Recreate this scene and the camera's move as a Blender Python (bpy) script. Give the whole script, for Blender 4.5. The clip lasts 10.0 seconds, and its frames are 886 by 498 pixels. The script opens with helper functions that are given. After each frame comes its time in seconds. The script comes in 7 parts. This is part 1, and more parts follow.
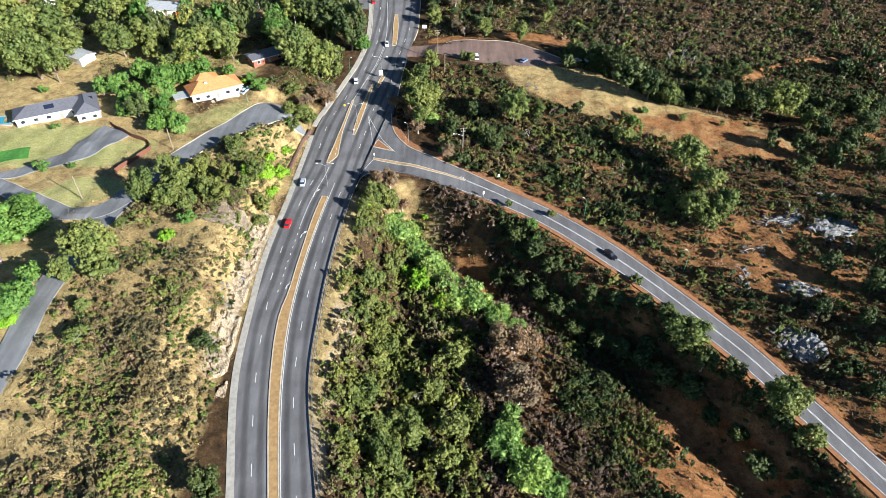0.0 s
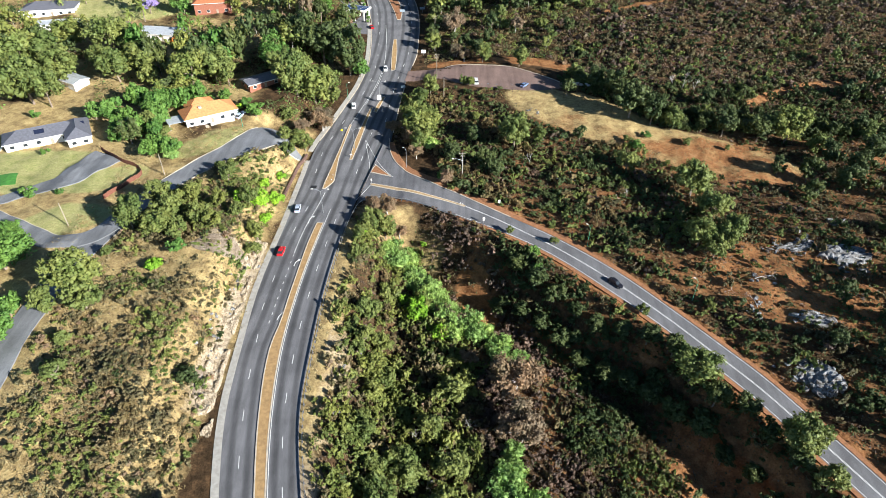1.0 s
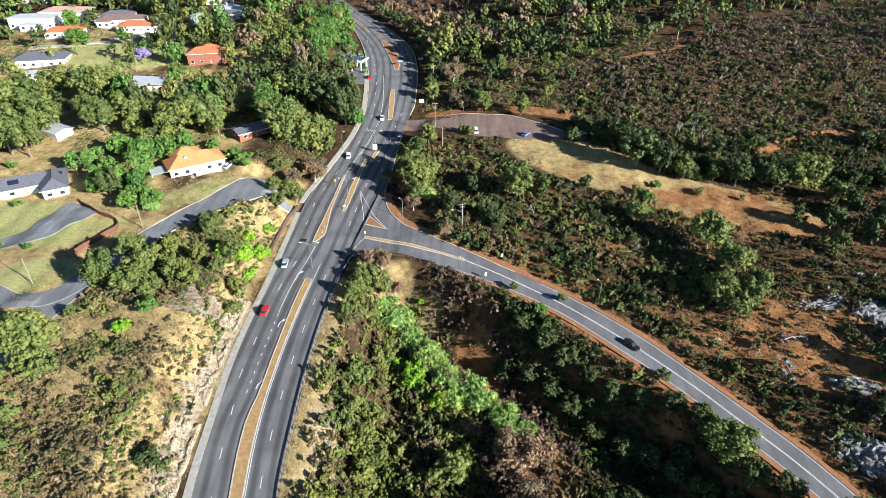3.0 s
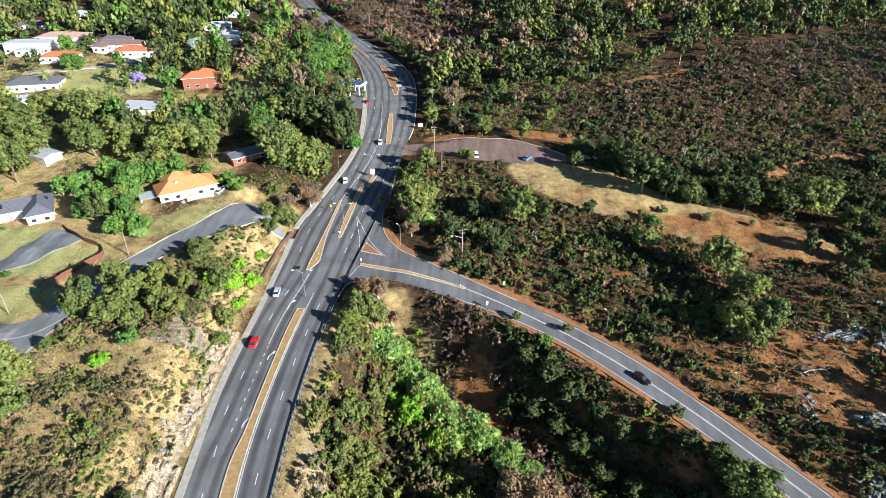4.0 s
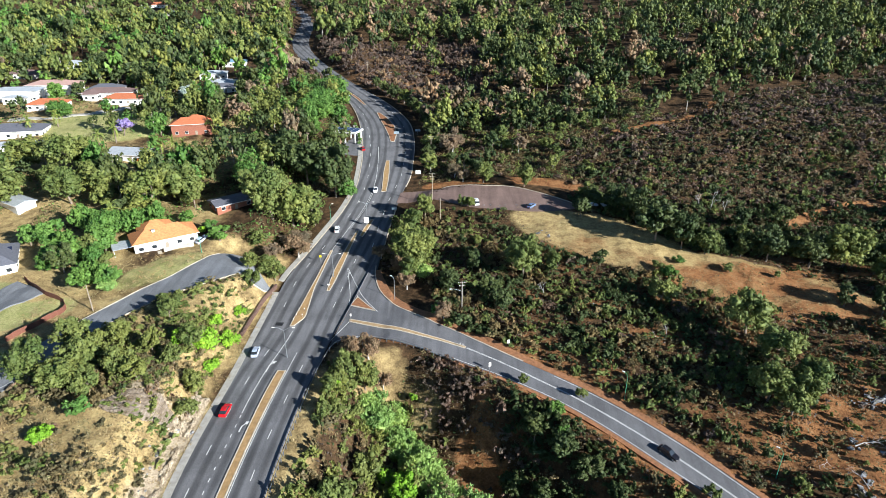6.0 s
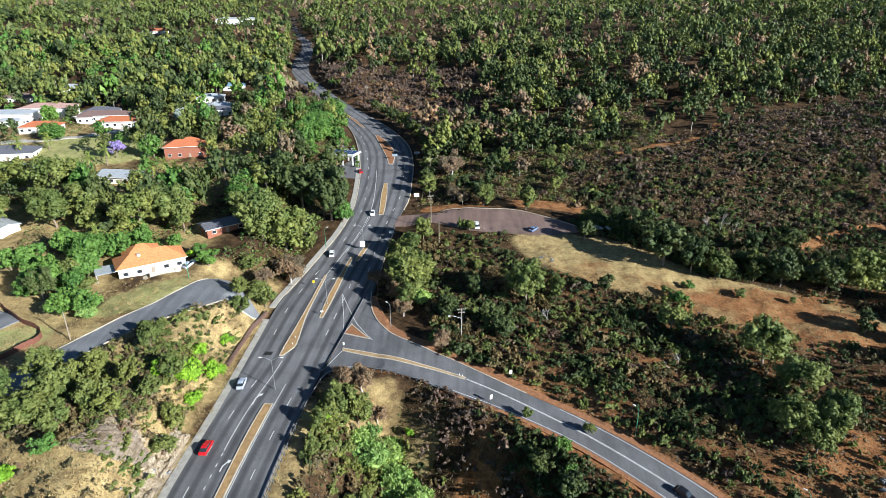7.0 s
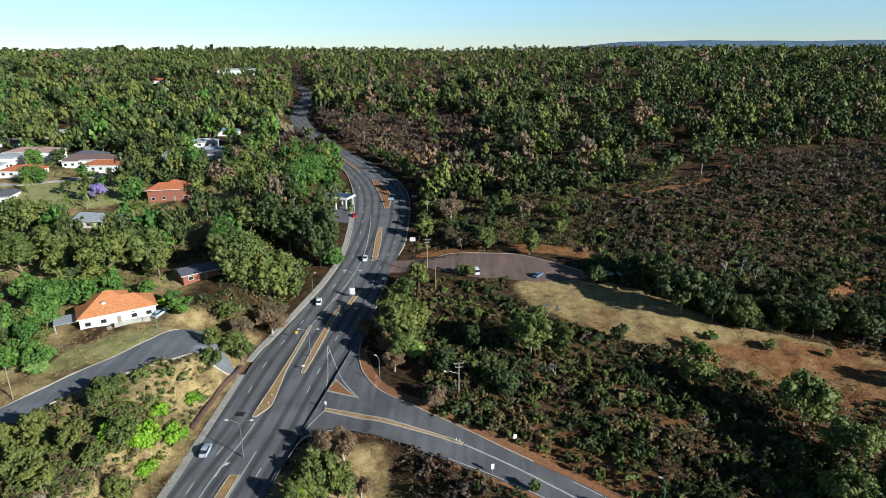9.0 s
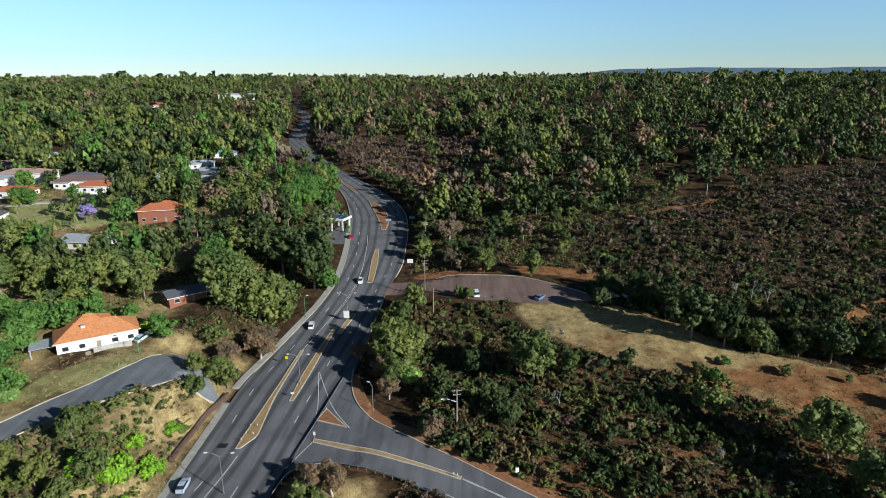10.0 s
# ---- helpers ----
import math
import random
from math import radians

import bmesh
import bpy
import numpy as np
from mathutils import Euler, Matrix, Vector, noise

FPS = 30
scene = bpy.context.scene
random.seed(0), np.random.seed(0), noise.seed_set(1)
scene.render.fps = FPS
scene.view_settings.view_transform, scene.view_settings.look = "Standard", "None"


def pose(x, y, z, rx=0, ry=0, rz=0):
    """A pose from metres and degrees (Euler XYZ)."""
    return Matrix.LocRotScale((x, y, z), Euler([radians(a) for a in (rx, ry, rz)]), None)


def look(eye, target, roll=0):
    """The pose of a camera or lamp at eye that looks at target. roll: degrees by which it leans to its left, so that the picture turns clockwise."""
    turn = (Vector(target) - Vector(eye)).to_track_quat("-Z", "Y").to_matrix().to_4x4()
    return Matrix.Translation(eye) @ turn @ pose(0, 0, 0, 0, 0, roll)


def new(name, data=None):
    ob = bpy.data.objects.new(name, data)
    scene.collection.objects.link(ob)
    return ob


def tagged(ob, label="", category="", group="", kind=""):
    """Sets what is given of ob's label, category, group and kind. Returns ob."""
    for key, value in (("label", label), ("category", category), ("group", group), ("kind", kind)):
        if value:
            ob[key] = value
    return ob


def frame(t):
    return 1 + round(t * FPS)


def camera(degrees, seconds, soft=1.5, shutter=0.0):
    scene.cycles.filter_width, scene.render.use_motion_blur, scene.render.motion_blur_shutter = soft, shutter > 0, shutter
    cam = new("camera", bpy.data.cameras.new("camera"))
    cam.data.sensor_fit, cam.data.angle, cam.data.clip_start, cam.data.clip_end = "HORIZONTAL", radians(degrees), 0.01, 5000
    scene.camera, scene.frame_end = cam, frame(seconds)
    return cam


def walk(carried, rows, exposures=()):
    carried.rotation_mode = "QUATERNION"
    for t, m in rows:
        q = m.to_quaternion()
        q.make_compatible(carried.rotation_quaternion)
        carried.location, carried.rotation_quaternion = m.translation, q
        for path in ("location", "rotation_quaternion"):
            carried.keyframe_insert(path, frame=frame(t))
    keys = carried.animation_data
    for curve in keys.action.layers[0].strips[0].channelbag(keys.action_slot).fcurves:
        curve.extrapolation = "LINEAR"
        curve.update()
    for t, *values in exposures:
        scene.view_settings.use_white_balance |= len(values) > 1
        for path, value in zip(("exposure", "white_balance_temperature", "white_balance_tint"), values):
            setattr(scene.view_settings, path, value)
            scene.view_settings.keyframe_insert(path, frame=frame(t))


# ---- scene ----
cam = camera(71.73, 10.0, soft=0.65)
PATH = [
    (0, (0.00, -0.00, 118.00), (-0.74, 76.66, 53.79), 0.38),
    (0.5, (0.23, 2.88, 116.29), (-0.57, 80.80, 53.63), 0.32),
    (1, (0.38, 5.87, 114.50), (-0.46, 85.06, 53.44), 0.27),
    (1.5, (0.47, 8.97, 112.64), (-0.38, 89.42, 53.24), 0.22),
    (2, (0.54, 12.19, 110.72), (-0.34, 93.86, 53.03), 0.18),
    (2.5, (0.59, 15.50, 108.77), (-0.30, 98.38, 52.82), 0.15),
    (3, (0.65, 18.91, 106.79), (-0.26, 102.96, 52.62), 0.11),
    (3.5, (0.71, 22.41, 104.79), (-0.21, 107.60, 52.43), 0.09),
    (4, (0.80, 25.99, 102.78), (-0.14, 112.28, 52.25), 0.06),
    (4.5, (0.93, 29.65, 100.78), (-0.05, 117.00, 52.10), 0.03),
    (5, (1.09, 33.37, 98.78), (0.06, 121.73, 51.96), -0.00),
    (5.5, (1.30, 37.15, 96.79), (0.21, 126.47, 51.85), -0.03),
    (6, (1.55, 40.96, 94.82), (0.40, 131.21, 51.76), -0.07),
    (6.5, (1.85, 44.81, 92.86), (0.61, 135.93, 51.70), -0.10),
    (7, (2.19, 48.66, 90.92), (0.86, 140.62, 51.66), -0.14),
    (7.5, (2.57, 52.52, 89.00), (1.13, 145.27, 51.65), -0.18),
    (8, (2.97, 56.35, 87.09), (1.43, 149.85, 51.66), -0.22),
    (8.5, (3.40, 60.15, 85.19), (1.75, 154.36, 51.69), -0.26),
    (9, (3.84, 63.89, 83.29), (2.08, 158.77, 51.74), -0.31),
    (9.5, (4.26, 67.56, 81.38), (2.42, 163.07, 51.81), -0.35),
    (10, (4.67, 71.13, 79.47), (2.74, 167.23, 51.89), -0.39),
]
walk(cam, [(t, look(eye, target, roll)) for t, eye, target, roll in PATH],
     [(0, 1.34, 6200, 7), (5.5, 1.2, 6000, 6), (7.5, 0.92, 5900, 5), (10, 0.25, 5900, 3)])

# ---- daylight: a low sun over the right shoulder ----
SUN_EL, SUN_AZ = radians(21.5), math.atan2(15.6, -10.6)      # azimuth clockwise from +y
world = bpy.data.worlds.new("sky")
scene.world = world
world.use_nodes = True
wn = world.node_tree
sky = wn.nodes.new("ShaderNodeTexSky")
sky.sky_type, sky.sun_disc = "NISHITA", False
sky.sun_elevation, sky.sun_rotation = SUN_EL, SUN_AZ
sky.altitude, sky.air_density, sky.dust_density, sky.ozone_density = 300, 0.95, 0.0, 3.0
cool = wn.nodes.new("ShaderNodeMix")
cool.data_type, cool.blend_type = "RGBA", "MULTIPLY"
cool.inputs[0].default_value, cool.inputs[7].default_value = 1.0, (1.01, 1.0, 1.08, 1)
wn.links.new(sky.outputs[0], cool.inputs[6])
# the air whitens and brightens towards the horizon, all the way round
coord, parts, lift = wn.nodes.new("ShaderNodeTexCoord"), wn.nodes.new("ShaderNodeSeparateXYZ"), wn.nodes.new("ShaderNodeValToRGB")
wn.links.new(coord.outputs["Generated"], parts.inputs[0])
wn.links.new(parts.outputs[2], lift.inputs[0])
lift.color_ramp.elements[0].position, lift.color_ramp.elements[0].color = 0.0, (0.68, 0.8, 0.93, 1)
lift.color_ramp.elements[1].position, lift.color_ramp.elements[1].color = 0.35, (0.34, 0.36, 0.35, 1)
mid = lift.color_ramp.elements.new(0.1)
mid.color = (0.92, 0.98, 1.0, 1)
low = lift.color_ramp.elements.new(0.03)
low.color = (0.68, 0.81, 0.93, 1)
haze = wn.nodes.new("ShaderNodeMix")
haze.data_type, haze.blend_type = "RGBA", "MULTIPLY"
haze.inputs[0].default_value = 1.0
wn.links.new(cool.outputs[2], haze.inputs[6])
wn.links.new(lift.outputs[0], haze.inputs[7])
wn.links.new(haze.outputs[2], wn.nodes["Background"].inputs[0])
wn.nodes["Background"].inputs[1].default_value = 0.105
sun_data = bpy.data.lights.new("sun", "SUN")
sun_data.energy, sun_data.angle, sun_data.color = 5.0, radians(0.53), (1.0, 0.96, 0.91)
sun = new("sun", sun_data)
sun.matrix_world = look((math.sin(SUN_AZ) * 300, math.cos(SUN_AZ) * 300, math.tan(SUN_EL) * 300), (0, 0, 0))


# ---- materials ----
def material(name, build, rough=0.9, metal=0.0, spec=0.3):
    """A node material; build(nodes, links, bsdf) wires its colour and relief."""
    m = bpy.data.materials.new(name)
    m.use_nodes = True
    b = m.node_tree.nodes["Principled BSDF"]
    b.inputs["Roughness"].default_value, b.inputs["Metallic"].default_value = rough, metal
    b.inputs["Specular IOR Level"].default_value = spec
    build(m.node_tree.nodes, m.node_tree.links, b)
    return m


def noise_at(n, l, scale, detail=4.0, rough=0.6, stretch=None):
    co = n.new("ShaderNodeTexCoord")
    t = n.new("ShaderNodeTexNoise")
    t.inputs["Scale"].default_value, t.inputs["Detail"].default_value, t.inputs["Roughness"].default_value = scale, detail, rough
    if stretch:
        mp = n.new("ShaderNodeMapping")
        mp.inputs["Scale"].default_value = stretch
        l.new(co.outputs["Object"], mp.inputs[0])
        l.new(mp.outputs[0], t.inputs["Vector"])
    else:
        l.new(co.outputs["Object"], t.inputs["Vector"])
    return t.outputs["Fac"]


def ramp(n, l, fac, stops):
    r = n.new("ShaderNodeValToRGB")
    e = r.color_ramp.elements
    e[0].position, e[0].color = stops[0][0], (*stops[0][1], 1)
    e[1].position, e[1].color = stops[-1][0], (*stops[-1][1], 1)
    for p, c in stops[1:-1]:
        e.new(p).color = (*c, 1)
    l.new(fac, r.inputs[0])
    return r.outputs[0]


def mixed(n, l, fac, a, b, how="MIX"):
    m = n.new("ShaderNodeMix")
    m.data_type, m.blend_type = "RGBA", how
    for socket, v in ((m.inputs[0], fac), (m.inputs[6], a), (m.inputs[7], b)):
        if isinstance(v, (int, float)):
            socket.default_value = v
        elif isinstance(v, tuple):
            socket.default_value = (*v, 1)
        else:
            l.new(v, socket)
    return m.outputs[2]


def relief(n, l, bsdf, height_out, strength=0.4, depth=0.05):
    b = n.new("ShaderNodeBump")
    b.inputs["Strength"].default_value, b.inputs["Distance"].default_value = strength, depth
    l.new(height_out, b.inputs["Height"])
    l.new(b.outputs[0], bsdf.inputs["Normal"])


def plain(name, colour, rough=0.7, metal=0.0, vary=0.25, scale=3.0, spec=0.4):
    def build(n, l, b):
        dark = tuple(c * (1 - vary) for c in colour)
        light = tuple(min(1, c * (1 + vary * 0.6)) for c in colour)
        l.new(ramp(n, l, noise_at(n, l, scale), [(0.3, dark), (0.7, light)]), b.inputs["Base Color"])
    return material(name, build, rough, metal, spec)


def asphalt(name, base, track=0.0):
    def build(n, l, b):
        wide = ramp(n, l, noise_at(n, l, 0.12, 5), [(0.3, tuple(c * 0.78 for c in base)), (0.7, tuple(c * 1.22 for c in base))])
        fine = ramp(n, l, noise_at(n, l, 6.0, 3), [(0.35, (0.75,) * 3), (0.7, (1.2,) * 3)])
        streak = ramp(n, l, noise_at(n, l, 0.6, 3, 0.5, (1.0, 0.06, 1.0)), [(0.35, (0.85,) * 3), (0.65, (1.12,) * 3)])
        c = mixed(n, l, 1.0, mixed(n, l, 1.0, wide, fine, "MULTIPLY"), streak, "MULTIPLY")
        if track:
            # bands polished dark by tyres, one lane wide, from the stored distance to the median
            at = n.new("ShaderNodeAttribute")
            at.attribute_name = "lane"
            wave = n.new("ShaderNodeMath")
            wave.operation = "MULTIPLY"
            wave.inputs[1].default_value = 2 * math.pi / 3.5
            l.new(at.outputs["Fac"], wave.inputs[0])
            cs = n.new("ShaderNodeMath")
            cs.operation = "COSINE"
            l.new(wave.outputs[0], cs.inputs[0])
            half = n.new("ShaderNodeMath")
            half.operation = "MULTIPLY_ADD"
            half.inputs[1].default_value, half.inputs[2].default_value = 0.5, 0.5
            l.new(cs.outputs[0], half.inputs[0])
            c = mixed(n, l, 1.0, c, ramp(n, l, half.outputs[0], [(0.05, (1 - track,) * 3), (0.6, (1.12,) * 3)]), "MULTIPLY")
        l.new(c, b.inputs["Base Color"])
        relief(n, l, b, noise_at(n, l, 30.0, 2), 0.3, 0.01)
    return material(name, build, 0.85, 0, 0.3)


def leaves(name, dark, light, dry=None):
    """Foliage: each clump its own tone, each plant its own cast."""
    def build(n, l, b):
        g = n.new("ShaderNodeNewGeometry")
        o = n.new("ShaderNodeObjectInfo")
        low = tuple(0.55 * a + 0.45 * b for a, b in zip(dark, light))
        clump = n.new("ShaderNodeMath")
        clump.operation = "MULTIPLY_ADD"
        l.new(g.outputs["Random Per Island"], clump.inputs[0])
        clump.inputs[1].default_value = 0.45
        l.new(noise_at(n, l, 0.9, 2, 0.5), clump.inputs[2])
        c = ramp(n, l, clump.outputs[0], [(0.4, low), (0.85, light), (1.12, dry or tuple(min(1, v * 1.12) for v in light))])
        cast = ramp(n, l, o.outputs["Random"], [(0.0, (0.72, 0.79, 0.77)), (0.5, (1, 1, 1)), (1.0, (1.14, 1.07, 0.95))])
        patch = ramp(n, l, noise_at(n, l, 0.14, 3, 0.7), [(0.34, (0.62, 0.74, 0.7)), (0.5, (1, 1, 1)), (0.66, (1.22, 1.14, 1.0))])
        c = mixed(n, l, 1.0, mixed(n, l, 1.0, c, cast, "MULTIPLY"), patch, "MULTIPLY")
        l.new(c, b.inputs["Base Color"])
        t = n.new("ShaderNodeBsdfTranslucent")
        l.new(c, t.inputs[0])
        mx = n.new("ShaderNodeMixShader")
        mx.inputs[0].default_value = 0.14
        l.new(b.outputs[0], mx.inputs[1])
        l.new(t.outputs[0], mx.inputs[2])
        l.new(mx.outputs[0], n["Material Output"].inputs[0])
    return material(name, build, 0.6, 0, 0.25)


def ground_build(n, l, b):
    """Dry grass, lawn and red soil by the zones stored on the sheet, each with its own mottling."""
    z = n.new("ShaderNodeAttribute")
    z.attribute_name = "zone"
    sep = n.new("ShaderNodeSeparateColor")
    l.new(z.outputs["Color"], sep.inputs[0])
    big, mid, fine = noise_at(n, l, 0.05, 6, 0.65), noise_at(n, l, 0.35, 5, 0.7), noise_at(n, l, 2.2, 4, 0.7)
    litter = ramp(n, l, mid, [(0.3, (0.022, 0.015, 0.008)), (0.5, (0.07, 0.043, 0.022)), (0.72, (0.16, 0.092, 0.044))])
    straw = ramp(n, l, mid, [(0.28, (0.19, 0.13, 0.06)), (0.45, (0.34, 0.245, 0.112)), (0.58, (0.46, 0.345, 0.155)), (0.74, (0.54, 0.425, 0.21))])
    lawn = ramp(n, l, mid, [(0.3, (0.25, 0.27, 0.085)), (0.5, (0.36, 0.345, 0.14)), (0.75, (0.46, 0.41, 0.19))])
    soil = ramp(n, l, mid, [(0.3, (0.13, 0.057, 0.024)), (0.52, (0.3, 0.14, 0.057)), (0.75, (0.43, 0.24, 0.11))])

    def edge(v):
        a = n.new("ShaderNodeMath")
        a.operation = "ADD"
        l.new(v, a.inputs[0])
        s = n.new("ShaderNodeMath")
        s.operation = "MULTIPLY_ADD"
        l.new(big, s.inputs[0])
        s.inputs[1].default_value, s.inputs[2].default_value = 1.4, -0.7
        l.new(s.outputs[0], a.inputs[1])
        return ramp(n, l, a.outputs[0], [(0.35, (0, 0, 0)), (0.62, (1, 1, 1))])
    c = mixed(n, l, edge(sep.outputs[0]), litter, straw)
    c = mixed(n, l, edge(sep.outputs[2]), c, soil)
    c = mixed(n, l, edge(sep.outputs[1]), c, lawn)
    stone = ramp(n, l, noise_at(n, l, 0.8, 6, 0.75), [(0.3, (0.16, 0.12, 0.08)), (0.45, (0.36, 0.28, 0.19)), (0.56, (0.46, 0.38, 0.27)), (0.66, (0.3, 0.21, 0.115))])
    c = mixed(n, l, edge(z.outputs["Alpha"]), c, stone)
    c = mixed(n, l, 1.0, c, ramp(n, l, fine, [(0.3, (0.62, 0.6, 0.58)), (0.7, (1.25, 1.25, 1.25))]), "MULTIPLY")
    l.new(c, b.inputs["Base Color"])
    relief(n, l, b, fine, 0.7, 0.35)


M_GROUND = material("dry_ground", ground_build, 0.95, 0, 0.1)
M_ASPHALT = asphalt("worn_asphalt", (0.143, 0.14, 0.145))
M_HIGHWAY = asphalt("tyre_polished_asphalt", (0.154, 0.15, 0.153), 0.38)
M_ASPHALT_DARK = asphalt("street_asphalt", (0.19, 0.193, 0.2))
M_LOT = asphalt("gravelled_asphalt", (0.21, 0.14, 0.115))
M_CONCRETE = plain("concrete", (0.42, 0.39, 0.34), 0.9, 0, 0.25, 0.8)
M_KERB = plain("kerb_concrete", (0.55, 0.47, 0.36), 0.9, 0, 0.3, 1.2)
M_MEDIAN = plain("brown_paving", (0.41, 0.255, 0.11), 0.95, 0, 0.3, 0.9)
M_VERGE = plain("red_gravel", (0.3, 0.135, 0.06), 0.95, 0, 0.35, 1.4)
M_PAINT = plain("road_paint", (0.72, 0.71, 0.68), 0.7, 0, 0.2, 2.5)
M_STEEL = plain("galvanised_steel", (0.5, 0.51, 0.52), 0.45, 0.8, 0.2)
M_DARKSTEEL = plain("weathered_rail", (0.16, 0.16, 0.17), 0.6, 0.4, 0.3)
M_WOODPOLE = plain("weathered_timber", (0.32, 0.26, 0.19), 0.9, 0, 0.3)
M_BARK = plain("bark", (0.26, 0.2, 0.15), 0.95, 0, 0.4, 2.0)
M_PALEBARK = plain("pale_bark", (0.36, 0.32, 0.27), 0.9, 0, 0.35, 1.5)
M_DEADWOOD = plain("dead_grey_wood", (0.5, 0.45, 0.41), 0.9, 0, 0.25, 2.0)
M_GUM = leaves("gum_leaves", (0.06, 0.077, 0.022), (0.184, 0.208, 0.056))
M_GUM_DARK = leaves("dark_gum_leaves", (0.022, 0.036, 0.013), (0.086, 0.11, 0.036))
M_LUSH = leaves("lush_leaves", (0.04, 0.092, 0.018), (0.135, 0.24, 0.05))
M_LIME = leaves("lime_leaves", (0.13, 0.27, 0.018), (0.27, 0.45, 0.035))
M_FEATHER = leaves("feathery_leaves", (0.15, 0.24, 0.06), (0.32, 0.45, 0.135))
M_BROWN = leaves("dry_brown_leaves", (0.12, 0.08, 0.05), (0.27, 0.185, 0.115))
M_SCRUB = leaves("scrub_leaves", (0.06, 0.047, 0.022), (0.185, 0.145, 0.07), (0.25, 0.18, 0.09))
M_SCRUB_DARK = leaves("burnt_scrub", (0.05, 0.036, 0.029), (0.16, 0.112, 0.088), (0.21, 0.14, 0.11))
M_STRAW = leaves("dry_grass", (0.17, 0.125, 0.06), (0.38, 0.295, 0.15), (0.47, 0.375, 0.2))
M_JACARANDA = leaves("violet_blossom", (0.14, 0.1, 0.28), (0.36, 0.28, 0.6))
M_FLAME = leaves("flame_blossom", (0.35, 0.1, 0.02), (0.65, 0.22, 0.03))
M_SILVER = leaves("silver_leaves", (0.17, 0.2, 0.16), (0.42, 0.46, 0.4))
M_PALM = leaves("palm_leaves", (0.09, 0.13, 0.02), (0.3, 0.33, 0.08))
M_WHITE = plain("white_render", (0.78, 0.75, 0.69), 0.8, 0, 0.12, 0.8)
M_TILE = plain("terracotta_tiles", (0.62, 0.25, 0.095), 0.8, 0, 0.25, 1.5)
M_TILE_RED = plain("red_tiles", (0.5, 0.16, 0.07), 0.8, 0, 0.25, 1.5)
M_SLATE = plain("grey_tiles", (0.13, 0.13, 0.15), 0.7, 0, 0.25, 1.5)
M_IRON = plain("pale_roof_sheet", (0.5, 0.52, 0.54), 0.5, 0.2, 0.2, 1.0)
M_GLASS = plain("dark_window_glass", (0.03, 0.035, 0.04), 0.1, 0, 0.1, 1.0, 0.6)
M_BRICK = plain("red_brick", (0.3, 0.115, 0.07), 0.9, 0, 0.3, 4.0)


def rock_build(n, l, b):
    big, fine = noise_at(n, l, 0.35, 6, 0.7), noise_at(n, l, 2.5, 5, 0.7)
    c = ramp(n, l, big, [(0.3, (0.13, 0.115, 0.1)), (0.5, (0.28, 0.28, 0.28)), (0.7, (0.45, 0.46, 0.475))])
    crack = ramp(n, l, noise_at(n, l, 0.8, 5, 0.65, (0.45, 1.7, 1.2)), [(0.4, (0.28, 0.25, 0.22)), (0.5, (1, 1, 1))])
    c = mixed(n, l, 1.0, c, crack, "MULTIPLY")
    c = mixed(n, l, 1.0, c, ramp(n, l, fine, [(0.3, (0.6, 0.55, 0.5)), (0.65, (1.15, 1.15, 1.15))]), "MULTIPLY")
    l.new(c, b.inputs["Base Color"])
    relief(n, l, b, fine, 0.8, 0.25)


M_ROCK = material("granite", rock_build, 0.9, 0, 0.2)


def slab_build(n, l, b):
    streak, fine = noise_at(n, l, 0.9, 6, 0.75, (1.0, 0.25, 2.0)), noise_at(n, l, 3.0, 5, 0.7)
    c = ramp(n, l, streak, [(0.3, (0.1, 0.07, 0.045)), (0.5, (0.24, 0.19, 0.14)), (0.7, (0.38, 0.32, 0.26))])
    c = mixed(n, l, 1.0, c, ramp(n, l, fine, [(0.3, (0.6, 0.55, 0.5)), (0.65, (1.15, 1.15, 1.15))]), "MULTIPLY")
    l.new(c, b.inputs["Base Color"])
    relief(n, l, b, fine, 0.8, 0.25)


M_SLAB = material("layered_rock", slab_build, 0.9, 0, 0.2)


# ---- the lie of the land ----
def smooth(a, b, x):
    """0 at a, 1 at b, with soft ends."""
    t = np.clip((np.asarray(x, float) - a) / (b - a), 0, 1)
    return t * t * (3 - 2 * t)


def curve(points):
    """A smooth curve v(u) through (u, v) points."""
    u, v = (np.array(c, float) for c in zip(*points))
    g = np.gradient(v, u)

    def value(at):
        at = np.clip(np.asarray(at, float), u[0], u[-1])
        i = np.clip(np.searchsorted(u, at) - 1, 0, len(u) - 2)
        d = u[i + 1] - u[i]
        t = (at - u[i]) / d
        return ((1 + 2 * t) * (1 - t) ** 2 * v[i] + t * (1 - t) ** 2 * d * g[i]
                + t * t * (3 - 2 * t) * v[i + 1] + t * t * (t - 1) * d * g[i + 1])
    return value


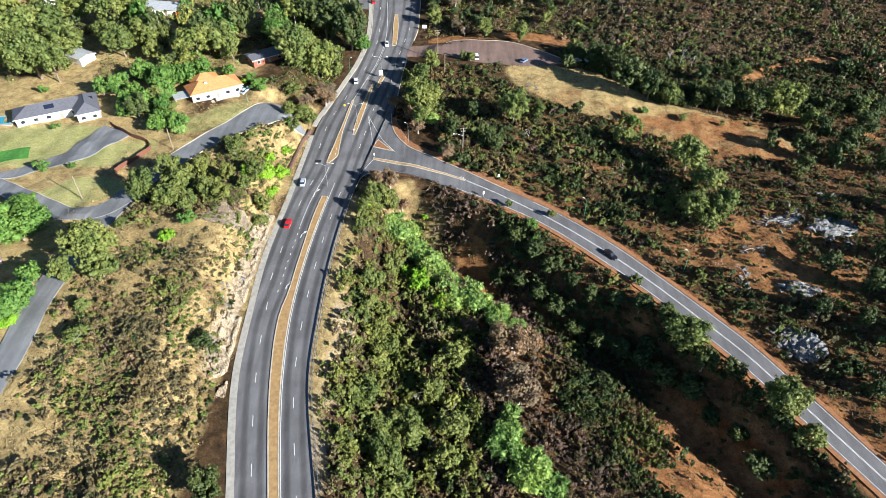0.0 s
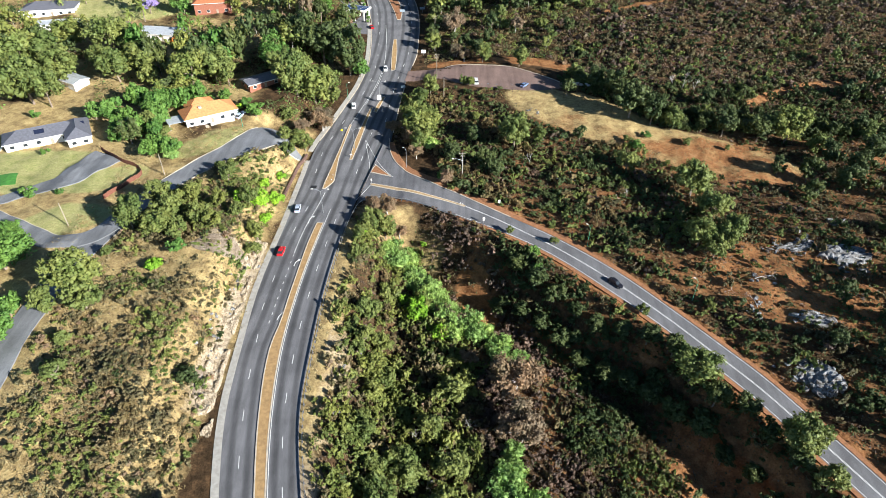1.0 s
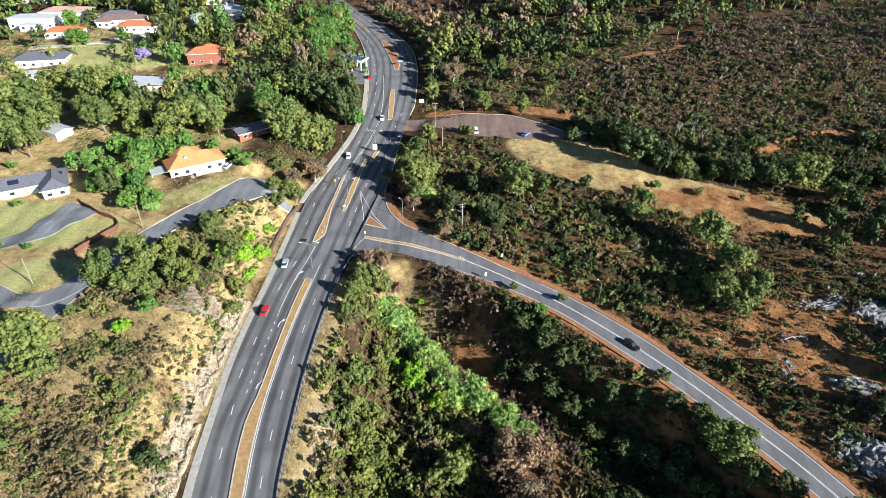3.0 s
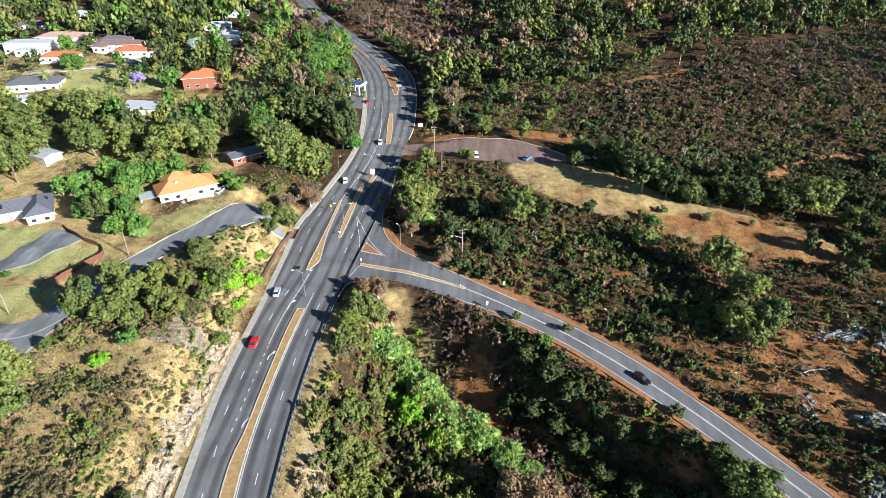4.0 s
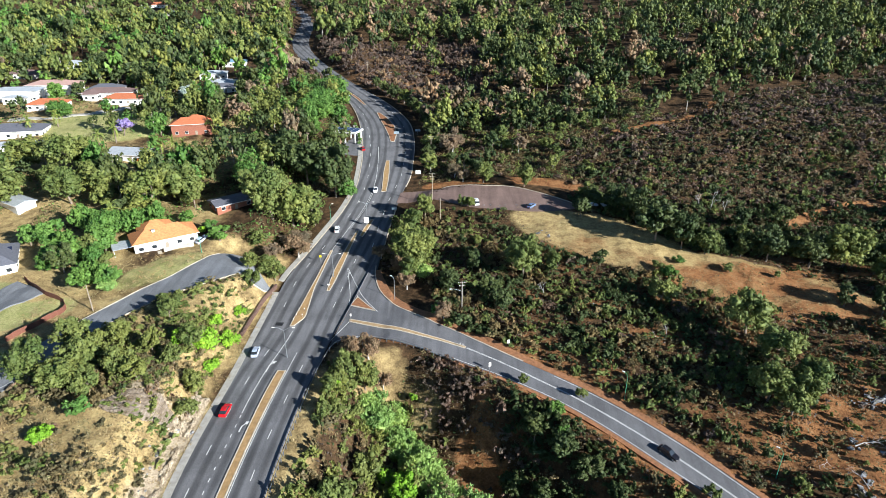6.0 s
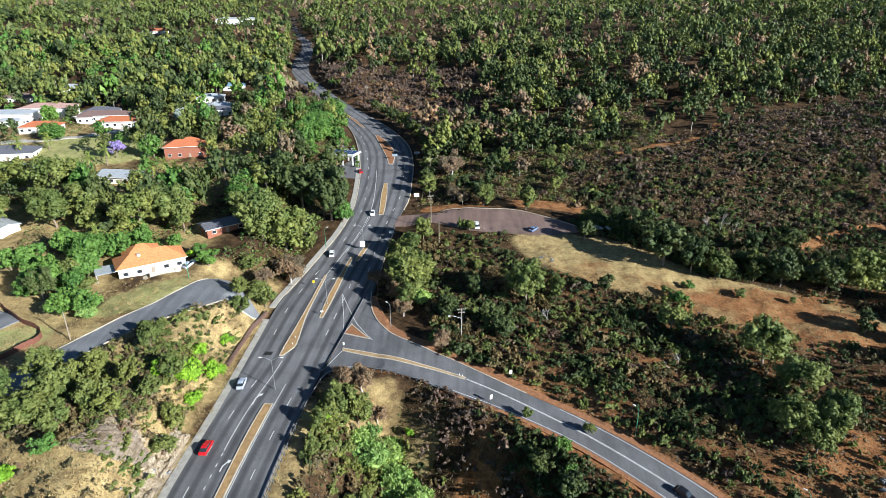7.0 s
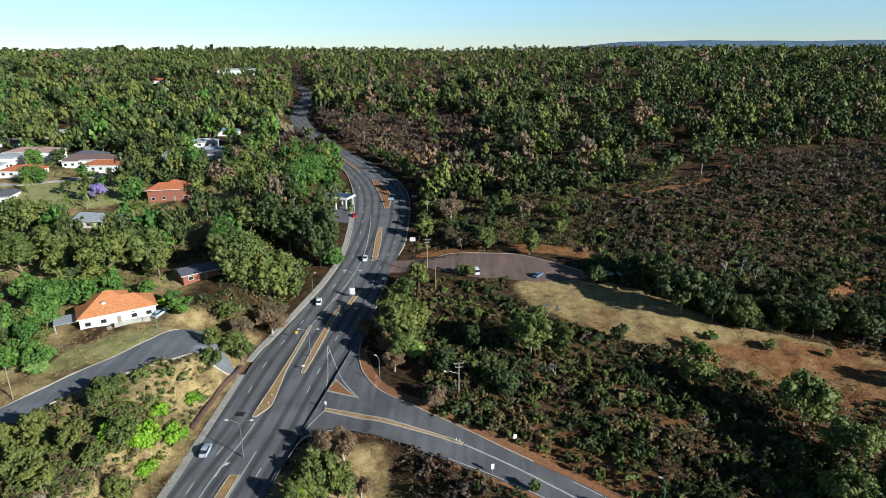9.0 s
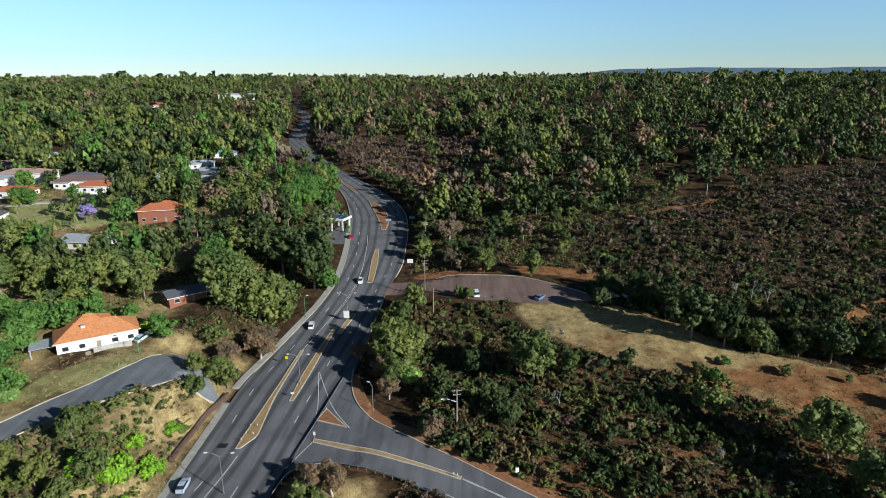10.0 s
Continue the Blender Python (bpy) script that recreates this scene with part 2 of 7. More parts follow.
# the highway climbs away from the junction; everything is a function of the northing y
profile = curve([(-400, 2), (100, 0), (195, 0), (230, 1.6), (270, 5.5), (350, 13.5), (450, 21), (555, 28.5), (940, 45), (1500, 50), (2500, 50), (5000, 50)])
road_left = curve([(-120, -13), (0, -29), (30, -34), (62, -42.4), (94, -49.8), (112, -51.5), (135, -53), (169, -52.3), (196, -51.8), (217, -51), (235, -47), (250, -43.5),
                   (263, -40.5), (286, -38), (308, -38.7), (324, -40), (350, -44), (383, -51.5), (413, -62), (441, -74), (534, -119), (700, -150), (820, -188), (1100, -260)])
road_right = curve([(-120, 4), (0, -12), (30, -17.5), (62, -25.9), (94, -33), (112, -34), (135, -34.4), (169, -32.6), (200, -28), (215, -23.5), (236, -22), (255, -20.9),
                    (279, -18.5), (296, -16), (314, -15.8), (334, -16.3), (368, -21.5), (389, -30), (419, -46), (448, -63), (534, -105), (700, -138), (820, -178), (1100, -250)])


def polyline(points, n=8):
    """A smooth line through plan points, as dense x, y rows."""
    p = np.array(points, float)
    k = np.r_[0, np.cumsum(np.hypot(*np.diff(p, axis=0).T))]
    at = np.interp(np.linspace(0, len(p) - 1, n * (len(p) - 1) + 1), range(len(p)), k)
    return np.stack([curve(list(zip(k, p[:, 0])))(at), curve(list(zip(k, p[:, 1])))(at)], 1)


def off_line(x, y, line):
    """Distance from a line and metres along it, for arrays of places."""
    x, y = np.asarray(x, float), np.asarray(y, float)
    best, along, run = np.full(x.shape, 1e9), np.zeros(x.shape), 0.0
    for (ax, ay), (bx, by) in zip(line[:-1], line[1:]):
        l = math.hypot(bx - ax, by - ay)
        t = np.clip(((x - ax) * (bx - ax) + (y - ay) * (by - ay)) / l ** 2, 0, 1)
        d = np.hypot(x - ax - t * (bx - ax), y - ay - t * (by - ay))
        near = d < best
        best, along, run = np.where(near, d, best), np.where(near, run + t * l, along), run + l
    return best, along


BRANCH = polyline([(-24, 190), (-8, 187), (10, 178.5), (31, 164.3), (51, 146.3), (63, 133), (72, 121.5), (79.4, 112), (90.5, 94), (100.3, 77.2), (120, 44), (142, 5)])
STREET = polyline([(-60, 214), (-65.5, 209), (-70.5, 203.5), (-76, 197), (-81.6, 190.3), (-86.3, 182.9), (-90.1, 176), (-93.4, 168.9), (-96.4, 161), (-98.6, 153), (-100.2, 145), (-101.5, 137), (-101.8, 123), (-102, 106), (-100.5, 91), (-101, 75), (-108, 40), (-120, 0)])


def branch_fall(s):
    return -0.078 * np.clip(np.asarray(s) - 12, 0, 175)


def bend(s):
    """How far the side road swings off its straight line, metres along it."""
    return np.interp(s, [60, 90, 116, 136, 154, 190, 231, 300], [-2, -3, 2.7, 9.9, 17.3, 31, 48, 75])


def natural(x, y):
    """The lie of the land before any road was cut."""
    x, y = np.asarray(x, float), np.asarray(y, float)
    z = profile(y)
    z = z + 9.8 * smooth(-52, -68, x) * (0.45 + 0.55 * smooth(40, 120, y)) * (1 - 0.5 * smooth(350, 480, y))
    z = z + 0.1 * np.clip(x + 15, 0, 170) * smooth(250, 340, y) * (1 - 0.6 * smooth(700, 1300, y))
    z = z + 4.5 * np.exp(-((x - 60) / 52) ** 2 - ((y - 247) / 40) ** 2)
    s = (x + 10) * 0.785 - (y - 186) * 0.62
    n = -(x + 10) * 0.62 - (y - 186) * 0.785
    n = n - bend(s)
    fall = branch_fall(s + 12)
    east = smooth(-45, -20, x)
    gully = fall - 16.5 * smooth(4, 21, n) + 4 * smooth(23, 34, n) + 4 * smooth(45, 130, n)
    upper = fall - 0.07 * n + (z - fall + 0.07 * n) * smooth(5, 75, -n)
    z = z + (np.where(n > 0, gully, upper) - z) * east * smooth(-40, 10, s) * (1 - smooth(235, 255, y))
    z = z - 12 * smooth(900, 2400, y)
    # far ranges on the skyline
    z = z + smooth(2600, 3600, y) * (6 + 3 * np.sin(x / 420 + 0.6)) * smooth(250, 900, x)
    z = z + smooth(600, 1400, y) * (2 * np.sin(x / 130 + 1) + 2 * np.sin(y / 190 + x / 300)) + smooth(500, 900, y) * 8 * smooth(-150, -500, x)
    return z


def graded(x, y):
    """Height of the finished ground, with the road beds cut in; and how far each place is inside a sealed surface."""
    x, y = np.asarray(x, float), np.asarray(y, float)
    z = natural(x, y)
    rough = 0.5 * np.sin(x / 5.3 + 2 * np.sin(y / 9)) * np.sin(y / 6.1) + 0.35 * np.sin(x / 2.3 + y / 3.1) * np.sin(y / 2.7 - x / 4)
    d, s = off_line(x, y, STREET)
    ground = natural(STREET[:, 0], STREET[:, 1])
    k = np.r_[0, np.cumsum(np.hypot(*np.diff(STREET, axis=0).T))]
    half = np.interp(s / k[-1], [0, 0.05, 0.11, 0.18, 0.5, 1], [9.7, 8.5, 5.4, 4.1, 3.6, 3.4])
    w = 1 - smooth(half + 1.5, half + 9, d)
    z = z + (np.interp(s, k, ground) - z) * w
    sealed = 1 - smooth(half - 0.2, half + 0.8, d)
    lot = smooth(1.35, 1.0, np.sqrt(((x - 27) / 36) ** 2 + ((y - 268) / 15) ** 2))
    z = z + (8.6 + 0.01 * (x - 20) + 0.05 * (y - 268) - z) * lot
    d, s = off_line(x, y, BRANCH)
    w = 1 - smooth(6.2, 14, d)
    z = z + (branch_fall(s) - z) * w
    sealed = np.maximum(sealed, 1 - smooth(5.6, 6.6, d))
    l, r = road_left(y), road_right(y)
    out = np.where(x < l, (l - 1.5 - x) / 9, (x - r - 1.5) / 20)
    w = 1 - smooth(0, 1, out)
    w = np.where((y > 235) & (x > r), 1 - smooth(0, 1, (x - r - 1.5) / 12), w)
    z = z + (profile(y) - z) * w
    sealed = np.maximum(sealed, 1 - smooth(0.2, 1.2, np.maximum(l - x, x - r)))
    apron = smooth(1.6, 1.0, np.sqrt(((x + 22) / 13) ** 2 + ((y - 195) / 17) ** 2))
    z = z + (np.where(x > -16, branch_fall(s), profile(y)) - z) * apron * (x > r)
    sealed = np.maximum(sealed, apron * (x > r))
    z = z + rough * (1 - np.maximum(w, sealed)) * (1 - 0.9 * lot)
    return z, sealed


def height(x, y):
    return float(graded(np.array([x]), np.array([y]))[0][0])


# ---- building helpers ----
def mesh_of(name, verts, faces, mats, smooth_faces=False):
    me = bpy.data.meshes.new(name)
    me.from_pydata([tuple(map(float, v)) for v in verts], [], faces)
    for m in mats if isinstance(mats, (list, tuple)) else [mats]:
        me.materials.append(m)
    if smooth_faces:
        me.polygons.foreach_set("use_smooth", [True] * len(me.polygons))
    me.update()
    return me


def soup(name, verts, faces, mat):
    """A mesh from arrays: verts (n, 3), faces (m, 3 or 4)."""
    me = bpy.data.meshes.new(name)
    verts, faces = np.asarray(verts, np.float32), np.asarray(faces, np.int32)
    k = faces.shape[1]
    me.vertices.add(len(verts))
    me.vertices.foreach_set("co", verts.ravel())
    me.loops.add(faces.size)
    me.loops.foreach_set("vertex_index", faces.ravel())
    me.polygons.add(len(faces))
    me.polygons.foreach_set("loop_start", np.arange(0, faces.size, k, dtype=np.int32))
    me.materials.append(mat)
    me.update(calc_edges=True)
    me.validate()
    return me


def part(name, me, parent, m=None, label=""):
    """A mesh (or bmesh with a material) as one object under a thing or a part."""
    ob = new(name, me)
    ob.parent = parent
    if m is not None:
        ob.matrix_basis = m
    if label:
        ob["label"] = label
    return ob


def holder(name, m=None):
    ob = new(name)
    ob.empty_display_size = 0.3
    if m is not None:
        ob.matrix_basis = m
    return ob


class Solid:
    """Collects boxes, prisms and tubes into one mesh."""
    def __init__(self):
        self.v, self.f, self.k = [], [], []

    def add(self, verts, faces, slot=0):
        o = len(self.v)
        self.v += [tuple(p) for p in verts]
        self.f += [tuple(i + o for i in f) for f in faces]
        self.k += [slot] * len(faces)
        return self

    def box(self, x0, y0, z0, x1, y1, z1, slot=0, bevel=0.0):
        b = min(bevel, (x1 - x0) / 3, (y1 - y0) / 3, (z1 - z0) / 3)
        if b <= 0:
            v = [(x, y, z) for z in (z0, z1) for x, y in ((x0, y0), (x1, y0), (x1, y1), (x0, y1))]
            return self.add(v, [(3, 2, 1, 0), (4, 5, 6, 7), (0, 1, 5, 4), (1, 2, 6, 5), (2, 3, 7, 6), (3, 0, 4, 7)], slot)
        rings = []
        for z, i in ((z0, 0), (z1 - b, 0), (z1, b)):
            rings += [(x0 + i, y0 + i, z), (x1 - i, y0 + i, z), (x1 - i, y1 - i, z), (x0 + i, y1 - i, z)]
        f = [(3, 2, 1, 0), (8, 9, 10, 11)]
        for r in (0, 4):
            f += [(r + i, r + (i + 1) % 4, r + 4 + (i + 1) % 4, r + 4 + i) for i in range(4)]
        return self.add(rings, f, slot)

    def tube(self, a, b, ra, rb=None, n=6, slot=0, cap=True):
        a, b = Vector(a), Vector(b)
        rb = ra if rb is None else rb
        q = (b - a).to_track_quat("Z", "Y")
        v = []
        for c, r in ((a, ra), (b, rb)):
            v += [c + q @ Vector((r * math.cos(2 * math.pi * i / n), r * math.sin(2 * math.pi * i / n), 0)) for i in range(n)]
        f = [(i, (i + 1) % n, n + (i + 1) % n, n + i) for i in range(n)]
        if cap:
            f += [tuple(range(n - 1, -1, -1)), tuple(range(n, 2 * n))]
        return self.add(v, f, slot)

    def mesh(self, name, mats):
        me = mesh_of(name, self.v, self.f, mats)
        me.polygons.foreach_set("material_index", self.k)
        return me


def ribbon(left, right, z_of, lift, thick=0.3, cols=1, into=None):
    """A slab between two plan lines of equal length, laid at z_of(x, y) + lift."""
    left, right = np.asarray(left, float), np.asarray(right, float)
    rows = [left + (right - left) * c / cols for c in range(cols + 1)]
    n, s = len(left), into or Solid()
    top = np.stack([np.c_[r, z_of(r[:, 0], r[:, 1]) + lift] for r in rows])
    v = top.reshape(-1, 3).tolist()
    f = [(c * n + i, (c + 1) * n + i, (c + 1) * n + i + 1, c * n + i + 1) for c in range(cols) for i in range(n - 1)]
    low = len(v)
    v += [(x, y, z - thick) for x, y, z in top[0]] + [(x, y, z - thick) for x, y, z in top[-1]]
    last = cols * n
    f += [(i + 1, low + i + 1, low + i, i) for i in range(n - 1)]
    f += [(last + i, low + n + i, low + n + i + 1, last + i + 1) for i in range(n - 1)]
    f += [(0, low, low + n, last), (n - 1, last + n - 1, low + 2 * n - 1, low + n - 1)]
    return s.add(v, f)


def beside(line, off):
    """A plan line moved sideways; positive is to the left of its run."""
    line = np.asarray(line, float)
    t = np.gradient(line, axis=0)
    t /= np.hypot(*t.T)[:, None]
    off = np.broadcast_to(off, len(line))[:, None]
    return line + off * np.c_[-t[:, 1], t[:, 0]]


def between(curve_x, y0, y1, step=4.0, shift=0.0):
    y = np.linspace(y0, y1, max(2, int((y1 - y0) / step) + 1))
    return np.c_[curve_x(y) + shift, y]


def bed(x, y):
    return graded(x, y)[0]


def highway_z(x, y):
    return profile(y)


def structure(name, me, label, category):
    return tagged(new(name, me), label, category, kind="structure")


# ---- the ground: one sheet to the horizon ----
def axis(lo, hi, step, far_lo, far_hi, grow=1.12):
    mid = list(np.arange(lo, hi + step, step))
    a, d = [], step
    x = lo
    while x > far_lo:
        d *= grow
        x -= d
        a.append(x)
    b, d, x = [], step, mid[-1]
    while x < far_hi:
        d *= grow
        x += d
        b.append(x)
    return np.array(a[::-1] + mid + b)


gx, gy = axis(-150, 150, 2.0, -3800, 3800), axis(40, 330, 2.0, -500, 4700, 1.06)
GX, GY = np.meshgrid(gx, gy)
GZ, SEALED = graded(GX, GY)
GZ = GZ - 0.35 * SEALED
nx, ny = len(gx), len(gy)
idx = np.arange(nx * ny).reshape(ny, nx)
quads = np.stack([idx[:-1, :-1], idx[:-1, 1:], idx[1:, 1:], idx[1:, :-1]], -1).reshape(-1, 4)
ground_me = soup("ground", np.stack([GX, GY, GZ], -1).reshape(-1, 3), quads, M_GROUND)
ground_me.polygons.foreach_set("use_smooth", [True] * len(ground_me.polygons))


def blob(x, y, cx, cy, rx, ry, turn=0.0):
    c, s = math.cos(radians(turn)), math.sin(radians(turn))
    u, v = (x - cx) * c + (y - cy) * s, -(x - cx) * s + (y - cy) * c
    return smooth(1.25, 0.75, np.sqrt((u / rx) ** 2 + (v / ry) ** 2))


TRACKS = [(polyline(p, 6), w) for p, w in (([(80, 327), (90, 329), (101, 331), (113, 334), (127, 341), (133, 352)], 2.3), ([(128, 252), (138, 258.5), (148, 263.5), (160, 267), (174, 268.5)], 1.6),
                                             ([(112, 219), (130, 218), (148, 217.5), (165, 211)], 1.6), ([(-8, 285), (14, 287), (40, 284), (58, 275)], 3.0))]


def bank_open(x, y):
    """Straw clearings on the bank: below the street and round the rock slab."""
    street = np.interp(y, STREET[::-1, 1], STREET[::-1, 0])
    o = np.maximum(smooth(13, 6, x - street) * smooth(140, 120, y), blob(x, y, -78, 136, 15, 9, -15))
    o = np.maximum(o, np.maximum(blob(x, y, -90, 72, 10, 9, 30), blob(x, y, -80, 118, 7, 8)))
    o = np.maximum(o, 0.9 * blob(x, y, -90, 136, 8, 7))
    return np.maximum(o, 0.8 * blob(x, y, -66, 188, 9, 6, 45))


def zones(x, y):
    """How much of dry grass, lawn and bare red soil each place has, 0 to 1."""
    branch_d = off_line(x, y, BRANCH)[0]
    straw = (0.55 + 0.42 * np.maximum(bank_open(x, y), smooth(-100, -108, x))) * smooth(-48, -56, x) * smooth(250, 215, y) + 0.75 * smooth(-18, -32, x) * smooth(-45, -32, x) * smooth(190, 150, y)
    straw = np.maximum(straw, 1.0 * blob(x, y, 56, 236, 38, 14, -32))
    straw = np.maximum(straw, 0.85 * blob(x, y, 100, 211, 36, 14, -22))
    straw = np.maximum(straw, 0.55 * blob(x, y, -16, 171, 18, 9, -20))
    straw = np.maximum(straw, 0.55 * smooth(-60, -90, x) * smooth(200, 240, y) * smooth(420, 360, y))
    straw = np.maximum(straw, np.maximum(0.85 * blob(x, y, -134, 252, 30, 9, -12), np.maximum(0.95 * blob(x, y, -182, 321, 15, 8), 0.8 * blob(x, y, -165, 350, 26, 7, 20))))
    lawn = np.maximum(np.maximum(blob(x, y, -140, 182, 26, 14), 0.8 * blob(x, y, -165, 330, 35, 22)), np.maximum(np.maximum(blob(x, y, -112, 178, 13, 6, 35), 0.8 * blob(x, y, -114, 155, 13, 8, 20)), 0.75 * blob(x, y, -86, 203, 7, 15, -38)))
    soil = np.maximum(0.6 * blob(x, y, 106, 206, 32, 14, -28), 0.75 * blob(x, y, 104, 146, 26, 20))
    soil = np.maximum(soil, 1.0 * blob(x, y, 64, 86, 24, 14, -35))
    soil = np.maximum(soil, 0.42 * smooth(-20, 30, x) * smooth(246, 232, y) * smooth(60, 90, y))
    soil = np.maximum(soil, 0.8 * smooth(9, 5.5, branch_d))
    soil = np.maximum(soil, 0.9 * blob(x, y, 10, 148, 5, 14, 20))
    for tl, w in TRACKS:
        soil = np.maximum(soil, 0.95 * smooth(w + 1.2, w * 0.5, off_line(x, y, tl)[0]))
    soil = np.maximum(soil, 0.42 * blob(x, y, -10, 470, 60, 60))
    rock = 0.8 * smooth(-54, -55.5, x) * smooth(-62, -57, x) * smooth(80, 100, y) * smooth(160, 150, y)
    rock = np.maximum(rock, 0.75 * blob(x, y, -66, 147, 6, 4)) + 0.45 * smooth(-32, -30, x) * smooth(-20, -26, x) * smooth(150, 120, y)
    return straw, lawn, soil, np.clip(rock, 0, 1)


ZS, ZL, ZR, ZK = zones(GX, GY)
zone = ground_me.color_attributes.new("zone", "FLOAT_COLOR", "POINT")
zone.data.foreach_set("color", np.stack([ZS, ZL, ZR, ZK], -1).astype(np.float32).ravel())
structure("ground", ground_me, "dry hillside ground with straw grass, litter and red soil", "ground")

# ---- sealed roads ----
ys = np.concatenate([np.arange(-118, 60, 6), np.arange(60, 460, 3), np.arange(460, 1100, 12)]).astype(float)
med_r = curve([(-120, -3), (0, -19.5), (30, -25), (62, -33.4), (94, -39.7), (112, -41.6), (135, -42), (169, -40.2), (180, -39.2), (215, -36), (250, -31), (290, -26.5), (330, -26), (360, -29), (400, -44), (450, -70), (534, -111), (1100, -254)])
med_l = curve([(-120, -5.4), (0, -21.9), (30, -27.3), (62, -35.5), (94, -42.3), (108, -44.1), (114, -44.4), (120, -43.9), (135, -43.7), (169, -42.1), (180, -40.3), (215, -37.5), (250, -32.5), (290, -28), (330, -28), (360, -32), (400, -46), (450, -72), (534, -113), (1100, -256)])
road_me = Solid()
lanes = [np.c_[road_left(ys), ys], np.c_[med_l(ys), ys], np.c_[med_r(ys), ys], np.c_[road_right(ys), ys]]
for a, b in zip(lanes[:-1], lanes[1:]):
    ribbon(a, b, highway_z, 0.03, 0.5, 2, road_me)
road_me = road_me.mesh("road", M_HIGHWAY)
co = np.array([v.co for v in road_me.vertices])
lane = road_me.attributes.new("lane", "FLOAT", "POINT")
lane.data.foreach_set("value", np.where(co[:, 0] < med_l(co[:, 1]) + 0.01, med_l(co[:, 1]) - co[:, 0], np.clip(co[:, 0] - med_r(co[:, 1]), 0, 99)).astype(np.float32))
highway = structure("road", road_me, "worn grey asphalt dual carriageway with tyre-darkened lanes", "road")
south_edge = polyline([(-33.5, 160), (-32.2, 172), (-29.5, 181), (-22.5, 183.6), (-12.5, 181.3), (0, 176), (14.5, 169.2), (29.3, 160.2), (48.3, 142.6), (59.7, 130.3), (68.5, 119.1), (75.8, 109.8), (87.0, 92), (97, 75.2), (116.6, 42), (138.6, 3)], 6)
north_edge = polyline([(-23.5, 232), (-22.5, 215.5), (-20, 207.5), (-14.8, 200), (-6, 193.7), (4.5, 187), (18.6, 177.5), (34, 167.5), (54.3, 149.7), (66.3, 135.6), (75.6, 124), (83, 114.4), (94, 96), (103.6, 79.3), (123.4, 46), (145.4, 7)], 6)
branch_road = structure("branch_road", ribbon(north_edge, south_edge, bed, 0.018, 0.4, 8).mesh("branch_road", M_ASPHALT), "grey asphalt side road sweeping down the slope", "road")
street_s = np.r_[0, np.cumsum(np.hypot(*np.diff(STREET, axis=0).T))]
street_w = np.interp(street_s / street_s[-1], [0, 0.05, 0.11, 0.18, 0.5, 1], [9.5, 8.3, 5.2, 3.9, 3.4, 3.2])
structure("street", ribbon(beside(STREET, -street_w), beside(STREET, street_w), bed, 0.06, 0.4, 4).mesh("street", M_ASPHALT_DARK), "dark asphalt residential street with pale kerbs", "road")
lot_n = polyline([(-19, 280), (-8, 281.5), (2, 282.5), (14, 281.5), (27, 280), (38, 273), (47, 265), (52, 260)], 5)
lot_s = polyline([(-20, 271), (-9, 269), (-2, 266.5), (8.8, 260.6), (20, 258), (32, 255.8), (43, 256.5), (50, 258.5)], 5)
structure("car_park", ribbon(lot_n, lot_s, bed, 0.07, 0.4, 6).mesh("car_park", M_LOT), "gravel-strewn brown asphalt car park on the knoll", "car park")
structure("shoulder", ribbon(between(road_left, 15, 207, 3, -1.75), between(road_left, 15, 207, 3, -0.02), highway_z, 0.07, 0.4).mesh("shoulder", M_CONCRETE),
          "pale concrete gutter strip along the carriageway", "shoulder")
structure("verge", ribbon(beside(north_edge, np.interp(np.arange(len(north_edge)), [0, 8, 30, 50, 60], [1.2, 3.0, 3.0, 1.5, 1.3]))[4:], beside(north_edge, 0.0)[4:], bed, 0.1, 0.5, 2).mesh("verge", M_VERGE), "orange gravel verge beside the side road", "verge")
structure("verge", ribbon(beside(south_edge, 0.0)[30:], beside(south_edge, -1.3)[30:], bed, 0.07, 0.5, 2).mesh("verge", M_VERGE), "rusty gravel edge above the gully", "verge")
structure("footpath", ribbon(between(road_left, 214, 332, 3, -2.3), between(road_left, 214, 332, 3, -0.5), highway_z, 0.14, 0.5).mesh("footpath", M_CONCRETE), "pale concrete footpath behind the kerb", "footpath")
# driveways of the gardens
drive_mid = polyline([(-117.5, 192.5), (-121.5, 184), (-126, 176), (-134, 169), (-142, 164), (-150, 160)], 6)
drive_w = np.interp(np.linspace(0, 1, len(drive_mid)), [0, 0.3, 0.6, 1], [6.5, 5.5, 2.4, 2.4])
structure("driveway", ribbon(beside(drive_mid, -drive_w), beside(drive_mid, drive_w), bed, 0.3, 0.9, 3).mesh("driveway", M_ASPHALT_DARK), "dark sealed driveway curving across the lawn", "driveway")
bulb = polyline([(-98.5, 152), (-102.5, 145.5), (-110.5, 143.2), (-119, 146.6), (-127, 150.5), (-146, 160), (-170, 172)], 6)
structure("street_arm", ribbon(beside(bulb, -3.2), beside(bulb, 3.2), bed, 0.25, 0.9, 3).mesh("street_arm", M_ASPHALT_DARK), "dark asphalt arm of the residential street", "road")


# ---- kerbs, islands and markings ----
def kerb(line, z_of=bed, lift=0.17, wide=0.3, name="kerb", parent=None):
    me = ribbon(beside(line, wide / 2), beside(line, -wide / 2), z_of, lift, 0.4).mesh("kerb", M_KERB)
    if parent:
        return part(name, me, parent)
    return structure(name, me, "worn pale concrete kerb along the road", "kerb")


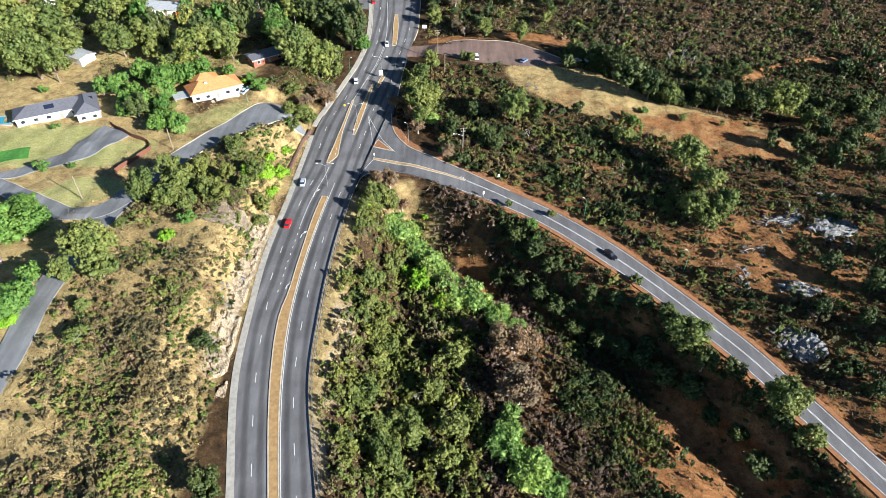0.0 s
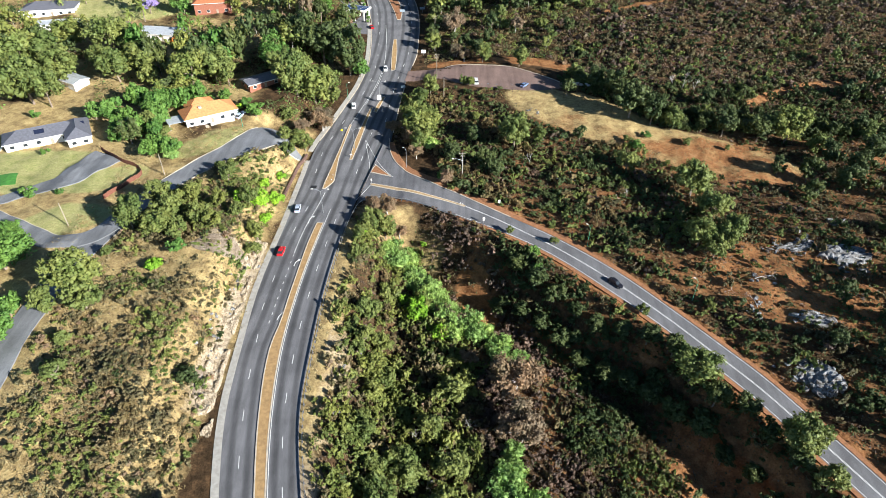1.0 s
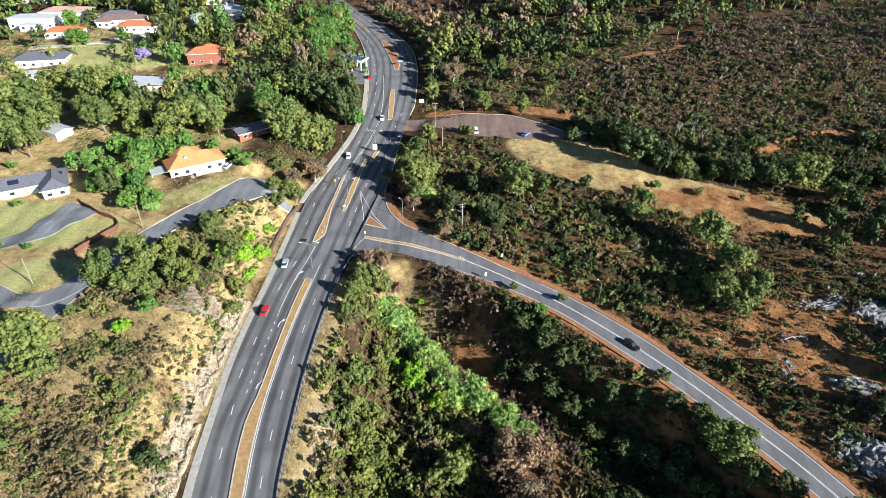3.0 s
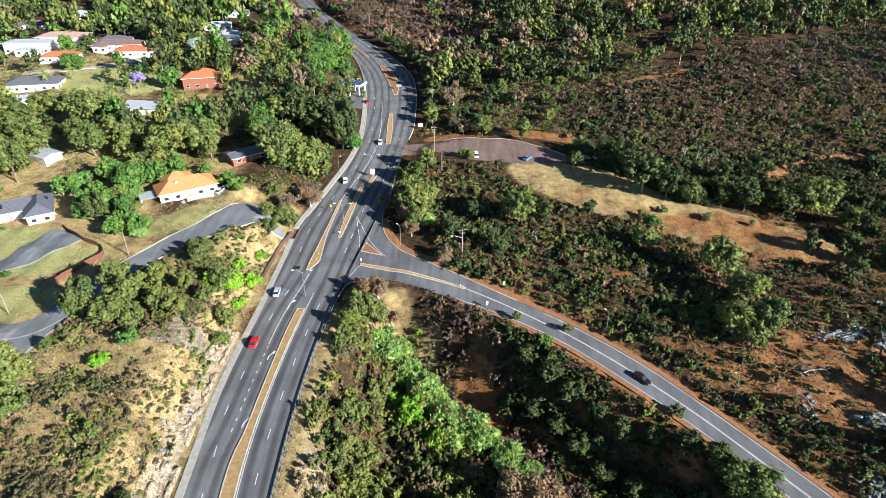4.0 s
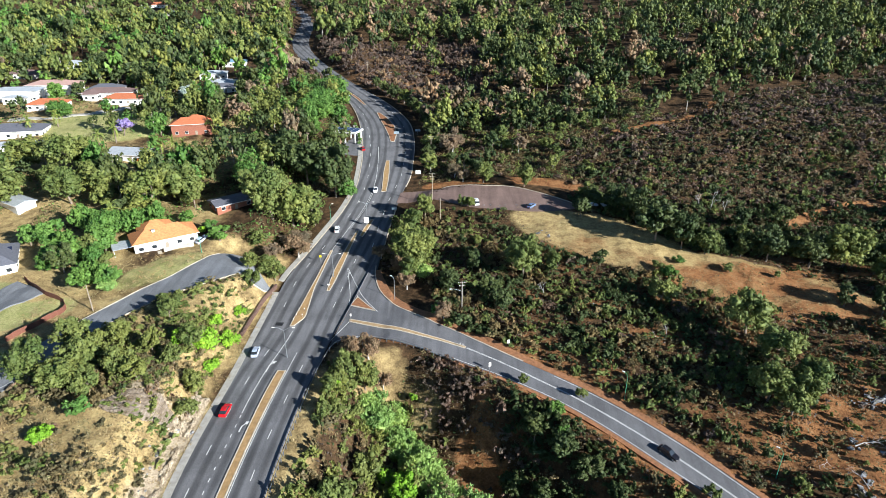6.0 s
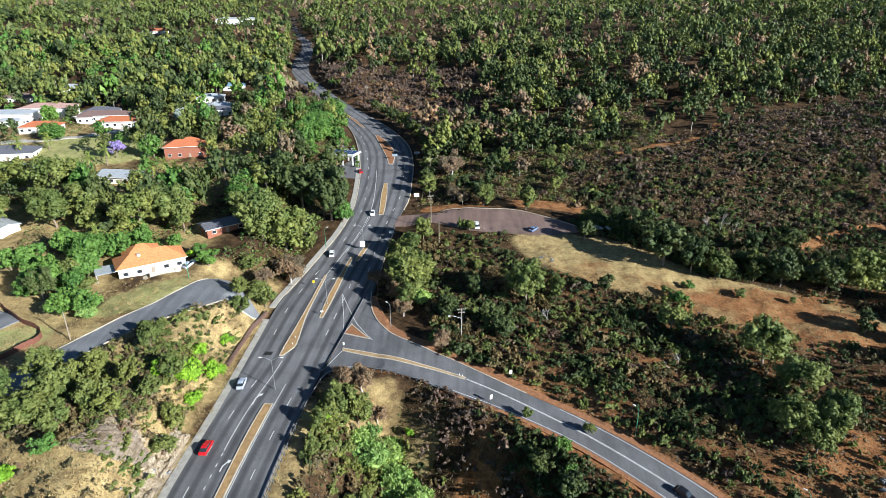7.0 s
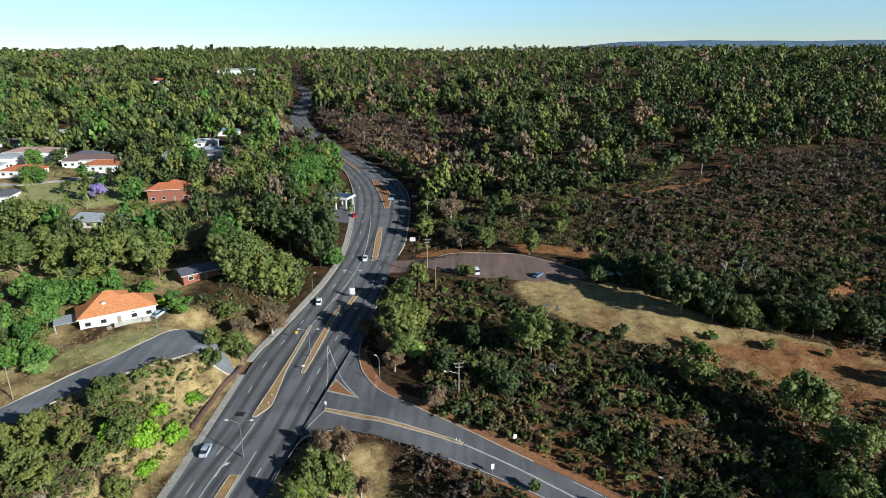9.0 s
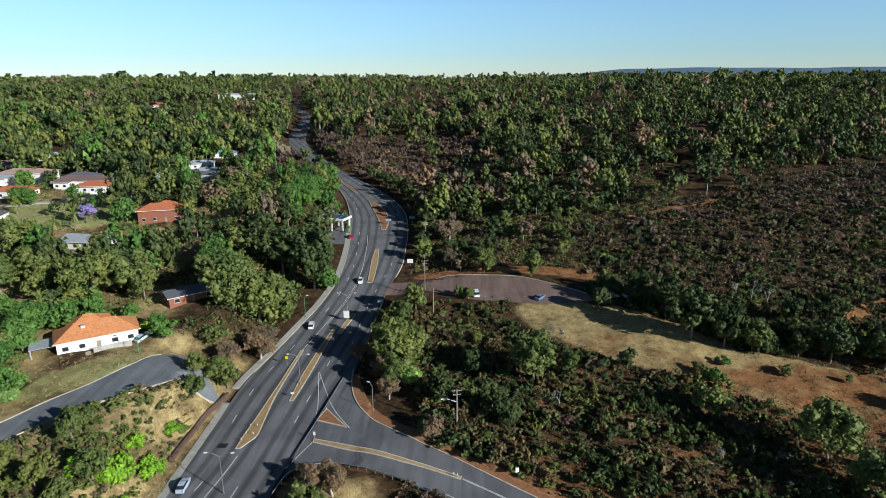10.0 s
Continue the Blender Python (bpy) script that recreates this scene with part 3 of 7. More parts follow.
kerb(beside(STREET, street_w + 0.1)[:56])
kerb(beside(STREET, -street_w - 0.1)[8:56])
kerb(beside(north_edge, 0.1)[3:38])
kerb(between(road_left, 222, 420, 3, -0.2), highway_z)
kerb(between(road_right, 236, 266, 3, 0.2), highway_z)
kerb(between(road_right, 286, 420, 3, 0.2), highway_z)
kerb(beside(bulb, -3.3))
kerb(beside(lot_n, 0.2)[8:])


def island(left, right, z_of, label, fill=None, lift=0.16):
    """A raised traffic island: two kerbs and a filled top between them."""
    n = max(12, int(np.hypot(*np.diff(np.asarray(left, float)[[0, -1]], axis=0)[0]) / 2))
    left, right = (np.stack([np.interp(np.linspace(0, len(p) - 1, n), range(len(p)), np.asarray(p, float)[:, c]) for c in (0, 1)], 1) for p in (left, right))
    ob = holder("median_island")
    tagged(ob, label, "traffic island", kind="structure")
    part("filling", ribbon(left, right, z_of, lift, 0.4).mesh("filling", fill or M_MEDIAN), ob)
    ring = np.concatenate([left, right[::-1], left[:1]])
    s = ribbon(beside(ring, 0.14), beside(ring, -0.14), z_of, lift + 0.03, 0.4)
    part("kerb", s.mesh("kerb", M_KERB), ob, None, "pale painted kerb")
    return ob


yy = np.arange(-100, 171, 4.0)
island(np.c_[med_l(yy), yy], np.c_[med_r(yy), yy], highway_z, "long brown paved median between the carriageways")
island([(-43.9, 188.5), (-43.7, 193), (-43.1, 199), (-42.3, 209), (-41.6, 217), (-41, 226), (-40.2, 234)], [(-43, 188.6), (-40.6, 193), (-40.8, 199), (-41.2, 209), (-40.8, 217), (-40.2, 226), (-39.6, 234)],
       highway_z, "curved sandy island dividing off the turning lane")
island([(-36.9, 208), (-36.9, 214), (-36.6, 222), (-35.6, 231), (-34.4, 240), (-33, 248)], [(-36.1, 208), (-35.4, 214), (-34.7, 222), (-34, 231), (-33.2, 240), (-32.2, 248)],
       highway_z, "narrow brown island with a tall lamp on it")
island([(-31.5, 244.5), (-30.4, 250), (-28.8, 257)], [(-30.3, 244), (-29, 250), (-27.6, 256.5)], highway_z, "short brown island with a sign board", None, 0.17)
island([(-27, 281), (-27.4, 290), (-28, 301), (-28, 313)], [(-25.2, 281), (-25.2, 290), (-25.6, 301), (-26.6, 313)], highway_z, "brown paved island in the climbing road")
island([(-28, 337), (-30, 347), (-33.5, 360), (-37, 372), (-39.5, 382)], [(-26.2, 337), (-26, 347), (-28.2, 360), (-32.6, 372), (-38, 382)], highway_z, "wide brown island in the bend of the road", M_VERGE)
island([(-49, 398), (-56, 412), (-64, 428)], [(-47.5, 397), (-54, 412), (-63, 428)], highway_z, "thin brown island beyond the bend", M_VERGE)
island([(-28.4, 199.6), (-27.6, 201.6), (-26.9, 204)], [(-20.6, 196.8), (-23.6, 200.2), (-26.6, 204.1)], bed, "triangular island filled with red gravel", M_VERGE, 0.22)
island([(-27.4, 192.2), (-20, 190.2), (-10, 187), (-1, 183.7), (6, 180.8)], [(-27.2, 191), (-20, 188.6), (-10, 185.6), (-1, 182.8), (5.8, 180.1)], bed, "long tan island splitting the side road's mouth", plain("tan_paving", (0.4, 0.27, 0.14), 0.95, 0, 0.25, 0.7), 0.12)


def painted(me, parent, m=None, name="line"):
    return part(name, me, parent, m)


def line_of(line, wide, z_of, lift, parent, name="line"):
    return part(name, ribbon(beside(line, wide / 2), beside(line, -wide / 2), z_of, lift, 0.02).mesh(name, M_PAINT), parent)


dash_me = Solid().box(-0.08, -1.5, 0, 0.08, 1.5, 0.006).mesh("dash", M_PAINT)
short_me = Solid().box(-0.09, -0.5, 0, 0.09, 0.5, 0.006).mesh("dash", M_PAINT)


def dashes(x_of, y0, y1, gap, me):
    y = y0
    while y < y1:
        turn = -math.degrees(math.atan2(float(x_of(y + 1) - x_of(y - 1)), 2))
        tilt = math.degrees(math.atan2(float(profile(y + 1) - profile(y - 1)), 2))
        part("dash", me, highway, pose(float(x_of(y)), y, float(profile(y)) + 0.036, tilt, 0, turn))
        y += gap


dashes(lambda y: med_l(y) - 3.5 - 2.7 * smooth(110, 128, y), -40, 185, 12, dash_me)
dashes(lambda y: (med_r(y) + road_right(y)) / 2 - 0.15, -35, 172, 12, dash_me)
dashes(lambda y: med_l(y) - 3.0, 122, 152, 3.2, short_me)
dashes(lambda y: road_left(y) + 3.6, 200, 420, 12, dash_me)
dashes(lambda y: road_right(y) - 4.0, 238, 420, 12, dash_me)
dashes(lambda y: -33.2 + 0.09 * (y - 200), 200, 236, 9, dash_me)
line_of(between(lambda y: med_l(y) - 3.05, 152, 186, 3), 0.16, highway_z, 0.036, highway)
line_of(between(lambda y: road_left(y) + 7.3, 232, 330, 4), 0.15, highway_z, 0.036, highway)
line_of(between(lambda y: road_left(y) + 7.9, 250, 280, 4), 0.12, highway_z, 0.036, highway)
line_of(between(lambda y: med_r(y) + 0.45, -80, 176, 4), 0.14, highway_z, 0.036, highway)
line_of(polyline([(-32.5, 222), (-30.5, 212), (-29.2, 205), (-28.8, 200)], 4), 0.14, bed, 0.045, branch_road)
line_of(polyline([(-32.3, 222), (-28, 211), (-25.5, 205.2), (-22, 199.5), (-19.8, 196.4)], 4), 0.14, bed, 0.045, branch_road)
centre = np.concatenate([polyline([(6.3, 180.3), (14, 175.8), (31, 164.2)], 6), BRANCH[25:]])
line_of(beside(centre, 0.12), 0.13, bed, 0.045, branch_road)
line_of(beside(centre, -0.16), 0.13, bed, 0.045, branch_road)
line_of(beside(south_edge, 0.45)[30:], 0.13, bed, 0.045, branch_road)
line_of(beside(north_edge, -0.45)[40:], 0.13, bed, 0.045, branch_road)
for k in range(9):
    px, py = -27.6 - 0.42 * k, 190.5 - 1.05 * k
    part("dash", short_me, branch_road, pose(px, py, height(px, py) + 0.04, 0, 0, -20))


def arrow_mesh():
    """A bent turn arrow painted on the lane."""
    s = Solid()
    t = 0.006
    def flat(pts):
        n = len(pts)
        s.add([(x, y, 0) for x, y in pts] + [(x, y, t) for x, y in pts],
              [tuple(range(n, 2 * n)), tuple(range(n - 1, -1, -1))] + [(i, (i + 1) % n, n + (i + 1) % n, n + i) for i in range(n)])
    flat([(-0.35, -2.6), (-0.05, -2.6), (-0.05, 0.2), (-0.35, 0.2)])
    flat([(-0.35, 0.2), (-0.05, 0.2), (0.55, 1.3), (0.35, 1.6)])
    flat([(0.3, 2.15), (0.15, 1.1), (0.95, 1.0)][::-1])
    flat([(0.35, 1.9), (0.62, 0.95), (1.35, 2.1)][::-1])
    return s.mesh("arrow", M_PAINT)


arrow_me = arrow_mesh()
for ax, ay in ((-44.8, 170.2), (-44.9, 147.2), (-44.6, 124)):
    part("arrow", arrow_me, highway, pose(ax, ay, float(profile(ay)) + 0.037, 0, 0, -3))
patch_me = Solid().box(-1.1, -1.5, 0, 1.1, 1.5, 0.006).mesh("patch", plain("fresh_bitumen", (0.02, 0.02, 0.022), 0.7))
part("patch", patch_me, highway, pose(-47.2, 190.2, float(profile(190)) + 0.036, 0, 0, -4), "dark bitumen patch")

# ---- guard rail on the outside of the bend and along the side road's mouth ----
rail_line = np.concatenate([between(lambda y: road_right(y) + 0.75, -60, 156, 4), beside(south_edge, -0.7)[3:37]])
rail_z = bed(rail_line[:, 0], rail_line[:, 1])
rail_z[rail_line[:, 1] < 160] = profile(rail_line[rail_line[:, 1] < 160, 1])
rail = holder("guard_rail")
tagged(rail, "long steel guard rail on posts beside the drop", "guard rail")
s = Solid()
for i in range(len(rail_line) - 1):
    a, b = rail_line[i], rail_line[i + 1]
    nrm = np.array([-(b - a)[1], (b - a)[0]]) / np.linalg.norm(b - a)
    for z0, z1, o in ((0.5, 0.62, 0.05), (0.62, 0.72, 0.0), (0.72, 0.85, 0.05)):
        q = [(*(a + nrm * o), rail_z[i] + z0), (*(b + nrm * o), rail_z[i + 1] + z0), (*(b + nrm * (0.05 - o)), rail_z[i + 1] + z1), (*(a + nrm * (0.05 - o)), rail_z[i] + z1)]
        q += [(x - 0.02 * nrm[0], y - 0.02 * nrm[1], z) for x, y, z in q]
        s.add(q, [(0, 1, 2, 3), (7, 6, 5, 4), (3, 2, 6, 7), (1, 0, 4, 5)])
part("rail", s.mesh("rail", M_STEEL), rail, None, "galvanised corrugated rail")
post_me = Solid().box(-0.09, -0.09, -0.9, 0.09, 0.09, 0.82, 0, 0.02).mesh("post", M_DARKSTEEL)
run = np.r_[0, np.cumsum(np.hypot(*np.diff(rail_line, axis=0).T))]
for d in np.arange(60, run[-1], 2.0):
    px, py, pz = (float(np.interp(d, run, c)) for c in (rail_line[:, 0], rail_line[:, 1], rail_z))
    part("post", post_me, rail, pose(px + 0.1, py - 0.05, pz, 0, 0, 10))

# the range beyond the forest, distance haze painted in as its blue colour
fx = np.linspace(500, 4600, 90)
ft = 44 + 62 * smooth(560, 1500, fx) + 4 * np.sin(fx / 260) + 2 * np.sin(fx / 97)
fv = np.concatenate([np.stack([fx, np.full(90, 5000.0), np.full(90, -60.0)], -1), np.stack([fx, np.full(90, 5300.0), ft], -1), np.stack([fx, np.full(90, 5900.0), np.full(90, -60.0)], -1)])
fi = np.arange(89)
far_range = soup("far_range", fv, np.concatenate([np.stack([fi, fi + 1, fi + 91, fi + 90], -1), np.stack([fi + 90, fi + 91, fi + 181, fi + 180], -1)]), plain("painted_haze_forest", (0.13, 0.19, 0.26), 1.0, 0, 0.2, 0.02, 0.0))
structure("backdrop", far_range, "wooded range on the skyline with painted blue haze", "backdrop")


# ---- plants ----
def leaves_at(centres, out, size, rng, plume=0.0, loose=0.25):
    """Small leaf sprays, one triangle each, mostly facing outwards; plume turns them into upright feathers."""
    n = len(centres)
    nrm = out + rng.normal(scale=loose, size=(n, 3))
    nrm /= np.linalg.norm(nrm, axis=1, keepdims=True)
    a = np.cross(nrm, rng.normal(size=(n, 3)))
    if plume:
        a = (1 - plume) * a + plume * (out + (0, 0, 0.8)) * 1.6
    a /= np.linalg.norm(a, axis=1, keepdims=True)
    b = np.cross(a, nrm)
    b /= np.linalg.norm(b, axis=1, keepdims=True)
    s = size * rng.uniform(0.55, 1.4, (n, 1))
    v = np.stack([centres + a * s * (1.0 + plume), centres - a * s * 0.6 + b * s * (0.75 - 0.4 * plume), centres - a * s * 0.6 - b * s * (0.75 - 0.4 * plume)], 1)
    return v.reshape(-1, 3), np.arange(3 * n, dtype=np.int32).reshape(-1, 3)


def crown_points(rng, n, radius, tall, lobes, base, spread=0.78, flat=0.85, fat=1.0, tuft=9):
    """Leaf places in small tufts on the skins of several overlapping lobes, with their outward ways."""
    w = rng.normal(size=(lobes, 3))
    w /= np.linalg.norm(w, axis=1, keepdims=True)
    c = w * rng.uniform(0.25, 1.0, (lobes, 1)) ** 0.6 * (radius * spread, radius * spread, tall * 0.36)
    c[:, 2] += base + tall * 0.52
    r = radius * rng.uniform(0.17, 0.36, lobes) * fat
    m = max(1, n // tuft)
    pick = rng.choice(lobes, m, p=r ** 2 / (r ** 2).sum())
    d = rng.normal(size=(m, 3))
    d[:, 2] += 0.45
    d /= np.linalg.norm(d, axis=1, keepdims=True)
    heart = c[pick] + d * rng.uniform(0.6, 1.08, (m, 1)) * r[pick][:, None] * (1, 1, flat)
    wide = r[pick] * rng.uniform(0.22, 0.5, m)
    own = rng.normal(size=(m, tuft, 3))
    own[:, :, 2] += 0.5
    own /= np.linalg.norm(own, axis=2, keepdims=True)
    at = heart[:, None] + own * rng.uniform(0.45, 1.1, (m, tuft, 1)) * wide[:, None, None] * (1, 1, 0.75)
    way = own + 0.45 * d[:, None]
    way /= np.linalg.norm(way, axis=2, keepdims=True)
    return at.reshape(-1, 3), way.reshape(-1, 3), c, r


OCTA_V = np.array([(1, 0, 0), (0, 1, 0), (-1, 0, 0), (0, -1, 0), (0, 0, 1), (0, 0, -1)], float)
OCTA_F = np.array([(0, 1, 4), (1, 2, 4), (2, 3, 4), (3, 0, 4), (1, 0, 5), (2, 1, 5), (3, 2, 5), (0, 3, 5)])


def with_hearts(leafage, centres, radii, rng):
    """Fills each bough with a rough dense mass of inner foliage, so that crowns are not hollow."""
    v, f = leafage
    m = len(OCTA_V)
    hv = centres[:, None] + OCTA_V[None] * radii[:, None, None] * rng.uniform(0.6, 1.3, (len(centres), m, 1))
    hf = OCTA_F[None] + (np.arange(len(centres)) * m)[:, None, None] + len(v)
    return np.concatenate([v, hv.reshape(-1, 3)]), np.concatenate([f, hf.reshape(-1, 3)])


def tree_meshes(kind, seed):
    """Trunk and crown meshes for one kind of tree, unit sized in metres as grown."""
    rng = np.random.default_rng(seed)
    radius, tall, base, lobes, n, size, leaf, bark, plume = kind
    pts, way, c, r = crown_points(rng, n, radius, tall, lobes, base)
    crown = soup("crown", *with_hearts(leaves_at(pts, way, size, rng, plume), c, r * 0.7, rng), leaf)
    s = Solid()
    top = Vector((rng.normal() * 0.3, rng.normal() * 0.3, base + tall * 0.3))
    r0 = 0.035 * radius + 0.05
    s.tube((0, 0, -0.6), top * 0.5, r0 * 1.25, r0, 7)
    s.tube(top * 0.5, top, r0, r0 * 0.7, 7)
    for p in c[:9]:
        mid = top.lerp(Vector(p), 0.5) + Vector(rng.normal(size=3) * 0.25)
        s.tube(top, mid, r0 * 0.6, r0 * 0.38, 4, 0, False)
        s.tube(mid, p, r0 * 0.38, r0 * 0.12, 4, 0, False)
    return s.mesh("trunk", bark), crown


#            radius tall base lobes clumps size leaf bark plume
KINDS = {
    "gum": (4.2, 8.2, 0.4, 34, 3200, 0.29, M_GUM, M_BARK, 0.0),
    "big_gum": (6.0, 10.5, 1.4, 48, 5400, 0.32, M_GUM, M_BARK, 0.0),
    "dark_gum": (4.0, 8.6, 0.3, 32, 3200, 0.29, M_GUM_DARK, M_BARK, 0.0),
    "lush": (4.2, 7.2, 0.3, 32, 3300, 0.29, M_LUSH, M_BARK, 0.0),
    "big_lush": (7.5, 9.5, 0.4, 64, 8500, 0.3, M_LUSH, M_BARK, 0.0),
    "lime": (3.4, 3.6, 0.1, 28, 4200, 0.21, M_LIME, M_BARK, 0.0),
    "feather": (4.6, 4.6, 0.2, 44, 4200, 0.24, M_FEATHER, M_BARK, 0.6),
    "brown": (3.4, 5.0, 0.8, 18, 4600, 0.16, M_BROWN, M_DEADWOOD, 0.2),
    "jacaranda": (3.6, 5.0, 1.4, 14, 2600, 0.24, M_JACARANDA, M_BARK, 0.0),
    "flame": (2.2, 3.4, 1.2, 9, 1200, 0.22, M_FLAME, M_BARK, 0.0),
    "silver": (3.6, 6.0, 1.5, 14, 2600, 0.26, M_SILVER, M_PALEBARK, 0.0),
    "bush": (2.0, 2.2, 0.2, 12, 1700, 0.16, M_GUM, M_BARK, 0.0),
    "dark_bush": (2.0, 2.2, 0.2, 12, 1700, 0.16, M_GUM_DARK, M_BARK, 0.0),
    "green_bush": (2.0, 2.2, 0.2, 12, 1700, 0.16, M_LUSH, M_BARK, 0.0),
    "brown_bush": (1.9, 1.9, 0.1, 12, 1700, 0.15, M_SCRUB, M_BARK, 0.0),
    "garden_gum": (4.2, 8.2, 0.6, 18, 1900, 0.42, M_GUM, M_PALEBARK, 0.0),
    "garden_dark_gum": (4.0, 8.6, 0.5, 18, 1900, 0.42, M_GUM_DARK, M_BARK, 0.0),
    "garden_lush": (4.2, 6.5, 1.2, 16, 1900, 0.42, M_LUSH, M_BARK, 0.0),
    "garden_brown": (3.4, 6.0, 1.5, 16, 1700, 0.3, M_BROWN, M_DEADWOOD, 0.0),
}
GROWN = {}
TREE_SAYS = {
    "gum": ("tree", "olive-green gum tree with pale limbs on dry ground"), "dark_gum": ("tree", "dark green gum tree with dense hanging foliage"),
    "lush": ("tree", "lush bright green garden tree with dense crown"), "lime": ("shrub", "vivid lime-green leafy shrub among dry scrub"),
    "feather": ("shrub", "feathery grey-green wattle shrub on the gully slope"), "brown": ("tree", "dry brown thin-leaved tree among scrub"),
    "jacaranda": ("tree", "violet-flowering jacaranda tree in a garden"), "flame": ("tree", "orange-flowering tree between the houses"),
    "silver": ("tree", "silvery grey-leaved tree above the gardens"), "bush": ("shrub", "olive-green rounded shrub on dry ground"),
    "dark_bush": ("shrub", "dark green rounded shrub on the slope"), "green_bush": ("shrub", "fresh green leafy garden shrub"),
    "brown_bush": ("shrub", "brownish dry scrub bush on stony ground"),
}
rng_plants = np.random.default_rng(11)


def plant(kind, x, y, radius, tall=None, sink=0.15):
    """One tree or shrub with its trunk and crown, scaled to the given crown radius and full height."""
    if kind in ("gum", "lush") and radius > 5:
        kind = "big_" + kind
    if kind not in GROWN:
        GROWN[kind] = [tree_meshes(KINDS[kind], 100 * len(GROWN) + i) for i in range(4)]
    trunk, crown = GROWN[kind][int(rng_plants.integers(4))]
    if x < -52 and y > 215 and kind in ("gum", "big_gum", "dark_gum", "lush", "big_lush"):
        radius *= 1.22
    k = radius / KINDS[kind][0]
    full = KINDS[kind][1] + KINDS[kind][2]
    kz = (tall / full) if tall else k * rng_plants.uniform(0.9, 1.12)
    name, label = TREE_SAYS[kind.replace("garden_", "").replace("big_", "")]
    ob = holder(name, Matrix.LocRotScale((x, y, height(x, y) - sink), Euler((rng_plants.normal(0, 0.04), rng_plants.normal(0, 0.04), rng_plants.uniform(0, 6.28))), (k * rng_plants.uniform(0.85, 1.15), k * rng_plants.uniform(0.85, 1.15), kz)))
    tagged(ob, label, name, "%s plants" % kind.replace("garden_", "").replace("big_", "").replace("_", " "))
    part("trunk", trunk, ob)
    part("crown", crown, ob)
    return ob


def scatter(rng, n, x0, x1, y0, y1, keep, gap=0.0):
    """Random places in a stretch of the plan where keep(x, y) is a chance."""
    x, y = rng.uniform(x0, x1, n), rng.uniform(y0, y1, n)
    s = graded(x, y)[1]
    ok = (rng.uniform(0, 1, n) < keep(x, y)) & (s < 0.05)
    return x[ok], y[ok]


def mass(name, rng, x, y, radius, tall, template, mat, label, category):
    """Many plants too many to count, as one object of stuff."""
    tv, tf = template
    n, m = len(x), len(tv)
    z = graded(x, y)[0]
    a = rng.uniform(0, 6.28, n)
    c, s = np.cos(a)[:, None], np.sin(a)[:, None]
    px = (tv[:, 0] * c - tv[:, 1] * s) * radius[:, None] + x[:, None]
    py = (tv[:, 0] * s + tv[:, 1] * c) * radius[:, None] + y[:, None]
    pz = tv[:, 2] * tall[:, None] + z[:, None]
    v = np.stack([px, py, pz], -1).reshape(-1, 3)
    f = (tf[None] + (np.arange(n) * m)[:, None, None]).reshape(-1, tf.shape[1])
    return tagged(new(name, soup(name, v, f, mat)), label, category, kind="stuff")


def template(seed, n, size, lobes=5, base=0.0, tall=1.0, flat=0.7, fat=1.0, hearts=0.0):
    """Leaves of one unit plant, crown radius 1."""
    rng = np.random.default_rng(seed)
    pts, way, c, r = crown_points(rng, n, 1.0, tall, lobes, base, 0.75, flat, fat, 7 if n > 60 else 4)
    out = leaves_at(pts, way, size, rng)
    return with_hearts(out, c, r * hearts, rng) if hearts else out


def palm(x, y, tall, fronds=17):
    """A palm: a ringed stem and arching fronds with leaflets along both sides."""
    ob = holder("palm_tree", pose(x, y, height(x, y), 0, 0, x * 7 % 360))
    tagged(ob, "garden palm with arching yellow-green fronds", "palm tree", "palms")
    s = Solid()
    for k in range(6):
        s.tube((0.05 * k, 0, -0.4 + k * tall / 6), (0.05 * (k + 1), 0, -0.4 + (k + 1) * tall / 6), 0.3 - 0.012 * k, 0.26 - 0.012 * k, 8)
    part("trunk", s.mesh("trunk", M_BARK), ob)
    f = Solid()
    spine = [(0.0, 0.0), (0.9, 0.75), (1.9, 0.95), (2.9, 0.5), (3.6, -0.4)]
    for (x0, z0), (x1, z1) in zip(spine[:-1], spine[1:]):
        for side in (-1, 1):
            for k in range(3):
                u, w = k / 3, (k + 0.8) / 3
                a, b = (x0 + (x1 - x0) * u, z0 + (z1 - z0) * u), (x0 + (x1 - x0) * w, z0 + (z1 - z0) * w)
                f.add([(a[0], 0, a[1]), (b[0], 0, b[1]), (b[0] + 0.5, side * 0.62, b[1] - 0.25)], [(0, 1, 2) if side > 0 else (0, 2, 1)])
    me = f.mesh("frond", M_PALM)
    for k in range(fronds):
        part("frond", me, ob, pose(0.3, 0, tall - 0.5, 0, -25 + 60 * (k % 3) - 25, 360 * k / fronds))
    return ob


rng_m = np.random.default_rng(5)


def verges(x, y):
    gap = np.where(np.asarray(y) > 445, 4.5, 5.5)
    return (x < road_left(y) - gap) | (x > road_right(y) + gap)


def low_scrub(x, y):
    """The burnt slopes where only low scrub grows."""
    right = smooth(48, 60, x) * smooth(252, 266, y) * smooth(9, -9, y - 312 - 0.45 * (x - 52))
    north = smooth(-110, -95, x - 0.3 * (y - 560) * (y > 430)) * smooth(34, 18, x) * smooth(398, 415, y) * smooth(575, 545, y)
    return np.maximum(right, north)


HOUSES = []          # (x, y, clear radius), filled before planting


def off_houses(x, y):
    ok = np.ones(np.shape(x), bool)
    for hx, hy, hr in HOUSES:
        ok &= np.hypot(x - hx, y - hy) > hr
    return ok


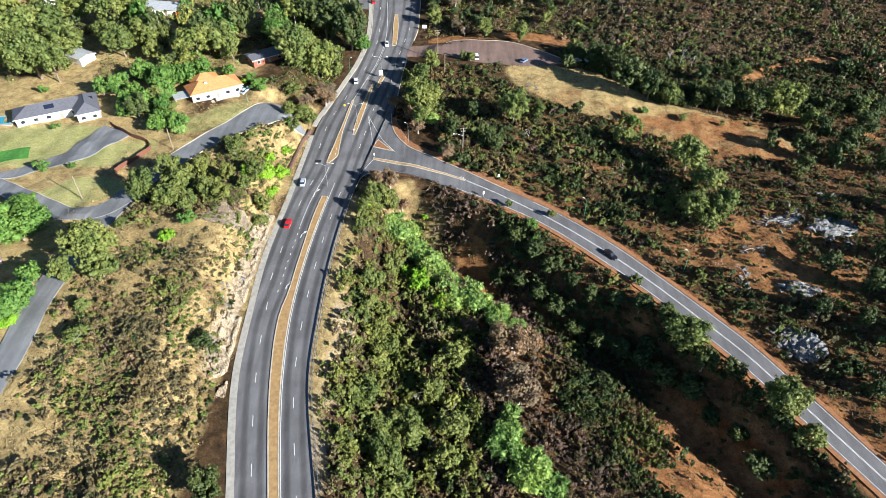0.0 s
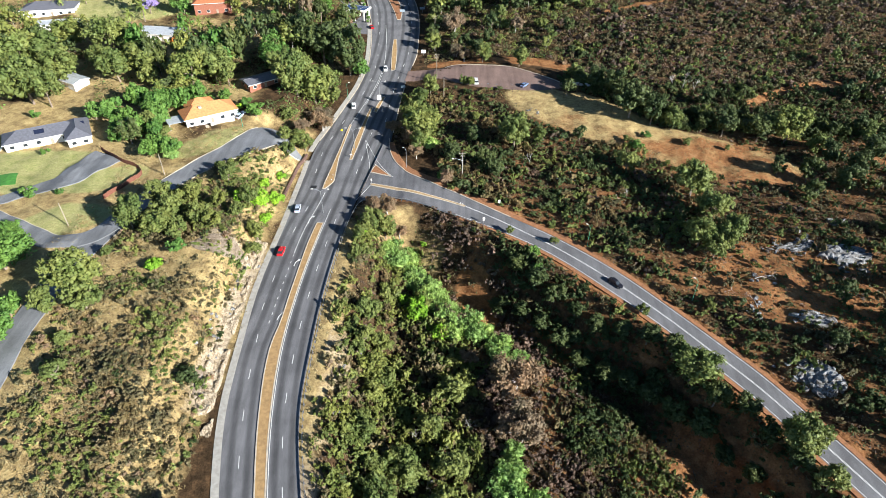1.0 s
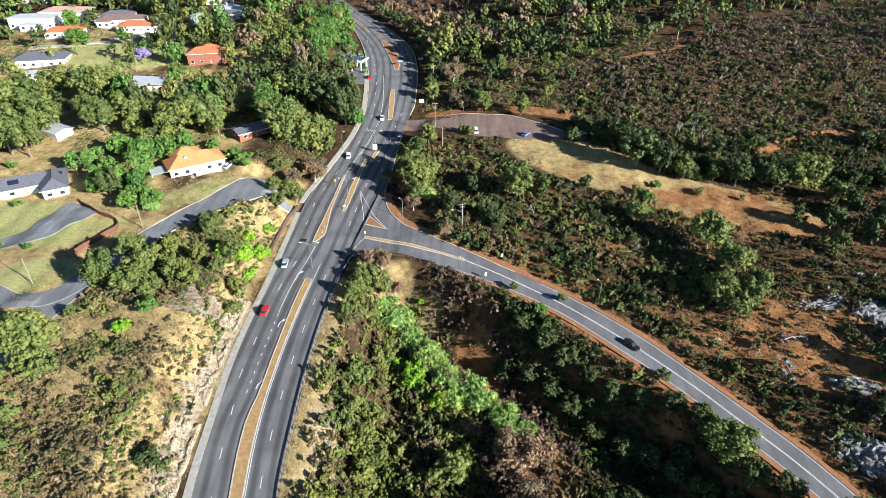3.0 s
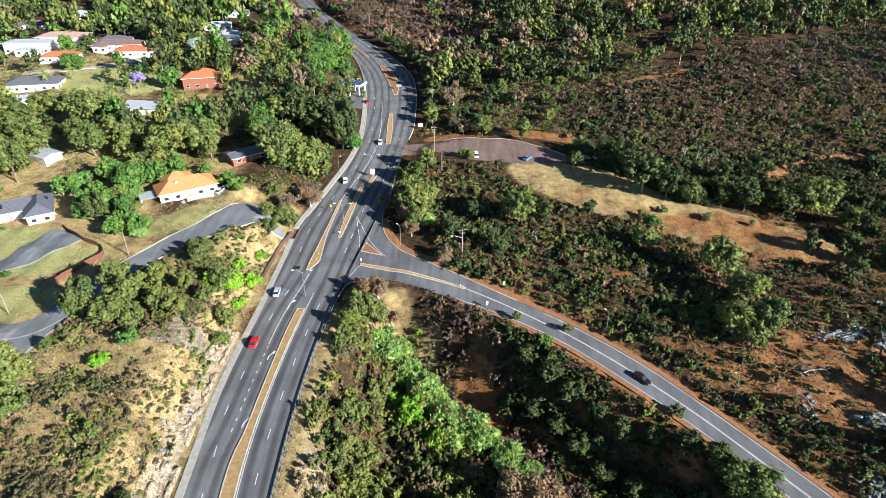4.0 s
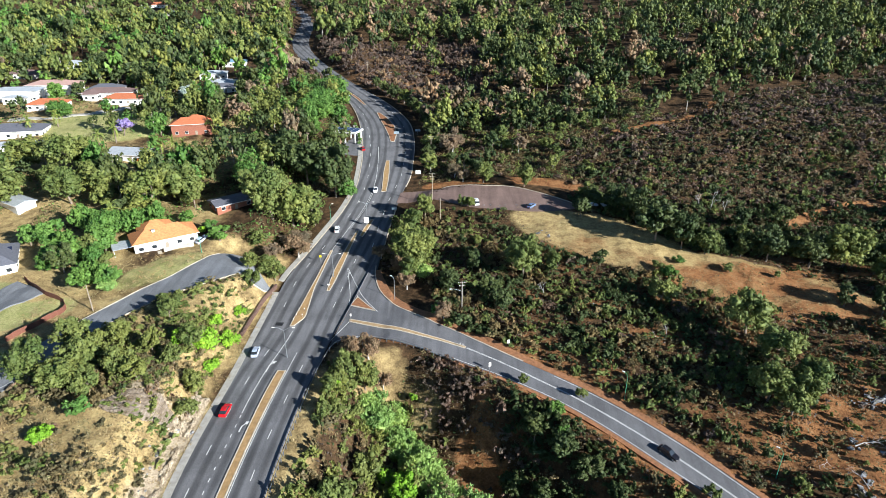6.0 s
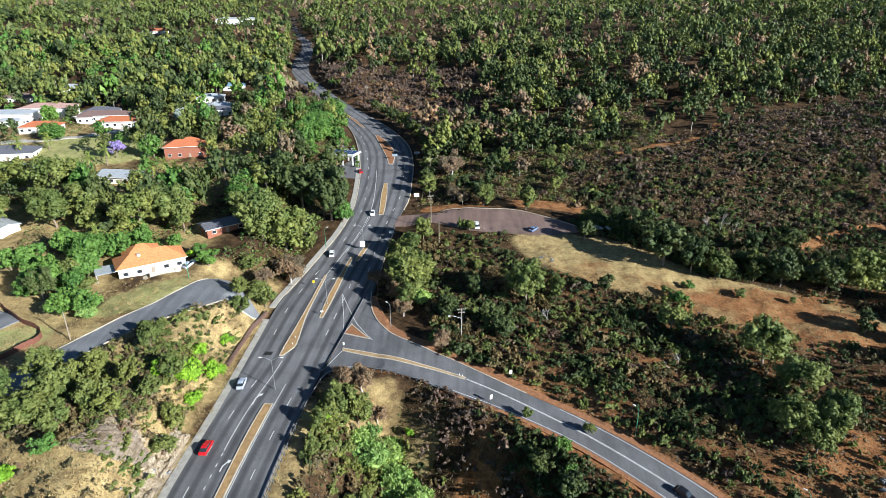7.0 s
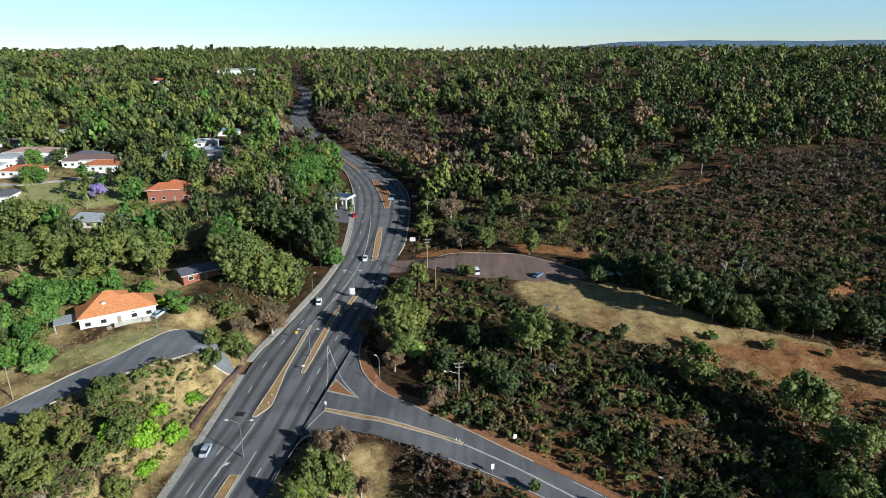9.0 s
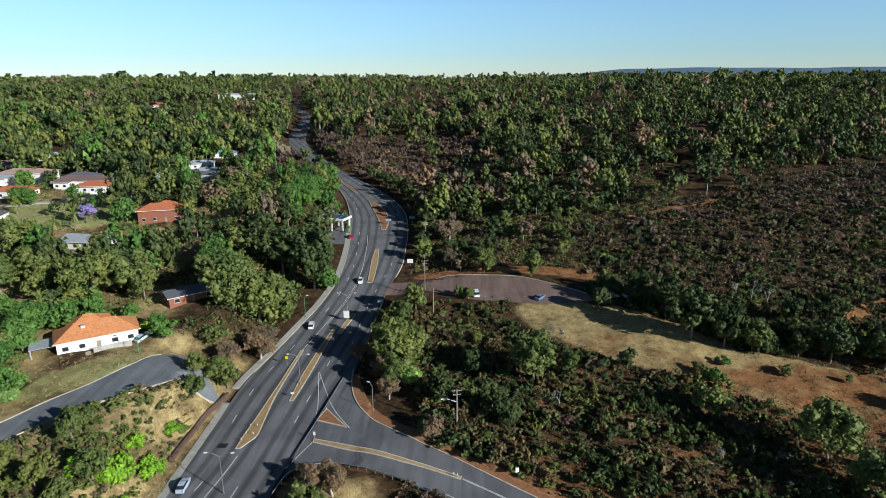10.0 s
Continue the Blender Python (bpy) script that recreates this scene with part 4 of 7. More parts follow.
def forest(x0, x1, y0, y1, n, quads, size, r0, r1, seed):
    """A stretch of woodland, in four tones of foliage."""
    rng = np.random.default_rng(seed)
    x, y = scatter(rng, n, x0, x1, y0, y1, lambda x, y: verges(x, y) * off_houses(x, y) * (1 - 0.95 * smooth(0.45, 0.8, zones(x, y)[2])) * (1 - 0.93 * low_scrub(x, y)) * (0.42 + 0.58 * smooth(-0.6, 0.6, np.sin(x / 31) + np.sin(y / 23 + x / 57))) * (1 - 0.45 * smooth(-115, -135, x) * smooth(285, 300, y) * smooth(400, 385, y)))
    r = rng.uniform(r0, r1, len(x)) * rng.choice([0.55, 0.8, 1.0, 1.3], len(x))
    tall = r * rng.uniform(0.85, 1.6, len(x))
    wet = smooth(-40, -60, x - 0.35 * np.minimum(0, 400 - y))
    # far stretches take more light gums, putting distance haze into the colour
    kind = np.where(rng.uniform(0, 1, len(x)) < 0.04 + 0.09 * (1 - wet), 2, np.where(rng.uniform(0, 1, len(x)) < 0.13 * wet * (y0 < 600), 3, (rng.uniform(0, 1, len(x)) > 0.52 + 0.13 * (1 - wet) - 0.15 * (y0 > 590)).astype(int)))
    for k, (leaf, what) in enumerate(((M_GUM_DARK, "dark green gum forest on the hillside"), (M_GUM, "olive gum forest on the hillside"),
                                      (M_BROWN, "scorched brown trees among the forest"), (M_LUSH, "fresh green trees among the forest"))):
        for i in range(2):
            on = np.flatnonzero(kind == k)[i::2]
            if len(on):
                mass("forest", rng, x[on], y[on], r[on], tall[on], template(seed + k + 7 * i, quads, size, 10 if quads > 60 else 5, 0.22, 1.6, 1.0, 1.35, 0.55), leaf, what, "forest")
    if y0 < 590:
        stem = np.array([(math.cos(a) * w, math.sin(a) * w, h) for w, h in ((0.03, -0.1), (0.014, 1.3)) for a in (0.0, 2.1, 4.2)])
        on = rng.uniform(0, 1, len(x)) < 0.4
        mass("trunks", rng, x[on], y[on], r[on], tall[on], (stem, np.array([(i, (i + 1) % 3, 3 + (i + 1) % 3, 3 + i) for i in range(3)])), M_PALEBARK, "pale gum trunks standing in the forest", "trunks")


def scrub(x0, x1, y0, y1, n, keep, r0, r1, quads, size, seed, tones, squat=1.0):
    rng = np.random.default_rng(seed)
    x, y = scatter(rng, n, x0, x1, y0, y1, keep)
    r = rng.uniform(r0, r1, len(x)) * rng.choice([0.7, 1.0, 1.35], len(x))
    kind = rng.choice(len(tones), len(x), p=[t[1] for t in tones])
    for k, (leaf, _, what) in enumerate(tones):
        on = kind == k
        if on.any():
            mass("scrub", rng, x[on], y[on], r[on], r[on] * squat * rng.uniform(0.8, 1.5, on.sum()), template(seed + k, quads, size, 7, 0.0, 0.9, 0.7), leaf, what, "scrub")


def brush(x0, x1, y0, y1, density, keep, cell, high, size, seed, tones, gaps=0.35):
    """Unbroken low brush: fine leaves over a sheet of rounded clumps, in several tones clump by clump."""
    rng = np.random.default_rng(seed)
    x, y = scatter(rng, int((x1 - x0) * (y1 - y0) * density), x0, x1, y0, y1, keep)
    ci, cj = np.floor(x / cell).astype(int), np.floor(y / cell).astype(int)
    top, ox, oy, who = np.zeros(len(x)), np.zeros(len(x)), np.zeros(len(x)), np.zeros(len(x))

    def chance(i, j, k):
        v = np.sin(i * 127.1 + j * 311.7 + k * 74.7 + seed) * 43758.5453
        return v - np.floor(v)
    for di in (-1, 0, 1):
        for dj in (-1, 0, 1):
            i, j = ci + di, cj + dj
            cx, cy = (i + chance(i, j, 1)) * cell, (j + chance(i, j, 2)) * cell
            r = cell * (0.45 + 0.5 * chance(i, j, 3))
            q = 1 - ((x - cx) ** 2 + (y - cy) ** 2) / r ** 2
            dome = high * (0.45 + 0.75 * chance(i, j, 4)) * np.sqrt(np.clip(q, 0, 1))
            on = dome > top
            top, ox, oy, who = np.where(on, dome, top), np.where(on, (x - cx) / r, ox), np.where(on, (y - cy) / r, oy), np.where(on, chance(i, j, 5), who)
    ok = (top > 0.12) | (rng.uniform(0, 1, len(x)) < gaps)
    x, y, top, ox, oy, who = (v[ok] for v in (x, y, top, ox, oy, who))
    z = graded(x, y)[0] + top * rng.uniform(0.55, 1.05, len(x)) + 0.04
    out = np.stack([ox, oy, np.full(len(x), 0.55)], -1)
    edges = np.cumsum([0] + [t[1] for t in tones])
    for k, (leaf, _, what) in enumerate(tones):
        on = (who >= edges[k]) & (who < edges[k + 1] + 1e-6)
        if on.any():
            tagged(new("scrub", soup("scrub", *leaves_at(np.stack([x, y, z], -1)[on], out[on], size, rng), leaf)), what, "scrub", kind="stuff")


SPRIGS = {}


def thicket(x0, x1, y0, y1, gap, keep, r0, r1, seed, tones, squat=0.8, leaf=0.31):
    """Close-set shrubs with real height on a loose grid, in drifts of several tones; tones hold (material, weight, label)."""
    rng = np.random.default_rng(seed)
    gx, gy = np.meshgrid(np.arange(x0, x1, gap), np.arange(y0, y1, gap))
    x, y = gx.ravel() + rng.uniform(-0.6, 0.6, gx.size) * gap, gy.ravel() + rng.uniform(-0.6, 0.6, gx.size) * gap
    lush = 0.5 + 0.5 * np.sin(x / 6.7 + 1.9 * np.sin(y / 9.1 + seed)) * np.sin(y / 5.9 + 1.3 * np.sin(x / 11.3))
    ok = (rng.uniform(0, 1, len(x)) < keep(x, y) * (0.62 + 0.6 * lush)) & (graded(x, y)[1] < 0.05)
    x, y, lush = x[ok], y[ok], lush[ok]
    r = (r0 + (r1 - r0) * rng.uniform(0, 1, len(x)) ** 1.9) * (0.72 + 0.55 * lush)
    drift = [0.55 + 0.45 * np.sin(x / 5.1 + 2.3 * k + seed) * np.sin(y / 6.3 + 1.7 * k) + rng.uniform(0, 0.9, len(x)) for k in range(len(tones))]
    kind = np.argmax(np.stack([(t[1](x, y) if callable(t[1]) else t[1]) * d for t, d in zip(tones, drift)]), 0)
    size = np.digitize(r, [0.95, 1.45, 2.1])
    for k, (mat, _, what) in enumerate(tones):
        vs, fs, run = [], [], 0
        for c, mid in enumerate((0.75, 1.2, 1.75, 2.5)):
            key = (c, leaf)
            if key not in SPRIGS:
                SPRIGS[key] = [template(900 + 10 * c + i, int(30 + 3.6 * (mid / leaf) ** 2), leaf / mid, 4 + 2 * c, 0.0, 0.95, 0.75) for i in range(3)]
            for i in range(3):
                on = np.flatnonzero((kind == k) & (size == c))[i::3]
                if not len(on):
                    continue
                tv, tf = SPRIGS[key][i]
                a = rng.uniform(0, 6.28, len(on))
                cs, sn, rr = np.cos(a)[:, None], np.sin(a)[:, None], r[on][:, None]
                z = graded(x[on], y[on])[0][:, None]
                hz = rr * squat * rng.uniform(0.8, 1.45, (len(on), 1))
                long = rng.uniform(0.7, 1.4, (len(on), 1))
                v = np.stack([(tv[:, 0] * cs * long - tv[:, 1] * sn / long) * rr + x[on][:, None], (tv[:, 0] * sn * long + tv[:, 1] * cs / long) * rr + y[on][:, None], tv[:, 2] * hz + z], -1)
                vs.append(v.reshape(-1, 3))
                fs.append((tf[None] + (np.arange(len(on)) * len(tv))[:, None, None]).reshape(-1, 3) + run)
                run += len(on) * len(tv)
        if vs:
            tagged(new("scrub", soup("scrub", np.concatenate(vs), np.concatenate(fs), mat)), what, "scrub", kind="stuff")


def tufts(x0, x1, y0, y1, n, keep, seed, leaf, what, high=0.55):
    """Dry grass: loose fans of blades."""
    rng = np.random.default_rng(seed)
    x, y = scatter(rng, n, x0, x1, y0, y1, keep)
    m = 12
    px, py = np.repeat(x, m) + rng.normal(scale=0.35, size=len(x) * m), np.repeat(y, m) + rng.normal(scale=0.35, size=len(x) * m)
    pz = np.repeat(graded(x, y)[0], m) - 0.1
    a, w, hgt = rng.uniform(0, 6.28, len(px)), rng.uniform(0.05, 0.13, len(px)), rng.uniform(0.5, 1.2, len(px)) * high
    lean = rng.normal(scale=0.35, size=(len(px), 2))
    v = np.stack([np.stack([px - w * np.cos(a), py - w * np.sin(a), pz], -1), np.stack([px + w * np.cos(a), py + w * np.sin(a), pz], -1),
                  np.stack([px + lean[:, 0], py + lean[:, 1], pz + hgt], -1)], 1)
    tagged(new("grass", soup("grass", v.reshape(-1, 3), np.arange(len(px) * 3).reshape(-1, 3), leaf)), what, "grass", kind="stuff")


# ---- houses ----
def roof_hip(s, x0, y0, x1, y1, z, rise, over=0.6, ridge=0.0, gable=False, thick=0.18):
    """A pitched roof over a rectangle, its ridge along x; hipped ends unless gable."""
    x0, y0, x1, y1 = x0 - over, y0 - over, x1 + over, y1 + over
    ym, run = (y0 + y1) / 2, (y1 - y0) / 2
    i = 0.0 if gable else run
    v = [(x0, y0, z), (x1, y0, z), (x1, y1, z), (x0, y1, z), (x0 + i, ym, z + rise), (x1 - i, ym, z + rise)]
    v += [(a, b, c - thick) for a, b, c in v[:4]]
    f = [(0, 1, 5, 4), (2, 3, 4, 5), (1, 2, 5), (3, 0, 4), (9, 8, 7, 6), (0, 6, 7, 1), (1, 7, 8, 2), (2, 8, 9, 3), (3, 9, 6, 0)]
    return s.add(v, f)


def tile_rows(roof, mat, x0, y0, x1, y1, z, rise, over=0.6, step=0.5, gable=False):
    """Courses of tiles, each a low step lying on one of the long slopes."""
    x0, y0, x1, y1 = x0 - over, y0 - over, x1 + over, y1 + over
    run = (y1 - y0) / 2
    n = int(run / step)
    for side in (1, -1):
        for k in range(n):
            a, b = k / n, (k + 1) / n
            ins_a, ins_b = (0 if gable else run * a), (0 if gable else run * b)
            ya, yb = (y0 + run * a, y0 + run * b) if side > 0 else (y1 - run * a, y1 - run * b)
            za, zb = z + rise * a + 0.07, z + rise * b + 0.02
            q = [(x0 + ins_a, ya, za), (x1 - ins_a, ya, za), (x1 - ins_b, yb, zb), (x0 + ins_b, yb, zb), (x0 + ins_a, ya, za - 0.07), (x1 - ins_a, ya, za - 0.07)]
            f = [(0, 1, 2, 3), (4, 5, 1, 0)]
            part("tile_course", Solid().add(q, f if side > 0 else [t[::-1] for t in f]).mesh("tile_course", mat), roof)


def window_into(parent, x, y, z, w, hgt, face, mat=None):
    """A framed pane with a sill on a wall that faces -y (0), +x (1), +y (2) or -x (3)."""
    m = pose(x, y, z, 0, 0, 90 * face)
    ob = part("window", Solid().box(-w / 2, -0.05, 0, w / 2, 0.04, hgt, 0, 0.02).mesh("window", M_WHITE), parent, m)
    part("pane", Solid().box(-w / 2 + 0.07, -0.065, 0.07, w / 2 - 0.07, -0.045, hgt - 0.07).mesh("pane", M_GLASS), ob)
    part("sill", Solid().box(-w / 2 - 0.08, -0.14, -0.07, w / 2 + 0.08, 0.0, 0).mesh("sill", M_CONCRETE), ob)
    return ob


def house(x, y, turn, blocks, walls, roof, label, chimney=False, gable=False, openings=True, rows=True):
    """blocks: (x0, y0, x1, y1, wall height, roof rise) in the house's own plan."""
    z = min(height(x, y), height(x + 5, y), height(x - 5, y), height(x, y + 4), height(x, y - 4)) + 0.1
    ob = holder("house", pose(x, y, z, 0, 0, turn))
    tagged(ob, label, "house")
    for k, clear in ((11, 9), (21, 6)):          # an open yard on the downhill side
        HOUSES.append((x + k * 0.45 * (x < -100), y - k, clear))
    HOUSES.append((x, y, 0.62 * max(max(abs(b[0]), abs(b[2])) for b in blocks) + 6))
    for i, (x0, y0, x1, y1, wall_h, rise) in enumerate(blocks):
        part("wall", Solid().box(x0, y0, -1.5, x1, y1, wall_h, 0, 0.02).mesh("wall", walls), ob)
        s = Solid()
        swap = (y1 - y0) > (x1 - x0)
        args = (-(y1 - y0) / 2, -(x1 - x0) / 2, (y1 - y0) / 2, (x1 - x0) / 2) if swap else (x0, y0, x1, y1)
        roof_hip(s, *args, wall_h, rise, gable=gable)
        ridge = Solid().tube((args[0] + (0 if gable else (args[3] - args[1]) / 2) - 0.2, (args[1] + args[3]) / 2, wall_h + rise + 0.03), (args[2] - (0 if gable else (args[3] - args[1]) / 2) + 0.2, (args[1] + args[3]) / 2, wall_h + rise + 0.03), 0.12, n=6)
        top = part("roof", s.mesh("roof", roof), ob, pose((x0 + x1) / 2, (y0 + y1) / 2, 0, 0, 0, 90) if swap else None, "pitched tiled roof" if rows else "")
        part("ridge", ridge.mesh("ridge", roof), top)
        if rows:
            tile_rows(top, roof, *args, wall_h, rise, gable=gable)
        part("gutter", Solid().box(x0 - 0.7, y0 - 0.72, wall_h - 0.2, x1 + 0.7, y0 - 0.6, wall_h - 0.02).mesh("gutter", M_WHITE), ob)
        if openings:
            n = max(2, int((x1 - x0) / 3.6))
            for k in range(n):
                wx = x0 + (k + 0.5) * (x1 - x0) / n
                if i == 0 and k == n // 2:
                    d = part("door", Solid().box(wx - 0.5, y0 - 0.06, 0, wx + 0.5, y0 + 0.04, 2.05, 0, 0.02).mesh("door", M_WOODPOLE), ob)
                    part("handle", Solid().box(wx + 0.32, y0 - 0.13, 0.98, wx + 0.38, y0 - 0.06, 1.06).mesh("handle", M_STEEL), d)
                else:
                    window_into(ob, wx, y0, 0.85, 1.5, 1.2, 0)
            for k in range(max(1, int((y1 - y0) / 4))):
                wy = y0 + (k + 0.5) * (y1 - y0) / max(1, int((y1 - y0) / 4))
                window_into(ob, x1, wy, 0.85, 1.4, 1.2, 1)
                window_into(ob, x0, wy, 0.85, 1.4, 1.2, 3)
    if chimney:
        c = part("chimney", Solid().box(-0.45, -0.35, 0, 0.45, 0.35, 1.9, 0, 0.03).mesh("chimney", M_WHITE), ob, pose(-3.0, -1.6, blocks[0][4] + 0.6))
        part("chimney_cap", Solid().box(-0.55, -0.45, 1.9, 0.55, 0.45, 2.05, 0, 0.03).mesh("chimney_cap", M_CONCRETE), c)
    return ob


main_house = house(-91.5, 221.5, 33, [(-9.5, -4.6, 9.5, 4.6, 3.4, 2.9), (-6.5, 3.0, 3.5, 11.0, 3.4, 2.5)], M_WHITE, M_TILE,
                   "white rendered house with a bright orange tiled roof", True)
part("veranda", Solid().box(-1.5, -7.0, -0.4, 7.5, -4.62, 0.35, 0, 0.03).box(-1.5, -7.0, 0.35, 7.5, -6.9, 1.3).mesh("veranda", M_CONCRETE), main_house, None, "pale front veranda wall")
part("steps", Solid().box(-3.4, -9.2, -1.4, -2.2, -4.62, -0.4).box(-3.4, -7.4, -0.4, -2.2, -4.62, -0.1).mesh("steps", M_CONCRETE), main_house)
part("carport", Solid().box(-15.5, -3.4, 2.3, -9.6, 3.2, 2.42).box(-15.3, -3.2, -1.5, -15.1, -3.0, 2.3).box(-15.3, 2.8, -1.5, -15.1, 3.0, 2.3).mesh("carport", M_IRON), main_house, None, "pale sheet carport roof")
grey_house = house(-145.3, 204.5, 30, [(-13, -4.6, 12, 4.6, 3.0, 2.3), (6.5, -11.5, 14.0, 4.2, 3.3, 2.3)], M_WHITE, M_SLATE, "long white house under a dark grey tiled roof")
for k in range(2):
    part("solar_panel", Solid().box(-1.6, -1.0, 0, 1.6, 1.0, 0.08, 0, 0.02).mesh("solar_panel", plain("solar_glass", (0.02, 0.025, 0.05), 0.15)), grey_house, pose(-1.5 + 13 * k, -2.2, 4.35, 26))
house(-118.5, 321, 14, [(-8.5, -4.2, 8.5, 4.2, 5.2, 2.2), (-3.5, 2, 6, 9, 5.2, 2.0)], M_BRICK, M_TILE_RED, "two-storey brick house with orange-red tiled roof")
house(-134, 293, -8, [(-8.5, -5, 8.5, 5, 3.0, 1.7)], M_WHITE, M_IRON, "white house under a pale grey sheet roof", gable=True, rows=False)
house(-200, 320, 12, [(-12, -6, 12, 6, 3.4, 2.4)], M_WHITE, M_SLATE, "large pale house with a dark grey roof", rows=False)
house(-187, 301, 12, [(-10, -3.5, 10, 3.5, 2.8, 0.8)], M_WHITE, M_IRON, "long low shed with a pale flat roof", gable=True, rows=False)
house(-207, 358, 8, [(-9, -5, 9, 5, 3, 2)], M_WHITE, M_TILE_RED, "white house with red tiled roof on the hillside", rows=False)
house(-221, 389, 5, [(-13, -6, 13, 6, 5.6, 1.8)], M_WHITE, plain("pinkish_tiles", (0.48, 0.3, 0.25), 0.8), "large white house with pinkish roof", rows=False)
house(-171, 369, 5, [(-11, -5, 11, 5, 3.2, 1.8)], M_WHITE, M_TILE_RED, "white bungalow with brownish-red roof", rows=False)
house(-193, 391, 8, [(-9, -5, 9, 5, 3.2, 2)], M_WHITE, M_SLATE, "white house with dark tiled roof among trees", rows=False)
house(-255, 466, 8, [(-9, -5, 9, 5, 3.2, 2)], M_WHITE, M_IRON, "pale house with bluish roof among trees", rows=False)
house(-156, 247.5, -30, [(-6, -3.4, 6, 3.4, 2.8, 0.9)], M_WHITE, M_IRON, "weathered pale shed in a cluttered yard", gable=True, openings=False, rows=False)
house(-172, 245, -10, [(-5, -3, 5, 3, 2.8, 0.9)], M_WHITE, M_IRON, "small pale shed beside a dirt yard", gable=True, openings=False, rows=False)
house(-78, 249, 40, [(-7, -4, 7, 4, 2.8, 1.0)], M_BRICK, M_SLATE, "low brick house with a dark roof in shade", gable=True, rows=False)
house(-133, 409, 12, [(-8, -5, 8, 5, 3, 1.6)], M_WHITE, M_IRON, "pale house half hidden by trees", rows=False)
house(-268, 870, 5, [(-26, -8, 26, 8, 7, 1.2)], M_WHITE, M_IRON, "large white building on the far hill", rows=False)
house(-330, 620, 8, [(-9, -5, 9, 5, 3.4, 2)], M_WHITE, M_TILE_RED, "far house with red roof in the forest", rows=False)

PLUM = plain("plum_brown_tiles", (0.2, 0.13, 0.115), 0.8, 0, 0.25, 1.5)
BLUE_ROOF = plain("blue_roof_sheet", (0.2, 0.34, 0.44), 0.5, 0.1, 0.2, 1.0)
house(-315, 678, 10, [(-11, -5, 11, 5, 3.4, 1.4)], M_WHITE, M_IRON, "white house in a forest gap on the slope", rows=False)
house(-284, 695, -6, [(-7, -5, 7, 5, 3.4, 1.4)], M_WHITE, M_IRON, "small white house in a forest gap", rows=False)
house(-319, 748, 4, [(-12, -5, 12, 5, 3.2, 2.2)], M_WHITE, M_TILE_RED, "long red-roofed house on the wooded slope", rows=False)
house(-400, 1003, 4, [(-14, -6, 14, 6, 5, 1.4)], M_WHITE, M_IRON, "distant white building among trees", rows=False)
house(-128, 394, 10, [(-8, -4.5, 8, 4.5, 3.2, 1.6)], M_WHITE, M_SLATE, "pale house with a dark roof above the silver tree", rows=False)
house(-147, 433, 14, [(-8, -4.5, 8, 4.5, 3.2, 1.4)], M_WHITE, M_IRON, "white house with a pale sheet roof among gums", rows=False)
house(-147, 474, 10, [(-8, -4.5, 8, 4.5, 3.2, 1.6)], M_WHITE, BLUE_ROOF, "house with a blue sheet roof in the forest", rows=False)
house(-268, 436, 6, [(-10, -5, 10, 5, 3.2, 1.8), (3, -9, 9, 2, 3.2, 1.6)], M_WHITE, PLUM, "white house under plum-brown tiles", rows=False)
house(-233, 470, 6, [(-8, -4.5, 8, 4.5, 3.2, 1.6)], M_WHITE, BLUE_ROOF, "pale house with a bright blue roof", rows=False)
house(-187, 382, 8, [(-13, -5, 13, 5, 3.2, 1.9), (-11, -9, -4, 2, 3.2, 1.7)], M_WHITE, PLUM, "broad white bungalow under plum-brown tiles", rows=False)
house(-232, 374, 4, [(-12, -5, 12, 5, 5.6, 1.2), (-4, -10, 9, -3, 3.0, 0.8)], M_WHITE, M_IRON, "white two-level house with terraces", rows=False)
house(-158, 300, 10, [(-5, -3.2, 5, 3.2, 2.7, 1.3)], M_BRICK, PLUM, "small brick outbuilding with a brown roof", openings=False, rows=False)
garden_path = polyline([(-216, 338), (-203, 340), (-190, 345), (-178, 350), (-164, 356), (-150, 366)], 6)
structure("garden_lane", ribbon(beside(garden_path, -2.0), beside(garden_path, 2.0), bed, 0.3, 0.9, 2).mesh("garden_lane", M_CONCRETE), "pale concrete lane between the gardens", "lane")
yard_wall = polyline([(-172, 361), (-158, 365), (-144, 371)], 6)
structure("garden_wall", ribbon(beside(yard_wall, 0.2), beside(yard_wall, -0.2), bed, 1.3, 2.2).mesh("garden_wall", M_WHITE), "white rendered garden wall along the lane", "wall")
HOUSES.extend([(-181, 321, 13), (-196, 333, 10), (-178, 349, 9), (-160, 356, 8), (-111, 288, 7)])
turf = polyline([(-154, 172.5), (-148, 175), (-141.5, 177.5)], 5)
structure("turf_patch", ribbon(beside(turf, -3.4), beside(turf, 3.4), bed, 0.12, 0.5, 4).mesh("turf_patch", plain("watered_turf", (0.06, 0.2, 0.03), 0.9, 0, 0.35, 0.9)), "bright green watered patch in the dry lawn", "lawn")

# open ground before the flowering trees
HOUSES.extend([(-143, 307, 8), (-120, 358, 8), (-190, 296, 8), (-170, 285, 7)])

# pool beside the grey house
pool = holder("swimming_pool", pose(-163, 198, height(-163, 198) + 0.1, 0, 0, 8))
tagged(pool, "small blue garden pool with pale paving", "pool")
part("coping", Solid().box(-5.5, -4, -0.6, 5.5, 4, 0.12, 0, 0.04).mesh("coping", M_CONCRETE), pool)
part("water", Solid().box(-4.2, -2.6, 0.1, 4.2, 2.6, 0.16).mesh("water", plain("pool_water", (0.05, 0.32, 0.42), 0.08, 0, 0.1)), pool, None, "clear blue water")

